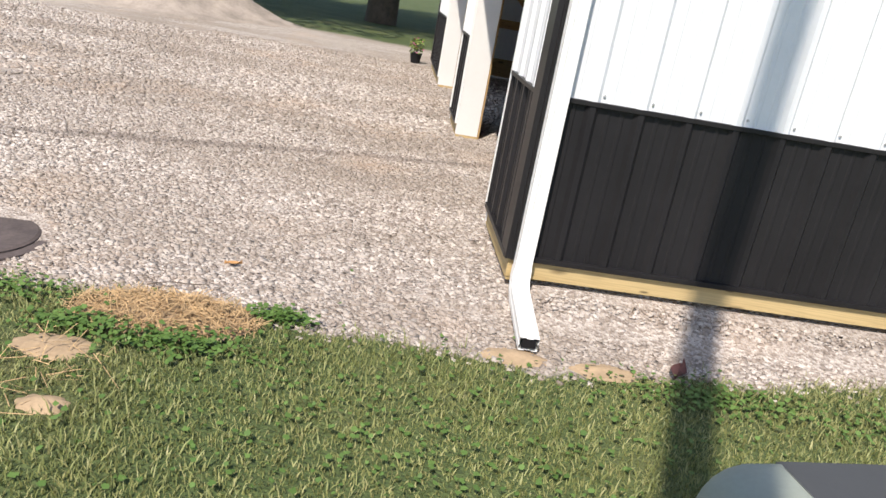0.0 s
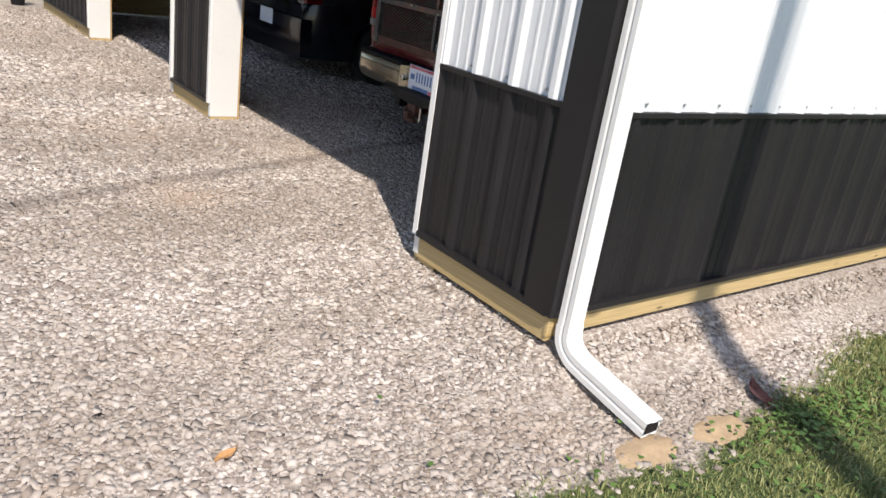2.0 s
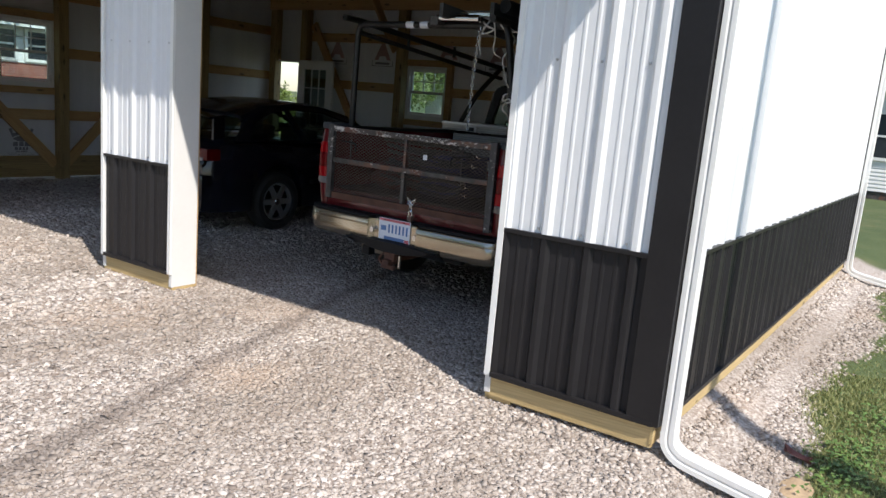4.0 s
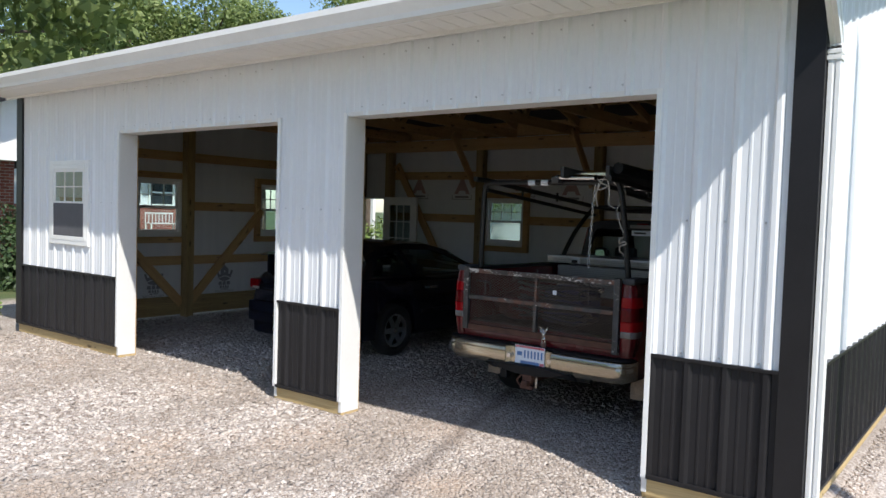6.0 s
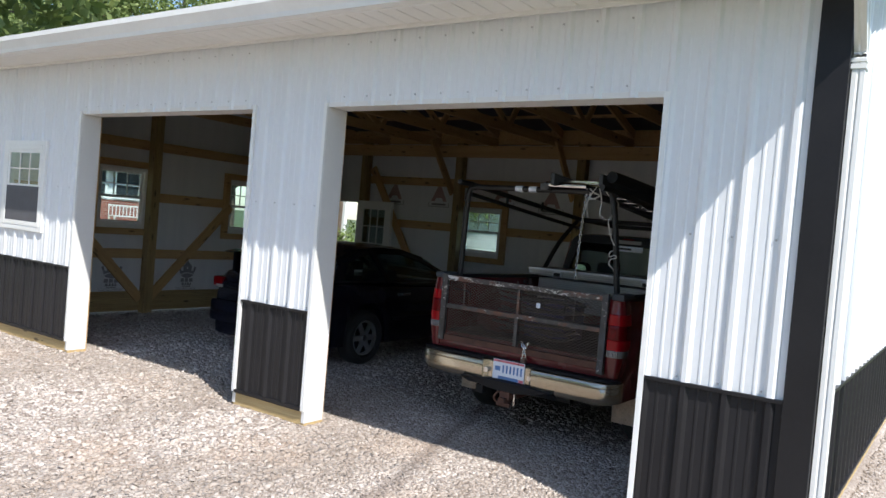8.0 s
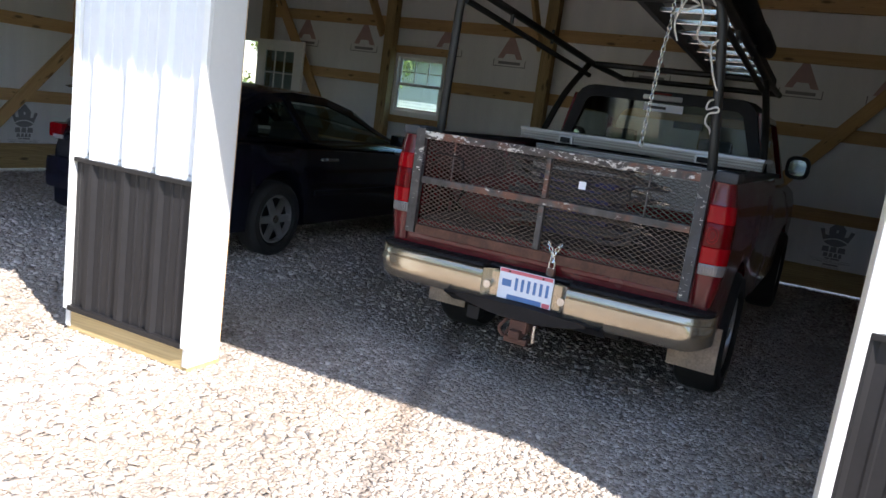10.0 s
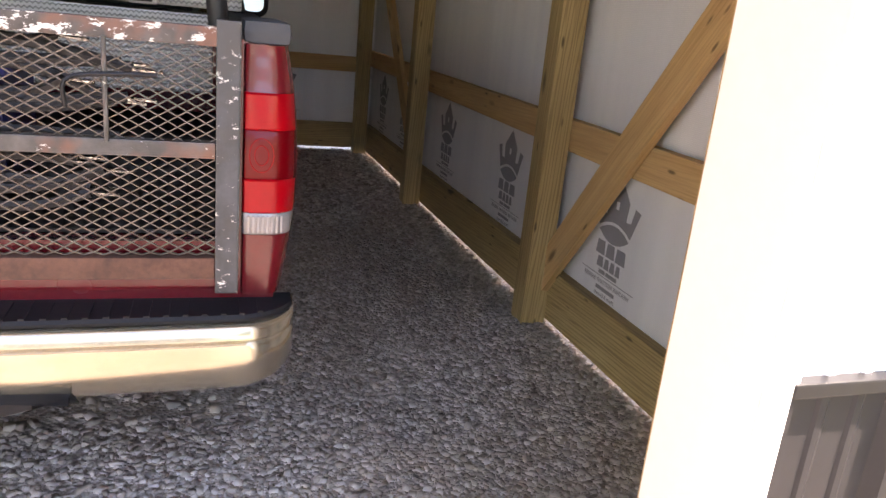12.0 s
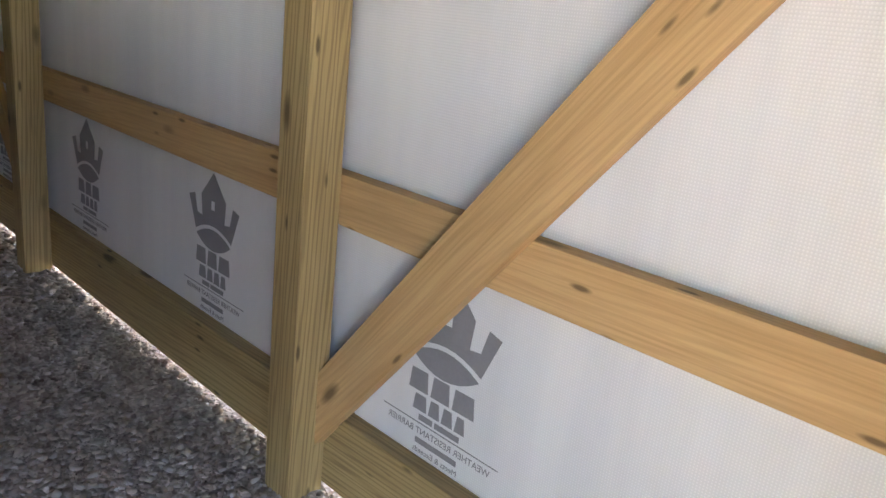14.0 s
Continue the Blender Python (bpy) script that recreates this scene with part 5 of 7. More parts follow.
for y in (0.52, -0.50):
    part("gate_rod", tube(bmesh.new(), [(-0.05, y, 1.03), (-0.05, y, 1.24)], 0.005, 8), STEELOLD, gate)
    part("latch_rod", tube(bmesh.new(), smooth_path([(-0.055, y + math.copysign(0.10, y), 1.17), (-0.055, y - math.copysign(0.02, y), 1.165), (-0.075, y - math.copysign(0.07, y), 1.15), (-0.075, y - math.copysign(0.07, y), 1.10)], 4), 0.0048, 8), CHARTRIM, gate, "bent dark steel latch handle")


def expanded_mesh():
    bm = bmesh.new()
    dw, dh = 0.0385, 0.0112
    y0, y1, z0, z1 = -0.714, 0.699, 0.777, 1.233
    rows = int((z1 - z0) / dh)
    cols = int((y1 - y0) / (dw / 2))
    for r in range(rows + 1):
        for c in range(cols):
            a, b = (r + c) % 2, (r + c + 1) % 2
            p = Vector((-0.028, y0 + c * dw / 2, z0 + r * dh + (dh * 0.5 if a else -dh * 0.5)))
            q = Vector((-0.028, y0 + (c + 1) * dw / 2, z0 + r * dh + (dh * 0.5 if b else -dh * 0.5)))
            p.z, q.z = min(max(p.z, z0), z1), min(max(q.z, z0), z1)
            d = (q - p).normalized()
            n = d.cross(Vector((1, 0, 0))) * 0.0012
            t = Vector((0.003, 0, 0))
            v = [bm.verts.new(w) for w in (p - n - t, q - n - t, q + n - t, p + n - t, p - n + t, q - n + t, q + n + t, p + n + t)]
            for f in ((0, 1, 2, 3), (4, 7, 6, 5), (0, 4, 5, 1), (3, 2, 6, 7)):
                bm.faces.new([v[k] for k in f])
    return bm


part("expanded_mesh", expanded_mesh(), MESHST, gate, "diamond expanded steel mesh")
part("sill_bar", boxed(-0.02, 0.02, -0.76, 0.76, 0.690, 0.722, 0.008), RED, truck, "scuffed red bed sill")
part("white_tag", boxed(-0.053, -0.050, -0.205, -0.170, 1.112, 1.149), PLATEW, truck, "small white paper tag")

# padlock on a loop of chain
lock = thing("padlock", "steel padlock on a short chain at the tailgate", "padlock", TRUCK_AT)
part("lock_body", boxed(-0.075, -0.051, -0.125, -0.085, 0.665, 0.705, 0.005), STEELOLD, lock)
part("shackle", tube(bmesh.new(), smooth_path([(-0.063, -0.118, 0.70), (-0.063, -0.118, 0.735), (-0.063, -0.105, 0.75), (-0.063, -0.092, 0.735), (-0.063, -0.092, 0.70)], 4), 0.0045, 8), CHROME, lock)


def chain(parent, pts, size=0.016, r=0.0035):
    """Links strung along points, each turned a quarter from the last."""
    path = smooth_path(pts, 30)
    dist, last, k = 0.0, path[0], 0
    for p in path[1:]:
        dist += (p - last).length
        if dist >= size * 1.55:
            d = (p - last).normalized()
            s = d.orthogonal().normalized()
            if k % 2:
                s = d.cross(s)
            loop = [p + d * (math.cos(a) * size) + s * (math.sin(a) * size * 0.6) for a in [2 * math.pi * q / 10 for q in range(11)]]
            part("link", tube(bmesh.new(), loop, r, 6, False), CHROME, parent)
            dist, k = 0.0, k + 1
        last = p


chain(lock, [(-0.066, -0.065, 0.845), (-0.068, -0.095, 0.79), (-0.066, -0.105, 0.745)])
chain(lock, [(-0.066, -0.150, 0.845), (-0.068, -0.115, 0.79), (-0.066, -0.105, 0.745)])

# rear bumper
def bumper_face(y):
    """How far back the bumper's face lies, and how far its ends lift."""
    a = min(abs(y), 0.897)
    t = max(0.0, (a - 0.76) / 0.14)
    return -0.135 + 0.02 * (a / 0.9) ** 2 + 0.13 * (1 - math.sqrt(max(0.0, 1 - t * t))), 0.035 * t * t


def bumper_ring(y):
    x, sag = bumper_face(y)
    return [(0.06, y, 0.645), (x + 0.02, y, 0.642), (x + 0.006, y, 0.637), (x, y, 0.628), (x - 0.004, y, 0.606), (x + 0.006, y, 0.600), (x - 0.002, y, 0.592), (x - 0.005, y, 0.56), (x - 0.002, y, 0.525 + sag), (x + 0.012, y, 0.49 + sag), (x + 0.03, y, 0.473 + sag), (x + 0.05, y, 0.465 + sag), (0.06, y, 0.47 + sag)]


END = [0.76 + 0.137 * math.sin(math.pi * k / 20) for k in range(1, 11)]
ys1 = [0.225, 0.27, 0.30, 0.4, 0.55, 0.70] + END
for sgn in (1, -1):
    part("bumper_side", loft(bmesh.new(), [bumper_ring(sgn * y) for y in ys1]), GOLD, truck, "champagne steel bumper", smooth=True)
    part("bolt", tube(bmesh.new(), [(-0.10, sgn * 0.20, 0.565), (-0.125, sgn * 0.20, 0.565)], 0.020, 12), CHROME, truck)
    part("plate_recess_cheek", prism(bmesh.new(), [(-0.06, sgn * 0.15, 0.645), (-0.13, sgn * 0.226, 0.645), (-0.13, sgn * 0.226, 0.475), (-0.06, sgn * 0.15, 0.475)], (0.02, 0, 0)), GOLD, truck)
part("bumper_centre", boxed(-0.095, -0.02, -0.225, 0.225, 0.475, 0.64, 0.006), GOLD, truck)
def pad_face(y):
    return -0.068 if abs(y) < 0.225 else bumper_face(y)[0]


pad_ys = [-y for y in reversed(END[:-2])] + [-0.7, -0.4, -0.232, -0.22, 0.0, 0.22, 0.232, 0.4, 0.7] + END[:-2]
part("step_pad", loft(bmesh.new(), [[(0.03, y, 0.6455), (pad_face(y) + 0.012, y, 0.6455), (pad_face(y) + 0.006, y, 0.654), (pad_face(y) + 0.012, y, 0.662), (0.03, y, 0.662)] for y in pad_ys]), BLACKPL, truck, "black ribbed step pad")
for k in range(42):
    y = -0.82 + k * 0.04
    part("pad_rib", boxed(pad_face(y + 0.006) + 0.012, -0.02, y, y + 0.012, 0.6625, 0.6665), BLACKPL, truck)
part("lower_valance", loft(bmesh.new(), [[(-0.11, y, 0.512 - 0.02 * (y / 0.42) ** 2), (-0.155, y, 0.500 - 0.02 * (y / 0.42) ** 2), (-0.15, y, 0.425 + 0.07 * (y / 0.42) ** 2), (-0.03, y, 0.42)] for y in [-0.42 + 0.07 * k for k in range(13)]]), BLACKPL, truck, "black plastic valance under the plate", smooth=True)
plate = part("number_plate", boxed(-0.104, -0.099, -0.145, 0.145, 0.505, 0.665, 0.003), PLATEW, truck, "white plate with blue bars and red edge")
part("plate_band", boxed(-0.1056, -0.1042, -0.14, 0.14, 0.645, 0.662), PINK, plate)
part("plate_band", boxed(-0.1056, -0.1042, -0.095, 0.09, 0.51, 0.535), BLUE, plate)
part("plate_band", boxed(-0.1056, -0.1042, -0.14, -0.10, 0.51, 0.532), PINK, plate)
part("plate_bar", boxed(-0.1056, -0.1042, 0.075, 0.125, 0.575, 0.61), BLUE, plate)
for k in range(6):
    y = 0.055 - k * 0.033
    part("plate_bar", boxed(-0.1056, -0.1042, y - 0.015, y, 0.562, 0.625), BLUE, plate)
for y in (-0.09, 0.09):
    part("plate_screw", tube(bmesh.new(), [(-0.104, y, 0.652), (-0.108, y, 0.652)], 0.006, 8), RUST, plate)
hitch = part("hitch", boxed(-0.16, 0.15, -0.06, 0.03, 0.37, 0.43, 0.006), RUST, truck, "rusty receiver hitch")
part("hitch_ball_mount", boxed(-0.20, -0.10, -0.045, 0.015, 0.345, 0.385, 0.008), RUST, hitch)
part("hitch_shank", boxed(-0.175, -0.145, -0.075, 0.045, 0.315, 0.345, 0.008), RUST, hitch)
part("hitch_loop", tube(bmesh.new(), smooth_path([(-0.12, 0.06, 0.42), (-0.14, 0.09, 0.37), (-0.12, 0.07, 0.33), (-0.10, 0.05, 0.37)], 4), 0.009, 8), RUST, hitch)
part("hitch_bar", boxed(0.12, 0.18, -0.45, 0.45, 0.385, 0.435, 0.008), BLACKPL, hitch)
part("hitch_pin", tube(bmesh.new(), [(-0.13, -0.09, 0.33), (-0.13, -0.09, 0.42)], 0.012, 8), CHROME, hitch)
part("wiring_socket", boxed(-0.10, -0.03, 0.23, 0.30, 0.36, 0.43, 0.01), BLACKPL, hitch)
for sgn in (1, -1):
    wheel(truck, WX[0], sgn * 0.76, 0.36, 0.36, 0.24, sgn, 5, ALLOY)
    wheel(truck, WX[1], sgn * 0.76, 0.36, 0.36, 0.24, sgn, 5, ALLOY)
    part("mud_flap", boxed(0.54, 0.55, min(sgn * 0.62, sgn * 0.875), max(sgn * 0.62, sgn * 0.875), 0.22, 0.47, 0.003), BEIGE, truck, "dusty tan mud flap")
part("axle", tube(bmesh.new(), [(WX[0], -0.68, 0.36), (WX[0], 0.68, 0.36)], 0.045, 10), RUST, truck)
part("fuel_tank", boxed(0.25, 0.75, -0.35, 0.35, 0.42, 0.62, 0.03), BLACKPL, truck, "spare carrier under the bed")

# rack of black tube
rack = part("lumber_rack", tube(bmesh.new(), smooth_path([(0.20, 0.76, 1.27), (0.18, 0.735, 1.75), (0.17, 0.715, 2.0), (0.17, 0.66, 2.045), (0.17, 0.5, 2.05), (0.17, -0.45, 2.05), (0.17, -0.58, 2.045), (0.17, -0.63, 2.0), (0.18, -0.67, 1.75), (0.20, -0.72, 1.27)], 5), 0.024, 10), BLACKTUBE, truck, "black tubular lumber rack", smooth=True)
for y, ys_f in ((0.69, 0.58), (-0.62, -0.66)):
    part("side_rail", tube(bmesh.new(), [(-0.02, y, 2.075), (0.17, y, 2.07), (2.1, ys_f, 1.88), (3.0, ys_f, 1.85)], 0.023, 10), BLACKTUBE, rack, smooth=True)
    part("lower_rail", tube(bmesh.new(), [(0.17, y, 1.985), (2.05, ys_f, 1.79)], 0.018, 8), BLACKTUBE, rack, smooth=True)
    part("front_leg", tube(bmesh.new(), smooth_path([(1.55, ys_f * 1.22, 1.27), (1.75, ys_f * 1.12, 1.6), (2.0, ys_f, 1.86)], 4), 0.023, 10), BLACKTUBE, rack, smooth=True)
    for x in (0.7, 1.3):
        f = x / 2.0
        yy = y + (ys_f - y) * f
        part("rail_tie", tube(bmesh.new(), [(x, yy, 2.0 - 0.10 * f - 0.02), (x, yy, 2.08 - 0.10 * f - 0.01)], 0.012, 8), BLACKTUBE, rack)
for x, z in ((2.1, 1.88), (2.9, 1.85)):
    part("cross_bar", tube(bmesh.new(), [(x, 0.60, z), (x, -0.68, z)], 0.022, 10), BLACKTUBE, rack, smooth=True)
part("roller", tube(bmesh.new(), [(0.10, -0.44, 2.085), (0.10, -0.08, 2.09)], 0.026, 12), CHROME, rack, "bright steel roller bar", smooth=True)
part("clamp", boxed(0.07, 0.17, -0.11, -0.04, 2.04, 2.10, 0.008), STEELOLD, rack)
for y in (0.04, 0.17):
    part("tape_band", tube(bmesh.new(), [(0.17, y, 2.05), (0.17, y + 0.07, 2.05)], 0.0262, 10), PLATEW, rack, "white tape")

ladder = thing("ladder", "aluminium extension ladder with dark rails on the rack", "ladder", TRUCK_AT)
for y in (-0.20, -0.58):
    part("ladder_rail", prism(bmesh.new(), [(0.0, y, 2.085), (3.1, y + 0.0, 1.885), (3.1, y, 1.975), (0.0, y, 2.175)], (0, 0.03 if y > -0.4 else -0.03, 0)), GREYDK, ladder, "dark fibreglass rail")
for k in range(11):
    x = 0.15 + 0.28 * k
    z = 2.13 - 0.0645 * x
    part("rung", boxed(x, x + 0.035, -0.58, -0.20, z - 0.014, z + 0.014, 0.004), CHROME, ladder)
pad = thing("foam_pad", "black foam wrapped over the ladder rail end", "pad", TRUCK_AT)
part("foam", tube(bmesh.new(), smooth_path([(0.05, -0.66, 2.16), (0.5, -0.66, 2.14), (1.2, -0.65, 2.10), (1.9, -0.66, 2.03)], 4), [0.045] * 9 + [0.055] * 3 + [0.03], 10), BLACKPL, pad, smooth=True)

hang = thing("hanging_chain", "steel chain hanging from the rack", "chain", TRUCK_AT)
chain(hang, [(0.16, -0.41, 2.06), (0.13, -0.42, 1.95), (0.14, -0.40, 1.75), (0.16, -0.375, 1.36)], 0.0145, 0.0034)
rope = thing("white_rope", "white rope wound round the rack post", "rope", TRUCK_AT)
pts = [(0.14, -0.56, 2.09), (0.15, -0.60, 2.03), (0.21, -0.655, 1.98), (0.17, -0.66, 1.90), (0.145, -0.62, 1.84), (0.15, -0.635, 1.76), (0.15, -0.655, 1.70), (0.16, -0.70, 1.655), (0.20, -0.735, 1.62), (0.15, -0.66, 1.60),
       (0.15, -0.645, 1.56), (0.15, -0.74, 1.575), (0.16, -0.76, 1.555), (0.15, -0.67, 1.54), (0.15, -0.655, 1.50), (0.17, -0.70, 1.475), (0.19, -0.71, 1.45)]
pts = [(x, y if z > 1.68 else -0.655 + 0.45 * (y + 0.655), z) for x, y, z in pts]
part("cord_line", tube(bmesh.new(), smooth_path(pts, 5), 0.0045, 6), ROPE, rope, smooth=True)
part("cord_tail", tube(bmesh.new(), smooth_path([(0.14, -0.50, 2.09), (0.11, -0.46, 2.00), (0.12, -0.44, 1.93), (0.10, -0.47, 1.85)], 5), 0.0045, 6), ROPE, rope, smooth=True)
part("cord_tail", tube(bmesh.new(), smooth_path([(0.15, -0.52, 2.08), (0.12, -0.56, 1.98), (0.13, -0.55, 1.88), (0.15, -0.60, 1.84)], 5), 0.0045, 6), ROPE, rope, smooth=True)
part("cord_knot", tube(bmesh.new(), smooth_path([(0.13, -0.45, 2.07), (0.10, -0.50, 2.04), (0.14, -0.53, 2.02), (0.11, -0.47, 1.99), (0.14, -0.45, 2.04)], 6), 0.006, 6), ROPE, rope, smooth=True)

# toolbox across the bed
tb = thing("tool_box", "aluminium diamond-plate tool box across the truck bed", "tool box", TRUCK_AT)
part("tub", boxed(1.50, 1.90, -0.70, 0.70, 0.95, 1.255, 0.008), DIAMOND, tb)
part("lid", boxed(1.47, 1.93, -0.81, 0.81, 1.278, 1.345, 0.012), DIAMOND, tb, "overhanging diamond-plate lid")
part("lid_lip", boxed(1.462, 1.938, -0.815, 0.815, 1.332, 1.356, 0.006), ALLOY, tb)
for y in (0.47, -0.45):
    lt = part("latch", boxed(1.446, 1.470, y - 0.05, y + 0.05, 1.276, 1.332, 0.008), ALLOY, tb, "recessed paddle latch")
    part("latch_paddle", boxed(1.440, 1.447, y - 0.035, y + 0.035, 1.285, 1.32, 0.004), BLACKPL, lt)

# load in the bed
cords = thing("cord_bundle", "bundle of black rubber cords behind the tailgate", "cords", TRUCK_AT)
rng = random.Random(11)
for k in range(15):
    z = 0.89 + 0.024 * k
    pts = [(0.0 + rng.uniform(0, 0.03), 0.26 - rng.uniform(0, 0.25), z + rng.uniform(-0.02, 0.05)), (0.012 + rng.uniform(0, 0.02), -0.1, z + rng.uniform(-0.02, 0.03)), (0.012 + rng.uniform(0, 0.02), -0.32, z + rng.uniform(-0.03, 0.02)), (0.004 + rng.uniform(0, 0.03), -0.50 + rng.uniform(-0.05, 0.10), z + rng.uniform(-0.05, 0.03))]
    part("cord", tube(bmesh.new(), smooth_path(pts, 5), 0.0125, 7), CORD, cords, smooth=True)
    part("cord_hook", tube(bmesh.new(), [pts[-1], (pts[-1][0] - 0.004, pts[-1][1] - 0.06, pts[-1][2] - 0.004)], 0.004, 6), CHROME, cords, "bright wire hook")
bin_ = thing("storage_bin", "blue plastic bin in the truck bed", "bin", TRUCK_AT)
part("bin_body", boxed(0.35, 0.72, -0.22, 0.16, 0.813, 1.10, 0.03), BLUEBIN, bin_)
part("bin_rim", boxed(0.33, 0.74, -0.24, 0.18, 1.101, 1.13, 0.008), BLUEBIN, bin_)
bag = thing("canvas_tarp", "dull red tarp heaped in the truck bed", "tarp", TRUCK_AT)
bm = bmesh.new()
bmesh.ops.create_icosphere(bm, subdivisions=4, radius=1.0)
for v in bm.verts:
    nn = noise.noise(v.co * 2.2) * 0.25 + noise.noise(v.co * 6) * 0.10
    v.co = Vector((0.55 + v.co.x * 0.30 * (1 + nn), 0.42 + v.co.y * 0.27 * (1 + nn), max(0.813, 0.92 + v.co.z * 0.16 * (1 + nn))))
part("tarp_cover", bm, CARGO, bag, smooth=True)

# ---- black car ----
car = thing("hatchback_car", "black car with alloy wheels parked on gravel", "car", pose(2.12, 9.38, FLOOR - 0.01))
CWX = (0.90, 3.50)


def car_ring(x, w, top, low=0.22):
    zb = arch(x, CWX, low, 0.37, 0.32)
    half = [(w * 0.86, zb), (w * 0.97, zb + 0.02), (w, max(0.55, zb + 0.04)), (w * 0.985, (max(0.55, zb + 0.04) + top) * 0.5), (w * 0.95, top - 0.05), (w * 0.86, top)]
    return [(x, y, z) for y, z in half] + [(x, -y, z) for y, z in half[::-1]]


def car_top(x):
    pts = ((0, 0.80), (0.08, 0.95), (0.45, 0.98), (1.0, 0.95), (2.6, 0.92), (3.2, 0.90), (3.9, 0.80), (4.25, 0.66), (4.35, 0.55))
    for (a, b), (c, d) in zip(pts, pts[1:]):
        if a <= x <= c:
            return b + (d - b) * (x - a) / (c - a)
    return 0.55


def car_w(x):
    return 0.87 * (1 - 0.16 * max(0, (0.45 - x) / 0.45) ** 2 - 0.2 * max(0, (x - 3.7) / 0.65) ** 2)


xs = sorted({0.0, 0.04, 0.12, 0.3, *[c + 0.37 * math.cos(math.pi * k / 14) for c in CWX for k in range(15)], 1.5, 2.0, 2.6, 3.0, 4.0, 4.2, 4.35})
part("body", loft(bmesh.new(), [car_ring(x, car_w(x), car_top(x)) for x in xs]), BLACKCAR, car, smooth=True)
roof_line = ((0.25, 0.97, 0.72), (0.55, 1.22, 0.64), (0.85, 1.33, 0.60), (1.3, 1.375, 0.585), (1.8, 1.36, 0.585), (2.25, 1.27, 0.60), (2.6, 1.12, 0.64), (2.95, 0.92, 0.70))
rr = []
for x, z, w in roof_line:
    half = [(w, z - 0.06), (w * 0.96, z - 0.015), (w * 0.7, z + 0.008), (0.0, z + 0.02)]
    top_ = [(x, y, zz) for y, zz in half] + [(x, -y, zz) for y, zz in half[2::-1]]
    rr.append(top_ + [(px, py * 0.97, pz - 0.03) for px, py, pz in top_[::-1]])
part("roof", loft(bmesh.new(), rr[1:6]), BLACKCAR, car, smooth=True)
for sgn in (1, -1):
    belt = 0.955
    up = [(0.60, sgn * 0.655, 1.18), (0.90, sgn * 0.61, 1.285), (1.3, sgn * 0.592, 1.325), (1.8, sgn * 0.592, 1.31), (2.25, sgn * 0.61, 1.215), (2.62, sgn * 0.66, 1.08), (2.93, sgn * 0.75, 0.955)]
    dn = [(2.93, sgn * 0.79, belt), (0.35, sgn * 0.79, belt)]
    outer = up + dn
    cen = Vector((1.6, sgn * 0.70, 1.10))
    inner = [cen + (Vector(p) - cen) * 0.86 for p in outer]
    part("window_frame", framed(outer, inner, (0, -sgn * 0.03, 0)), BLACKCAR, car)
    bm = bmesh.new()
    bm.faces.new([bm.verts.new(Vector(p) + Vector((0, -sgn * 0.015, 0))) for p in inner])
    part("side_window", bm, TINTCAR, car).visible_shadow = False
    part("window_post", prism(bmesh.new(), [(1.30, sgn * 0.80, 0.95), (1.38, sgn * 0.80, 0.95), (1.20, sgn * 0.60, 1.33), (1.13, sgn * 0.60, 1.33)], (0, -sgn * 0.035, 0)), BLACKCAR, car)
    part("door_handle", boxed(1.50, 1.66, min(sgn * 0.853, sgn * 0.885), max(sgn * 0.853, sgn * 0.885), 0.80, 0.83, 0.008), CHROME, car, "bright door handle")
    part("side_moulding", boxed(1.35, 3.05, min(sgn * 0.866, sgn * 0.884), max(sgn * 0.866, sgn * 0.884), 0.50, 0.545, 0.006), BLACKPL, car)
    part("tail_lamp", boxed(-0.012, 0.16, min(sgn * 0.64, sgn * 0.80), max(sgn * 0.64, sgn * 0.80), 0.76, 0.88, 0.03), LENSDK, car, "red tail lamp", smooth=True)
    part("lamp_glass", boxed(-0.016, 0.0, min(sgn * 0.62, sgn * 0.74), max(sgn * 0.62, sgn * 0.74), 0.755, 0.79, 0.008), LENSW, car)
    part("door_mirror", boxed(2.58, 2.72, min(sgn * 0.84, sgn * 0.99), max(sgn * 0.84, sgn * 0.99), 0.96, 1.07, 0.03), BLACKCAR, car, smooth=True)
    for x in CWX:
        wheel(car, x, sgn * 0.765, 0.315, 0.315, 0.20, sgn, 6, ALLOY)
for nm, a, b in (("rear_window", (0.28, 0.70, 0.97), (0.60, 0.62, 1.20)), ("windscreen", (2.93, 0.70, 0.93), (2.28, 0.58, 1.24))):
    bm = bmesh.new()
    bm.faces.new([bm.verts.new(p) for p in ((a[0], a[1], a[2]), (a[0], -a[1], a[2]), (b[0], -b[1], b[2]), (b[0], b[1], b[2]))])
    part(nm, bm, TINTCAR, car).visible_shadow = False
for y in (0.36, -0.36):
    part("seat", boxed(1.55, 1.75, y - 0.22, y + 0.22, 0.60, 1.08, 0.06), GREYDK, car)
    part("headrest", boxed(1.56, 1.66, y - 0.11, y + 0.11, 1.09, 1.22, 0.04), GREYDK, car)
part("bumper", boxed(-0.05, 0.10, -0.78, 0.78, 0.36, 0.62, 0.05), BLACKCAR, car, smooth=True)
part("rear_wing", loft(bmesh.new(), [[(0.10, y, 1.20 - 0.05 * abs(y)), (0.06, y, 1.215 - 0.05 * abs(y)), (0.22, y, 1.245 - 0.05 * abs(y)), (0.34, y, 1.235 - 0.05 * abs(y))] for y in (-0.72, -0.5, 0.0, 0.5, 0.72)]), BLACKCAR, car, "black rear wing", smooth=True)
for sgn in (1, -1):
    part("wing_post", boxed(0.16, 0.30, sgn * 0.66 - 0.02, sgn * 0.66 + 0.02, 0.95, 1.205, 0.01), BLACKCAR, car)
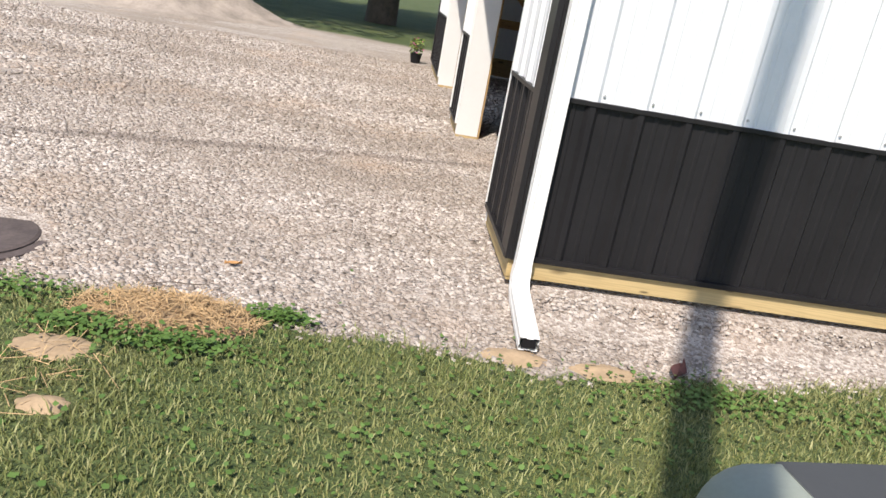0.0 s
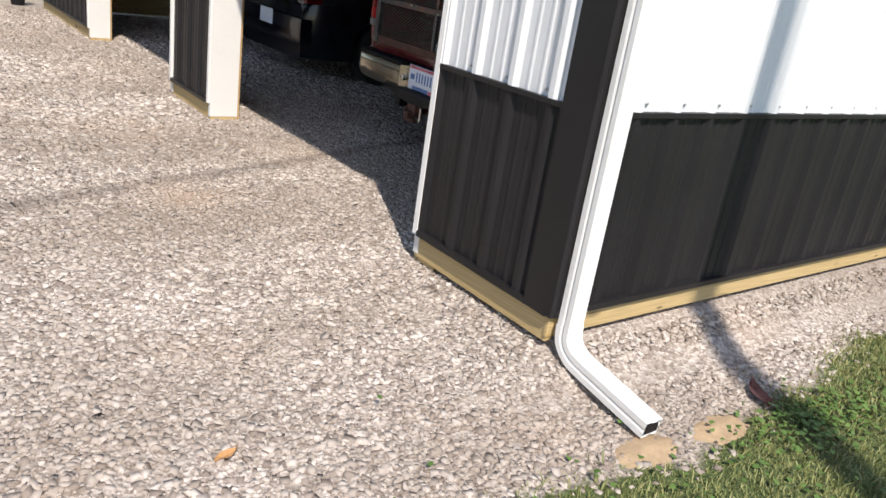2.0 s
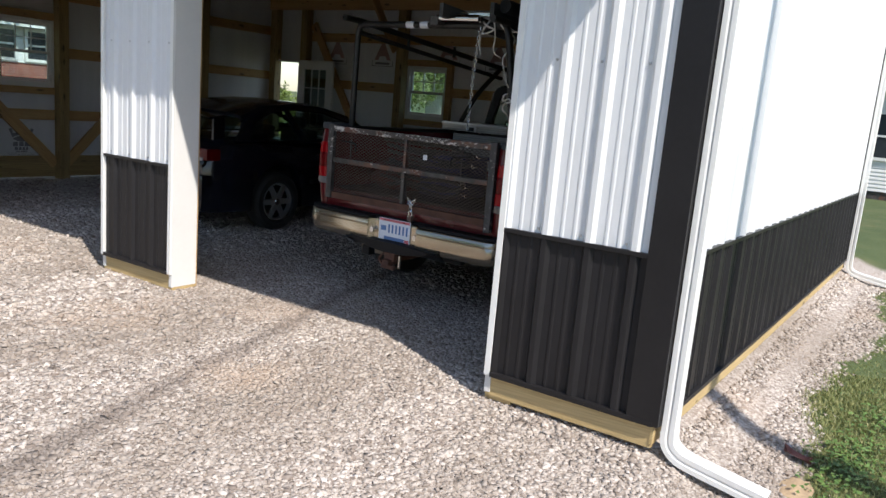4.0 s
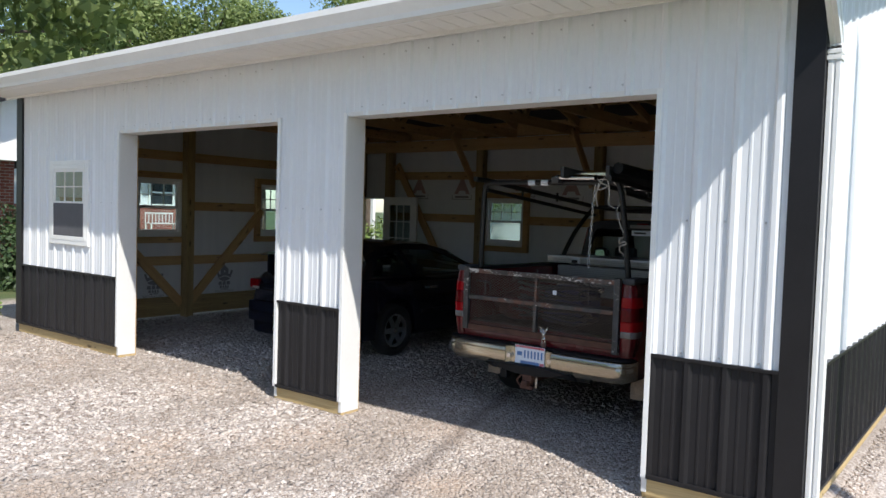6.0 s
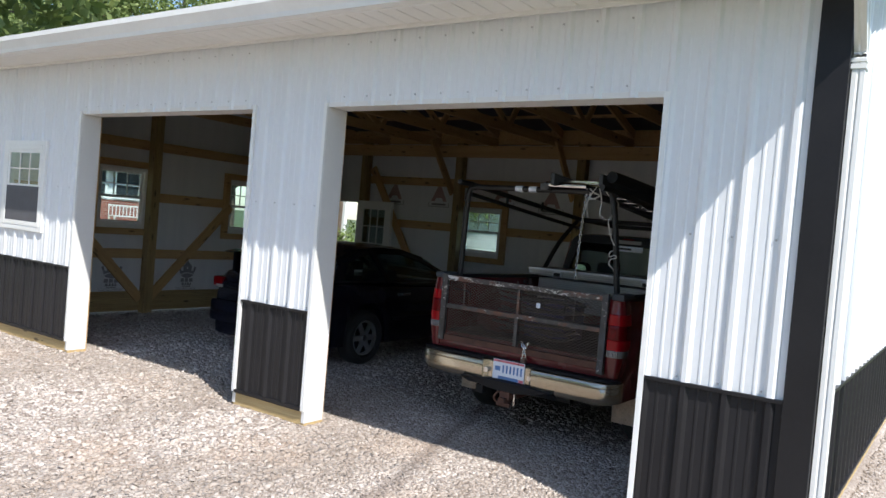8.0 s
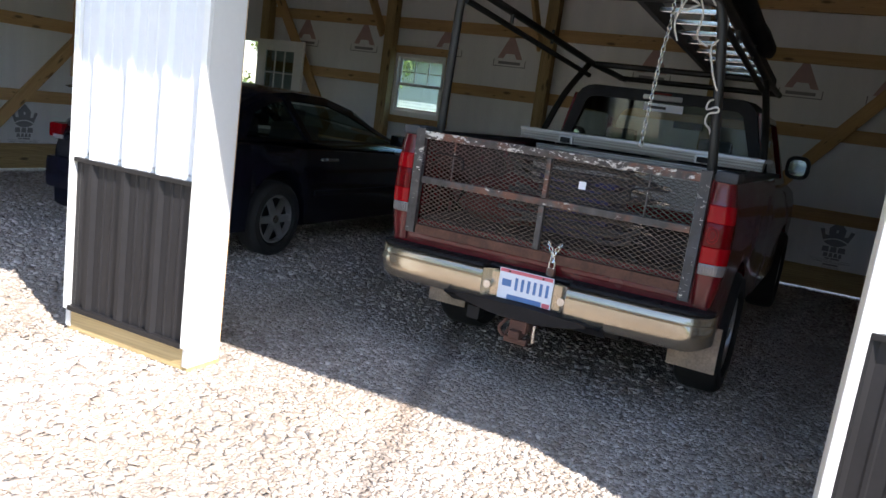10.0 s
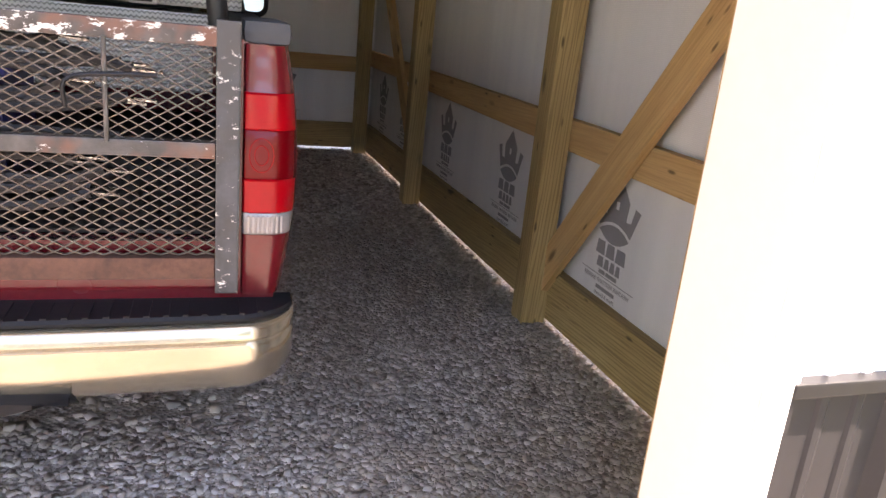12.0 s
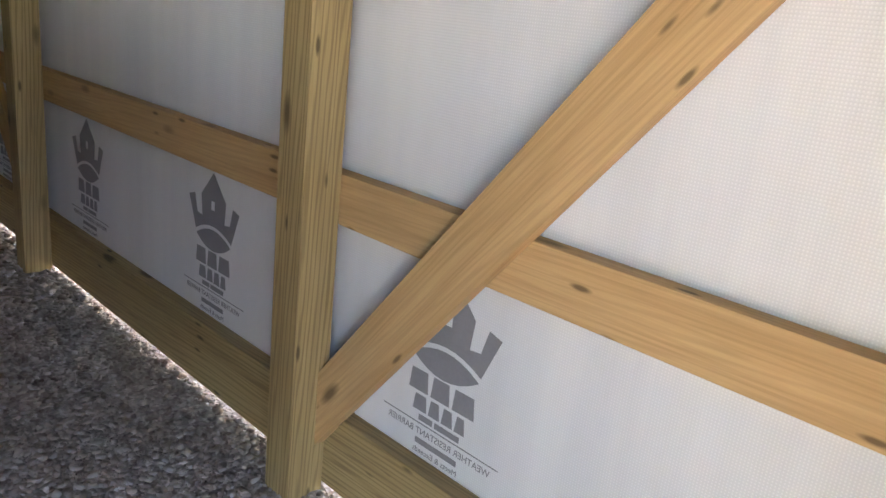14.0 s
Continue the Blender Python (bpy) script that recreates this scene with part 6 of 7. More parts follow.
part("number_plate", boxed(-0.058, -0.051, -0.15, 0.15, 0.68 - 0.2, 0.83 - 0.2), PLATEW, car)


# ---- gravel, lawn and yard ----
def edge_y(x):
    e = np.full_like(x, EDGEY)
    for freq, phase, amp in EDGE:
        e = e + amp * np.sin(freq * x + phase)
    return e


def ground_np(x, y):
    def s(a, b, v):
        t = np.clip((v - a) / (b - a), 0, 1)
        return t * t * (3 - 2 * t)
    up = s(2.75, 5.6, y)
    up = np.where(y > 3.1, np.maximum(up, s(0.0, 0.9, x) * s(3.15, 3.50, y)), up)
    up = up * (1 - s(8.0, 11, x))
    return 0.12 + 0.125 * up + 0.010 * np.sin(1.9 * x + 0.7 * np.sin(1.3 * y)) * np.sin(1.7 * y + 0.4) * (1 - up * 0.6)


def mesh_from_arrays(name, verts, faces, material):
    """A mesh from an array of points and an array of equal-sized faces."""
    me = bpy.data.meshes.new(name)
    nf, k = faces.shape
    me.vertices.add(len(verts))
    me.vertices.foreach_set("co", verts.astype(np.float32).ravel())
    me.loops.add(nf * k)
    me.loops.foreach_set("vertex_index", faces.astype(np.int32).ravel())
    me.polygons.add(nf)
    me.polygons.foreach_set("loop_start", np.arange(0, nf * k, k, dtype=np.int32))
    me.update(calc_edges=True)
    me.materials.append(material)
    return me


def stones(name, label, areas, rs):
    """Loose angular stones over areas (x0, x1, y0, y1, per square metre, size)."""
    xs_, ys_, zs_ = [], [], []
    for x0, x1, y0, y1, dens, size in areas:
        k = int((x1 - x0) * (y1 - y0) * dens)
        x, y = rs.uniform(x0, x1, k), rs.uniform(y0, y1, k)
        keep = (y > edge_y(x) + rs.normal(0.0, 0.05, k)) & ~((np.abs(y - SY) < 0.05) & (x > FX - 0.03) & (x < BX)) & (x < 8.2)
        keep &= (x + 1.84) ** 2 + (y - 3.40) ** 2 > 0.35 ** 2
        for px, py, rx, ry in PATCHES:
            keep &= ((x - px) / rx) ** 2 + ((y - py) / ry) ** 2 > rs.uniform(0.2, 0.8, k)
        xs_.append(x[keep])
        ys_.append(y[keep])
        zs_.append(size * np.minimum(rs.lognormal(0, 0.36, keep.sum()), 1.7))
    x, y, sz = np.concatenate(xs_), np.concatenate(ys_), np.concatenate(zs_)
    n = len(x)
    cube = np.array([(i, j, k) for k in (-1, 1) for j in (-1, 1) for i in (-1, 1)], float)
    p = cube[None] + rs.uniform(-0.55, 0.45, (n, 8, 3))
    p *= (sz[:, None] * np.stack([rs.uniform(0.4, 0.62, n), rs.uniform(0.3, 0.5, n), rs.uniform(0.13, 0.28, n)], 1))[:, None, :]
    a, b = rs.uniform(0, 6.283, n), rs.normal(0, 0.32, n)
    ca, sa, cb, sb = np.cos(a), np.sin(a), np.cos(b), np.sin(b)
    q = np.empty_like(p)
    px, pz = p[..., 0] * cb[:, None] + p[..., 2] * sb[:, None], -p[..., 0] * sb[:, None] + p[..., 2] * cb[:, None]
    q[..., 0] = px * ca[:, None] - p[..., 1] * sa[:, None] + x[:, None]
    q[..., 1] = px * sa[:, None] + p[..., 1] * ca[:, None] + y[:, None]
    q[..., 2] = pz + (ground_np(x, y) + sz * 0.10)[:, None]
    f = np.array([(4, 5, 7, 6), (0, 1, 5, 4), (2, 6, 7, 3), (0, 4, 6, 2), (1, 3, 7, 5)])
    faces = (np.arange(n)[:, None, None] * 8 + f[None]).reshape(-1, 4)
    tagged(new(name, mesh_from_arrays(name, q.reshape(-1, 3), faces, STONE)), label, "gravel", kind="stuff")


PATCHES = ((-0.80, 2.82, 0.37, 0.19), (-1.09, 2.50, 0.16, 0.10), (-0.97, 2.14, 0.10, 0.055), (0.62, 2.90, 0.17, 0.08), (1.02, 2.87, 0.17, 0.08))
RS = np.random.RandomState(4)
stones("gravel_stones", "loose pale crushed stone covering the yard", (
    (-3.0, 0.62, 2.6, 6.2, 3600, 0.0158), (0.6, 3.2, 2.6, 3.42, 3300, 0.0158), (3.2, 7.3, 2.6, 3.42, 1500, 0.020), (0.62, 2.2, 3.5, 8.0, 4000, 0.0148), (2.2, 4.6, 3.52, 4.95, 4000, 0.0148), (4.6, 7.1, 3.52, 4.95, 2000, 0.019),
    (-7.0, -3.0, 3.0, 12.5, 450, 0.026), (-3.0, 0.62, 6.2, 13.0, 1000, 0.022), (0.62, 7.0, 8.0, 13.0, 450, 0.024), (2.2, 5.0, 5.0, 8.0, 500, 0.022)), RS)




def blades(name, label, areas, rs, material, high):
    xs_, ys_ = [], []
    for x0, x1, y0, y1, dens in areas:
        k = int((x1 - x0) * (y1 - y0) * dens)
        x, y = rs.uniform(x0, x1, k), rs.uniform(y0, y1, k)
        keep = y < edge_y(x) + rs.normal(-0.01, 0.045, k)
        for px, py, rx, ry in PATCHES:
            keep &= ((x - px) / rx) ** 2 + ((y - py) / ry) ** 2 > rs.uniform(0.7, 1.3, k)
        xs_.append(x[keep])
        ys_.append(y[keep])
    x, y = np.concatenate(xs_), np.concatenate(ys_)
    n = len(x)
    thick = 0.55 + 0.45 * np.sin(3.1 * x + 1.0) * np.sin(2.7 * y) + 0.3 * np.sin(9 * x + 4 * y)
    h = high * rs.lognormal(0, 0.35, n) * (0.75 + 0.35 * thick)
    w = rs.uniform(0.0016, 0.0034, n)
    a, lean, la = rs.uniform(0, 6.283, n), rs.uniform(0.1, 0.9, n), rs.uniform(0, 6.283, n)
    base = np.stack([x, y, ground_np(x, y) - 0.003], 1)
    side = np.stack([np.cos(a), np.sin(a), np.zeros(n)], 1) * w[:, None]
    tilt = np.stack([np.cos(la), np.sin(la), np.zeros(n)], 1) * (lean * h)[:, None]
    up = np.array([0, 0, 1.0])[None] * h[:, None]
    v = np.stack([base - side, base + side, base + side * 0.8 + up * 0.55 + tilt * 0.35, base - side * 0.8 + up * 0.55 + tilt * 0.35, base + up * 0.9 + tilt + side * 0.1, base + up * 0.9 + tilt - side * 0.1], 1)
    f = np.array([(0, 1, 2, 3), (3, 2, 4, 5)])
    faces = (np.arange(n)[:, None, None] * 6 + f[None]).reshape(-1, 4)
    tagged(new(name, mesh_from_arrays(name, v.reshape(-1, 3), faces, material)), label, "grass", kind="stuff")


blades("lawn_grass", "short mown lawn with yellowish tufts", ((-3.0, 3.2, 0.9, 3.1, 8800), (3.2, 8.0, 1.5, 3.1, 1500), (-1.6, 2.2, 0.3, 0.9, 3500)), RS, BLADE, 0.024)


def clover(name, label, spots, rs):
    """Low broad-leaved weeds in clumps."""
    c = []
    for x, y, rx, ry, k in spots:
        c.append(np.stack([rs.normal(x, rx, k), rs.normal(y, ry, k)], 1))
    c = np.concatenate(c)
    n = len(c)
    x, y = c[:, 0], c[:, 1]
    z = ground_np(x, y) + rs.uniform(0.012, 0.05, n)
    r = rs.uniform(0.007, 0.014, n)
    a = rs.uniform(0, 6.283, n)
    pts = []
    for k in range(5):
        ang = a + k * 2 * math.pi / 5
        pts.append(np.stack([x + np.cos(ang) * r, y + np.sin(ang) * r, z + rs.uniform(-0.006, 0.006, n)], 1))
    faces = np.arange(n * 5).reshape(-1, 5)
    tagged(new(name, mesh_from_arrays(name, np.stack(pts, 1).reshape(-1, 3), faces, CLOVER)), label, "weeds", kind="stuff")


clover("clover_weeds", "dark green clover weeds among the grass", ((-0.7, 2.60, 0.16, 0.05, 420), (-1.08, 2.66, 0.09, 0.04, 300), (-0.36, 2.92, 0.06, 0.035, 260), (-1.4, 2.9, 0.15, 0.06, 200), (1.45, 2.72, 0.25, 0.07, 420), (0.2, 2.2, 0.8, 0.35, 700), (2.2, 2.6, 0.3, 0.1, 300)), RS)


def mound(name, label, category, x, y, rx, ry, h, material, seed, m=24, kind=""):
    bm = bmesh.new()
    rings = []
    for q in range(7):
        f = q / 6
        ring = []
        for k in range(m):
            a = 2 * math.pi * k / m
            wob = 1 + 0.22 * noise.noise((math.cos(a) * 1.5 + seed, math.sin(a) * 1.5, seed)) + 0.28 * noise.noise((math.cos(a) * 4 + seed, math.sin(a) * 4, 2 * seed))
            px, py = x + math.cos(a) * rx * f * wob, y + math.sin(a) * ry * f * wob
            z = ground_height(px, py) + h * (math.cos(f * math.pi) * 0.5 + 0.5) * (1 + 0.3 * noise.noise((px * 9, py * 9, seed))) - (0.012 if q == 6 else 0) + 0.003
            ring.append((px, py, z))
        rings.append(ring)
    loft(bm, rings, True, False)
    return solid(name, bm, material, label, category, kind, smooth=True)


mound("straw_mound", "low heap of dry straw on bare soil", "straw", -0.80, 2.82, 0.39, 0.20, 0.035, SOIL, 1.0)
for k, (x, y, rx, ry) in enumerate(PATCHES[1:]):
    mound("soil_patch", "bare sandy soil patch in the lawn", "soil", x, y, rx, ry, 0.02, SOIL, 3.0 + k)
n = 1560
r_, a_ = np.sqrt(RS.uniform(0, 1, n)), RS.uniform(0, 6.283, n)
x, y = -0.80 + np.cos(a_) * r_ * 0.37, 2.83 + np.sin(a_) * r_ * 0.19
x[1500:], y[1500:] = -1.05 + RS.normal(0, 0.10, n - 1500), 2.35 + RS.normal(0, 0.16, n - 1500)
d = RS.uniform(0, 6.283, n)
ln = RS.uniform(0.02, 0.06, n)
base = np.stack([x, y, ground_np(x, y) + 0.012 + 0.035 * (1 - r_) + RS.uniform(0, 0.02, n)], 1)
dv = np.stack([np.cos(d), np.sin(d), RS.normal(0, 0.25, n)], 1) * ln[:, None]
sv = np.stack([-np.sin(d), np.cos(d), np.full(n, 0.3)], 1) * 0.0016
straw = np.stack([base - dv - sv, base + dv - sv, base + dv + sv, base - dv + sv], 1).reshape(-1, 3)
tagged(new("straw_strands", mesh_from_arrays("straw_strands", straw, np.arange(n * 4).reshape(-1, 4), STRAW)), "loose dry straw strands over the heap", "straw", kind="stuff")

mound("gravel_pile", "large heap of grey gravel at the yard edge", "gravel heap", -5.2, 16.3, 3.0, 2.2, 1.25, PILE, 8.0, 40, "stuff")
lid = thing("manhole_cover", "rusty cast iron manhole cover set in gravel", "manhole cover", pose(-1.84, 3.40, 0.115))
part("cover", tube(bmesh.new(), [(0, 0, -0.03), (0, 0, 0.028), (0, 0, 0.034)], [0.30, 0.30, 0.285], 36), IRON, lid)
part("cover_ring", framed([(math.cos(k * math.pi / 18) * 0.36, math.sin(k * math.pi / 18) * 0.36, 0.022) for k in range(36)], [(math.cos(k * math.pi / 18) * 0.305, math.sin(k * math.pi / 18) * 0.305, 0.022) for k in range(36)], (0, 0, -0.05)), IRON, lid)
# no holes are cut: black slips give the shade inside them
for k in range(4):
    part("pick_hole_shade", boxed(-0.10 + 0.1 * (k % 2), -0.07 + 0.1 * (k % 2), -0.08 + 0.1 * (k // 2), -0.065 + 0.1 * (k // 2), 0.0335, 0.0355), BLACKPL, lid)

for x, y, rz, mt, nm, lb in ((-0.66, 3.42, 20, LEAFORANGE, "dry_leaf", "curled orange dry leaf on gravel"), (1.36, 2.93, 60, BARKBIT, "bark_scrap", "dark red-brown scrap of bark on gravel")):
    bm = bmesh.new()
    rows = []
    for k in range(7):
        f = k / 6
        w = 0.022 * math.sin(math.pi * min(1, f * 0.95 + 0.05)) + 0.001
        rows.append([((f - 0.5) * 0.11, -w, 0.012 + 0.02 * (f - 0.5) ** 2 * 4), ((f - 0.5) * 0.11, 0, 0.006), ((f - 0.5) * 0.11, w, 0.014), ((f - 0.5) * 0.11, 0, 0.003)])
    loft(bm, rows, True)
    solid(nm, bm, mt, lb, "leaf" if nm == "dry_leaf" else "bark", m=pose(x, y, ground_height(x, y) + 0.012, 0, 0, rz) @ Matrix.Scale(0.75 if nm == "dry_leaf" else 1.5, 4))

twig = thing("twig", "thin dry brown twig lying on gravel", "twig", pose(-0.83, 3.10, ground_height(-0.83, 3.10) + 0.016, 0, 0, 12))
part("stem", tube(bmesh.new(), smooth_path([(-0.12, 0.0, 0.0), (-0.04, 0.012, 0.012), (0.05, 0.004, 0.01), (0.13, 0.02, 0.003)], 4), 0.0022, 6), BARK, twig)
part("side_shoot", tube(bmesh.new(), smooth_path([(-0.04, 0.012, 0.012), (-0.09, -0.035, 0.012), (-0.10, -0.07, 0.004)], 4), 0.0016, 6), BARK, twig)

# grey equipment box by the lawn, dark lid
ebox = thing("equipment_box", "grey rounded plastic box with dark lid on the lawn", "storage box", pose(1.165, 1.275, 0.135, 0, 0, 8))
part("body", boxed(-0.36, 0.40, -0.25, 0.25, 0.0, 0.43, 0.04), GREYPL, ebox, smooth=True)
part("lid", boxed(-0.19, 0.42, -0.265, 0.265, 0.431, 0.495, 0.02), GREYDK, ebox, "dark grey lid", smooth=True)


def rounded_end():
    """A hood with a softly rounded outer side and shoulders."""
    bm = bmesh.new()
    rows = []
    for k in range(9):
        f = k / 8
        inset = 0.13 * f ** 2.6
        top = 0.30 + 0.215 * math.sin(f * math.pi / 2)
        x0, x1, w = -0.39 + inset, -0.192 - 0.02 * f ** 4, 0.27 - inset * 0.5
        r = 0.05
        ring = []
        for cx, cy, a0 in ((x0 + r, w - r, 90), (x0 + r, -w + r, 180)):
            for q in range(6):
                a = math.radians(a0 + q * 18)
                ring.append((cx + r * math.cos(a), cy + r * math.sin(a), top))
        ring += [(x1, -w, top), (x1, w, top)]
        rows.append(ring)
    return loft(bm, rows)


part("end_cap", rounded_end(), GREYPL, ebox, "pale grey-green rounded end", smooth=True)

pole = thing("utility_pole", "tall weathered wooden utility pole", "utility pole", pose(-0.74, -2.2, 0.1))
part("shaft", tube(bmesh.new(), [(0, 0, 0), (0, 0, 3), (-0.05, 0, 10.5)], [0.115, 0.104, 0.082], 18), POLEWOOD, pole, smooth=True)


# ---- trees ----
def tree_meshes(seed, height, spread, leaf, count, material):
    rng = random.Random(seed)
    bm = bmesh.new()
    trunk = [(0, 0, -0.2), (0.05, 0.02, height * 0.2), (-0.08, 0.05, height * 0.45), (0.05, -0.05, height * 0.8)]
    base = height * 0.024
    tube(bm, smooth_path(trunk, 4), [base * (1.25 - 1.05 * k / 12) for k in range(13)], 10)
    tips = []
    for k in range(16):
        z0 = height * rng.uniform(0.22, 0.62)
        a = rng.uniform(0, 6.283) + k * 2.4
        out = spread * rng.uniform(0.55, 0.95)
        zt = z0 + height * rng.uniform(0.10, 0.33)
        mid = (math.cos(a) * out * 0.5, math.sin(a) * out * 0.5, z0 + (zt - z0) * 0.6)
        tip = (math.cos(a) * out, math.sin(a) * out, zt)
        pts = smooth_path([(0, 0, z0), mid, tip], 3)
        tube(bm, pts, [base * 0.42 * (1 - 0.85 * q / (len(pts) - 1)) for q in range(len(pts))], 6)
        tips += [mid, tip]
    tips += [(rng.uniform(-0.3, 0.3) * spread, rng.uniform(-0.3, 0.3) * spread, height * rng.uniform(0.75, 0.97)) for _ in range(9)]
    tips += [(math.cos(q) * spread * 0.7, math.sin(q) * spread * 0.7, height * rng.uniform(0.35, 0.75)) for q in range(9)]
    wood_me = finish(bm, "trunk", BARK, True)
    rs = np.random.RandomState(seed)
    cl = np.array(tips)
    which = rs.randint(0, len(cl), count)
    rad = spread * rs.uniform(0.17, 0.34, len(cl))
    d = rs.normal(0, 1, (count, 3))
    d /= np.linalg.norm(d, axis=1)[:, None]
    c = cl[which] + d * (rad[which] * rs.uniform(0.35, 1.05, count) ** 0.6)[:, None] * np.array([1, 1, 0.8])
    c[:, 2] = np.maximum(c[:, 2], height * 0.12)
    u = rs.normal(0, 1, (count, 3))
    u /= np.linalg.norm(u, axis=1)[:, None]
    w = np.cross(u, d)
    w /= np.linalg.norm(w, axis=1)[:, None] + 1e-6
    sz = leaf * rs.uniform(0.6, 1.3, count)[:, None]
    v = np.stack([c - u * sz, c - w * sz * 0.55, c + u * sz, c + w * sz * 0.55], 1).reshape(-1, 3)
    return wood_me, mesh_from_arrays("crown", v, np.arange(count * 4).reshape(-1, 4), material)


def tree(name, label, meshes, x, y, rz, sc, group="background trees"):
    t = thing(name, label, "tree", pose(x, y, 0.1, 0, 0, rz) @ Matrix.Scale(sc, 4), group)
    for nm, me in zip(("trunk", "crown"), meshes):
        part(nm, me, None, t)


OAK = tree_meshes(3, 15.5, 5.2, 0.108, 28000, LEAVES)
MAPLE = tree_meshes(9, 14.5, 4.6, 0.105, 27000, LEAVES)
PALE = tree_meshes(15, 15.0, 4.8, 0.105, 26000, PALELEAF)
for k, (b, dist, sc, ms) in enumerate(((14, 42, 1.05, OAK), (21, 36, 0.85, MAPLE), (25, 46, 0.98, OAK), (30, 44, 0.97, MAPLE), (35, 47, 1.08, OAK), (39, 45, 0.92, MAPLE), (47, 52, 1.2, PALE), (51, 56, 1.28, MAPLE), (56, 54, 1.1, OAK))):
    tree("shade_tree", "tall leafy green tree behind the barn", ms, -4 + dist * math.sin(radians(b)), 2.5 + dist * math.cos(radians(b)), 67 * k, sc)
YARD = tree_meshes(21, 12.0, 6.5, 0.155, 20000, LEAVES)
tree("yard_tree", "broad shade tree with thick trunk on the lawn", YARD, -0.5, 23.2, 0, 1.4, "yard trees")
# unseen tree, added so that its crown shades the far lawn
tree("yard_tree", "broad shade tree with thick trunk on the lawn", YARD, -5.5, 20.8, 120, 1.1, "yard trees")
tree("yard_tree", "broad shade tree with thick trunk on the lawn", YARD, 20.5, 20.6, 200, 0.42, "yard trees")


def bush(name, label, x, y, r, h, material, count, leaf, seed):
    rs = np.random.RandomState(seed)
    d = rs.normal(0, 1, (count, 3))
    d /= np.linalg.norm(d, axis=1)[:, None]
    d[:, 2] = np.abs(d[:, 2])
    lump = 1 + 0.22 * np.sin(d[:, 0] * 7 + seed) * np.sin(d[:, 1] * 6) + 0.12 * np.sin(d[:, 2] * 11)
    c = d * (np.array([r, r, h])[None] * (rs.uniform(0.55, 1.0, count) ** 0.4 * lump)[:, None]) + np.array([0, 0, 0.05])
    u = rs.normal(0, 1, (count, 3))
    u /= np.linalg.norm(u, axis=1)[:, None]
    w = np.cross(u, d)
    w /= np.linalg.norm(w, axis=1)[:, None] + 1e-6
    sz = leaf * rs.uniform(0.6, 1.3, count)[:, None]
    v = np.stack([c - u * sz, c - w * sz * 0.5, c + u * sz, c + w * sz * 0.5], 1).reshape(-1, 3)
    o = thing(name, label, "bush", pose(x, y, 0.12))
    part("foliage", mesh_from_arrays("foliage", v, np.arange(count * 4).reshape(-1, 4), material), None, o)
    bm = bmesh.new()
    for k in range(5):
        tube(bm, [(0, 0, -0.05), (math.cos(k * 1.3) * r * 0.5, math.sin(k * 1.3) * r * 0.5, h * 0.6)], [0.02, 0.006], 6)
    part("stems", bm, BARK, o)


bush("round_bush", "dense dark green bush before the house", 3.25, 18.3, 0.85, 1.75, BUSHDK, 5000, 0.06, 5)
bush("golden_shrub", "bright yellow-green shrub beyond the doorway", 10.6, 16.4, 0.75, 1.7, SHRUB, 3500, 0.05, 7)

pot = thing("flower_pot", "black pot of pink flowers at the corner", "potted plant", pose(0.36, 13.30, 0.235))
part("pot", tube(bmesh.new(), [(0, 0, 0), (0, 0, 0.16), (0, 0, 0.18)], [0.075, 0.10, 0.105], 18), BLACKPL, pot, smooth=True)
rng = random.Random(3)
lf, pt = bmesh.new(), bmesh.new()
for k in range(150):
    a, rr_, z = rng.uniform(0, 6.283), rng.uniform(0.01, 0.15), rng.uniform(0.18, 0.42)
    c = Vector((math.cos(a) * rr_, math.sin(a) * rr_, z))
    u = Vector((rng.gauss(0, 1), rng.gauss(0, 1), rng.gauss(0, 1))).normalized()
    w = u.orthogonal().normalized()
    tgt, sz = (pt, 0.022) if k % 6 == 0 else (lf, 0.03)
    tgt.faces.new([tgt.verts.new(c + q) for q in (-u * sz, -w * sz * 0.6, u * sz, w * sz * 0.6)])
part("leaves", lf, SHRUB, pot)
part("petals", pt, PETAL, pot, "small pink petals")


# ---- neighbouring buildings ----
def siding_wall(bm, place, u0, u1, z0, z1, step=0.11):
    """Lapped boards, each leaning out at its foot; place(u, d, z) lays them."""
    z = z0
    while z < z1 - 0.01:
        zt = min(z + step, z1)
        pts = [place(u0, 0.022, z), place(u1, 0.022, z), place(u1, 0.004, zt), place(u0, 0.004, zt)]
        prism(bm, pts, Vector(place(0, -0.05, 0)) - Vector(place(0, 0, 0)))
        z = zt
    return bm


def house_window(parent, place, u, z, w, h):
    win = part("window", prism(bmesh.new(), [place(u, 0.03, z), place(u + w, 0.03, z), place(u + w, 0.03, z + h), place(u, 0.03, z + h)], Vector(place(0, 0.02, 0)) - Vector(place(0, 0, 0))), DARKGLASS, parent)
    bm = bmesh.new()
    for a, b, c, d in ((u - 0.09, u, z - 0.09, z + h + 0.09), (u + w, u + w + 0.09, z - 0.09, z + h + 0.09), (u, u + w, z - 0.09, z), (u, u + w, z + h, z + h + 0.09), (u, u + w, z + h / 2 - 0.03, z + h / 2 + 0.03)):
        prism(bm, [place(a, 0.03, c), place(b, 0.03, c), place(b, 0.03, d), place(a, 0.03, d)], Vector(place(0, 0.05, 0)) - Vector(place(0, 0, 0)))
    part("window_frame", bm, GUTTER, win, "white window frame")


# white house with a porch gable, beyond the barn's far corner
hl = thing("porch_house", "white gabled house with brick porch wall", "house")
GYH = 19.0
def rake(x, z):
    return 3.365 + 0.45 * (x - 1.4) + z


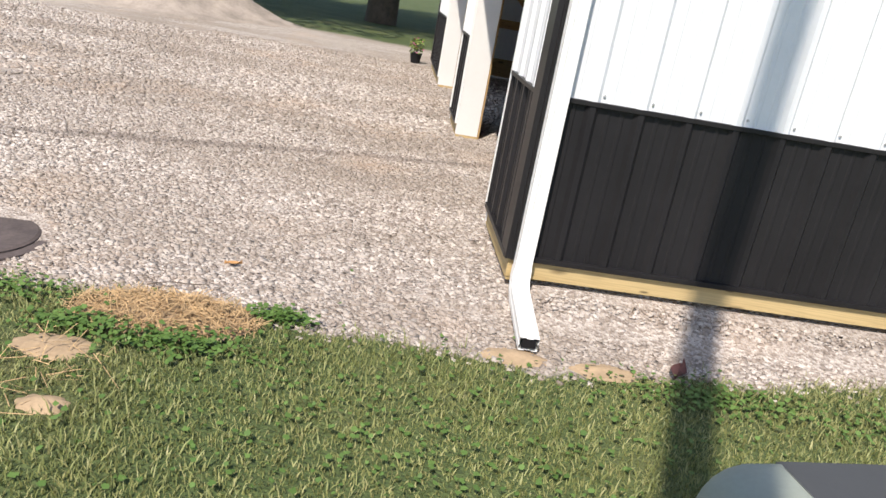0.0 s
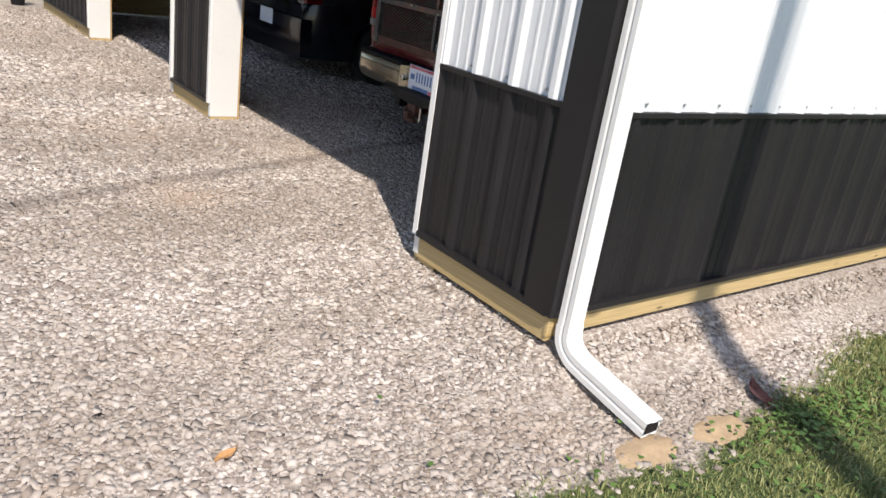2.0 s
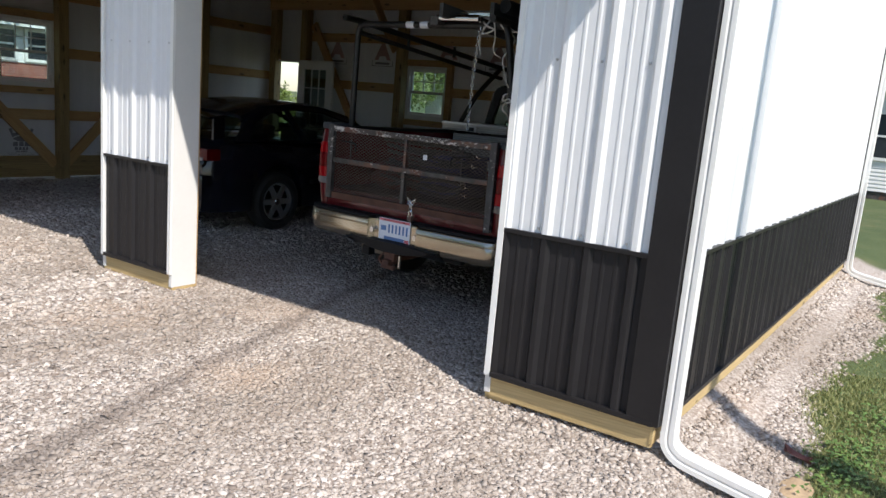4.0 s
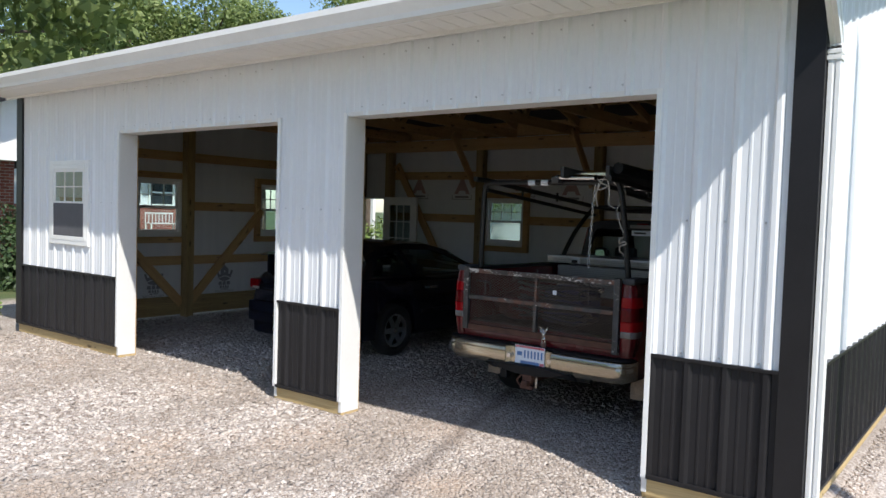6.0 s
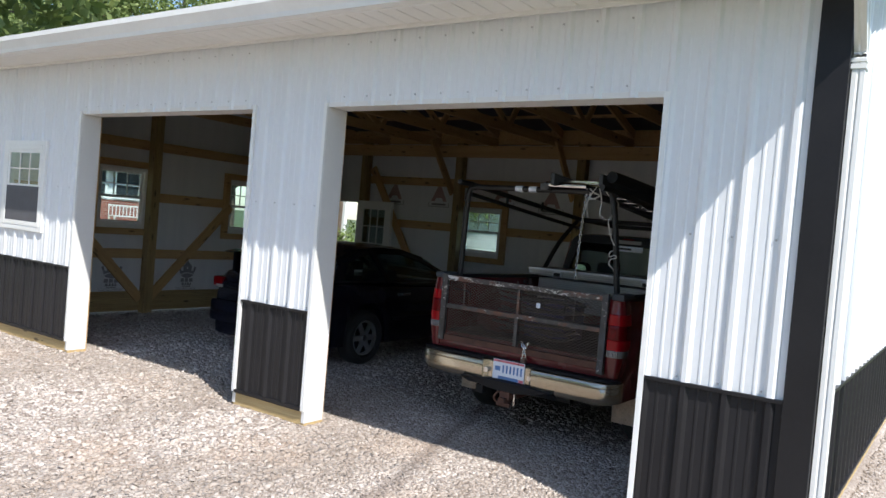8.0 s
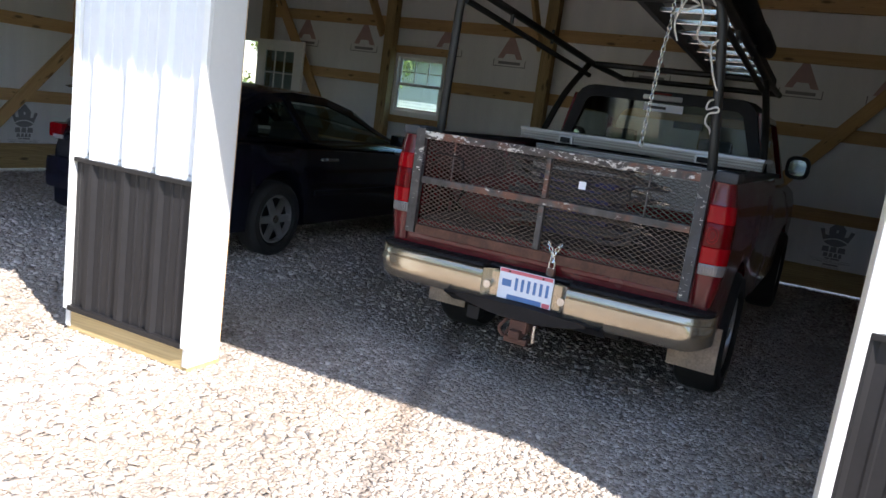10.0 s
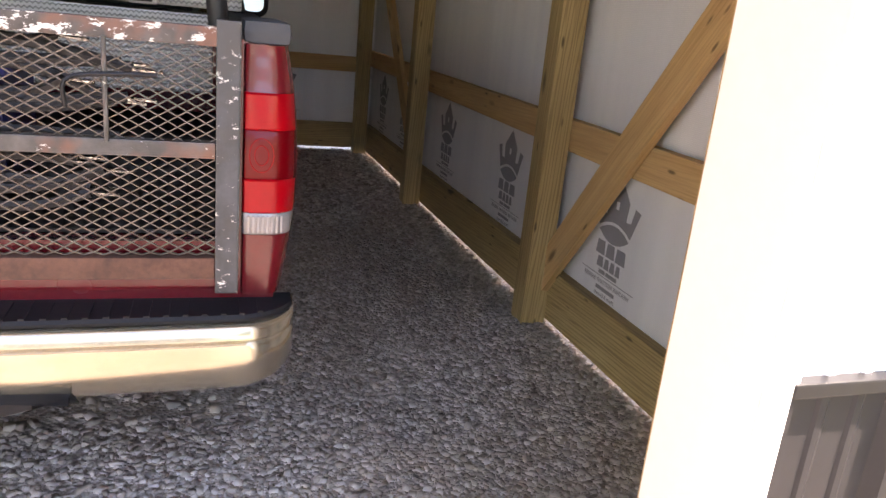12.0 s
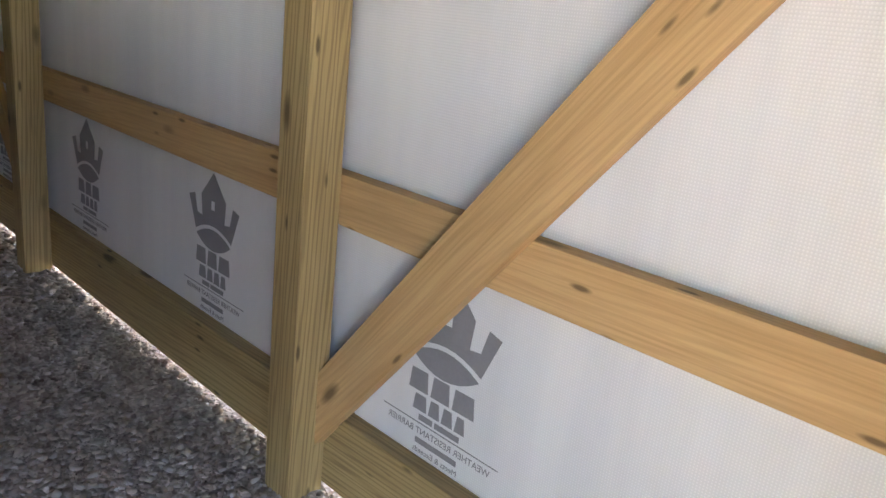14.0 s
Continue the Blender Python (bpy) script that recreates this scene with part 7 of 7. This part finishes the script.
bm = bmesh.new()
prism(bm, [(1.5, GYH, 3.05), (4.3, GYH, 3.05), (4.3, GYH, rake(4.3, -0.03)), (1.5, GYH, rake(1.5, -0.03))], (0, 0.15, 0))
part("gable_wall", bm, SIDING, hl)
for k in range(7):
    x = 1.6 + 0.4 * k
    part("batten", boxed(x, x + 0.03, GYH - 0.02, GYH - 0.001, 3.06, rake(x, -0.04)), SIDING, hl)
part("porch_beam", boxed(1.5, 4.3, GYH - 0.06, GYH + 0.16, 2.80, 3.04, 0.01), GUTTER, hl)
for nm, y0, dy, z0, z1, mt, lb in (("roof", -0.55, 9.0, 0.04, 0.16, SHINGLE, ""), ("rake_board", -0.58, 0.028, 0.0, 0.18, CHARTRIM, "dark rake board"), ("rake_soffit", -0.54, 0.53, -0.02, 0.0, SOFFIT, "")):
    bm = bmesh.new()
    prism(bm, [(1.4, GYH + y0, rake(1.4, z0)), (4.4, GYH + y0, rake(4.4, z0)), (4.4, GYH + y0, rake(4.4, z1)), (1.4, GYH + y0, rake(1.4, z1))], (0, dy, 0))
    part(nm, bm, mt, hl, lb)
part("porch_ceiling", boxed(1.5, 4.3, GYH + 0.17, GYH + 3.0, 2.98, 3.03), SOFFIT, hl)
part("brick_wall", boxed(1.5, 4.3, GYH + 2.9, GYH + 3.2, 0.1, 2.97), BRICK, hl, "red brick wall")
house_window(hl, lambda u, d, z: (u, GYH + 2.9 - d, z), 2.2, 1.2, 1.0, 1.3)
for x in (1.6, 4.2):
    part("porch_post", boxed(x - 0.08, x + 0.08, GYH - 0.04, GYH + 0.12, 0.1, 2.798, 0.01), GUTTER, hl)

# brick house seen through the far windows
hb = thing("brick_house", "red brick house with white windows", "house")
part("wall", boxed(8.0, 15.5, 27.0, 33.0, 0.1, 1.88), BRICK, hb, "red brick lower wall")
bm = bmesh.new()
siding_wall(bm, lambda u, d, z: (u, 27.0 - d, z), 8.0, 15.5, 1.885, 3.1, 0.12)
part("siding", bm, SIDING, hb, "white lap siding above the brick")
part("upper_core", boxed(8.0, 15.5, 27.06, 33.0, 1.885, 3.1), SIDING, hb)
bm = bmesh.new()
prism(bm, [(7.5, 26.5, 3.0), (7.5, 30.0, 5.2), (7.5, 33.5, 3.0), (7.5, 33.5, 3.15), (7.5, 30.0, 5.35), (7.5, 26.5, 3.15)], (8.5, 0, 0))
part("roof", bm, SHINGLE, hb)
part("fascia", boxed(7.5, 16.0, 26.46, 26.495, 2.95, 3.17), GUTTER, hb)
for x in (8.5, 9.75, 11.0, 12.25, 13.5):
    house_window(hb, lambda u, d, z: (u, 27.0 - d, z), x, 2.02, 0.85, 0.82)
part("porch_slab", boxed(8.3, 15.2, 25.4, 26.99, 0.1, 0.98, 0.02), SOIL, hb, "pale concrete porch slab")
bench = thing("garden_bench", "white metal garden bench on the porch", "bench", pose(11.0, 26.2, 0.982))
part("bench_seat", boxed(-0.55, 0.55, -0.2, 0.2, 0.36, 0.39, 0.008), GUTTER, bench)
part("bench_rail", boxed(-0.55, 0.55, 0.2, 0.23, 0.70, 0.74, 0.008), GUTTER, bench)
for k in range(9):
    part("bench_spindle", boxed(-0.53 + 0.13 * k, -0.51 + 0.13 * k, 0.205, 0.225, 0.391, 0.699), GUTTER, bench)
for x in (-0.53, 0.53):
    for y in (-0.17, 0.17):
        part("bench_leg", boxed(x - 0.02, x + 0.02, y - 0.02, y + 0.02, 0.0, 0.359, 0.004), GUTTER, bench)

# white house with porch rails, beyond the back door
hw = thing("white_house", "white lap-sided house beside the lawn", "house")
bm = bmesh.new()
siding_wall(bm, lambda u, d, z: (22.0 - d, u, z), 1.0, 20.5, 0.35, 3.3)
part("siding", bm, SIDING, hw, "white lap siding")
part("core", boxed(22.06, 28.0, 1.0, 20.5, 0.0, 3.3), SIDING, hw)
part("foundation", boxed(22.02, 22.055, 1.0, 20.5, 0.0, 0.34), STEELOLD, hw)
bm = bmesh.new()
prism(bm, [(21.5, 0.6, 3.2), (25.0, 0.6, 5.0), (28.5, 0.6, 3.2), (28.5, 0.6, 3.35), (25.0, 0.6, 5.15), (21.5, 0.6, 3.35)], (0, 20.3, 0))
part("roof", bm, SHINGLE, hw)
for y in (4.0, 8.5, 13.0):
    house_window(hw, lambda u, d, z: (22.0 - d, u, z), y, 1.3, 0.9, 1.2)
rail = thing("porch_railing", "white wooden porch railing", "railing")
for z in (0.35, 1.15):
    part("rail", boxed(15.0, 15.06, 20.0, 25.0, z, z + 0.07, 0.005), GUTTER, rail)
for k in range(32):
    part("baluster", boxed(15.01, 15.05, 20.05 + 0.155 * k, 20.09 + 0.155 * k, 0.421, 1.149), GUTTER, rail)
for y in (20.0, 22.4, 24.9):
    part("post", boxed(14.97, 15.09, y, y + 0.12, 0.1, 3.0, 0.008), GUTTER, rail)

# house and trees behind the yard, mirrored in the truck's window
hy = thing("cream_house", "cream lap-sided house across the yard", "house")
bm = bmesh.new()
siding_wall(bm, lambda u, d, z: (-24.0 + d, u, z), 1.0, 13.0, 0.3, 3.2, 0.14)
part("siding", bm, SOFFIT, hy, "cream lap siding")
part("core", boxed(-31.0, -24.06, 1.0, 13.0, 0.0, 3.2), SOFFIT, hy)
bm = bmesh.new()
prism(bm, [(-23.5, 0.5, 3.1), (-27.5, 0.5, 5.2), (-31.5, 0.5, 3.1), (-31.5, 0.5, 3.25), (-27.5, 0.5, 5.35), (-23.5, 0.5, 3.25)], (0, 13.0, 0))
part("roof", bm, SHINGLE, hy)
for y in (3.0, 6.5, 10.0):
    house_window(hy, lambda u, d, z: (-24.0 + d, u, z), y, 1.2, 0.9, 1.2)
tree("yard_tree", "broad shade tree with thick trunk on the lawn", YARD, -27.0, 19.0, 40, 1.0, "yard trees")
tree("yard_tree", "broad shade tree with thick trunk on the lawn", YARD, -30.0, -7.0, 310, 1.0, "yard trees")
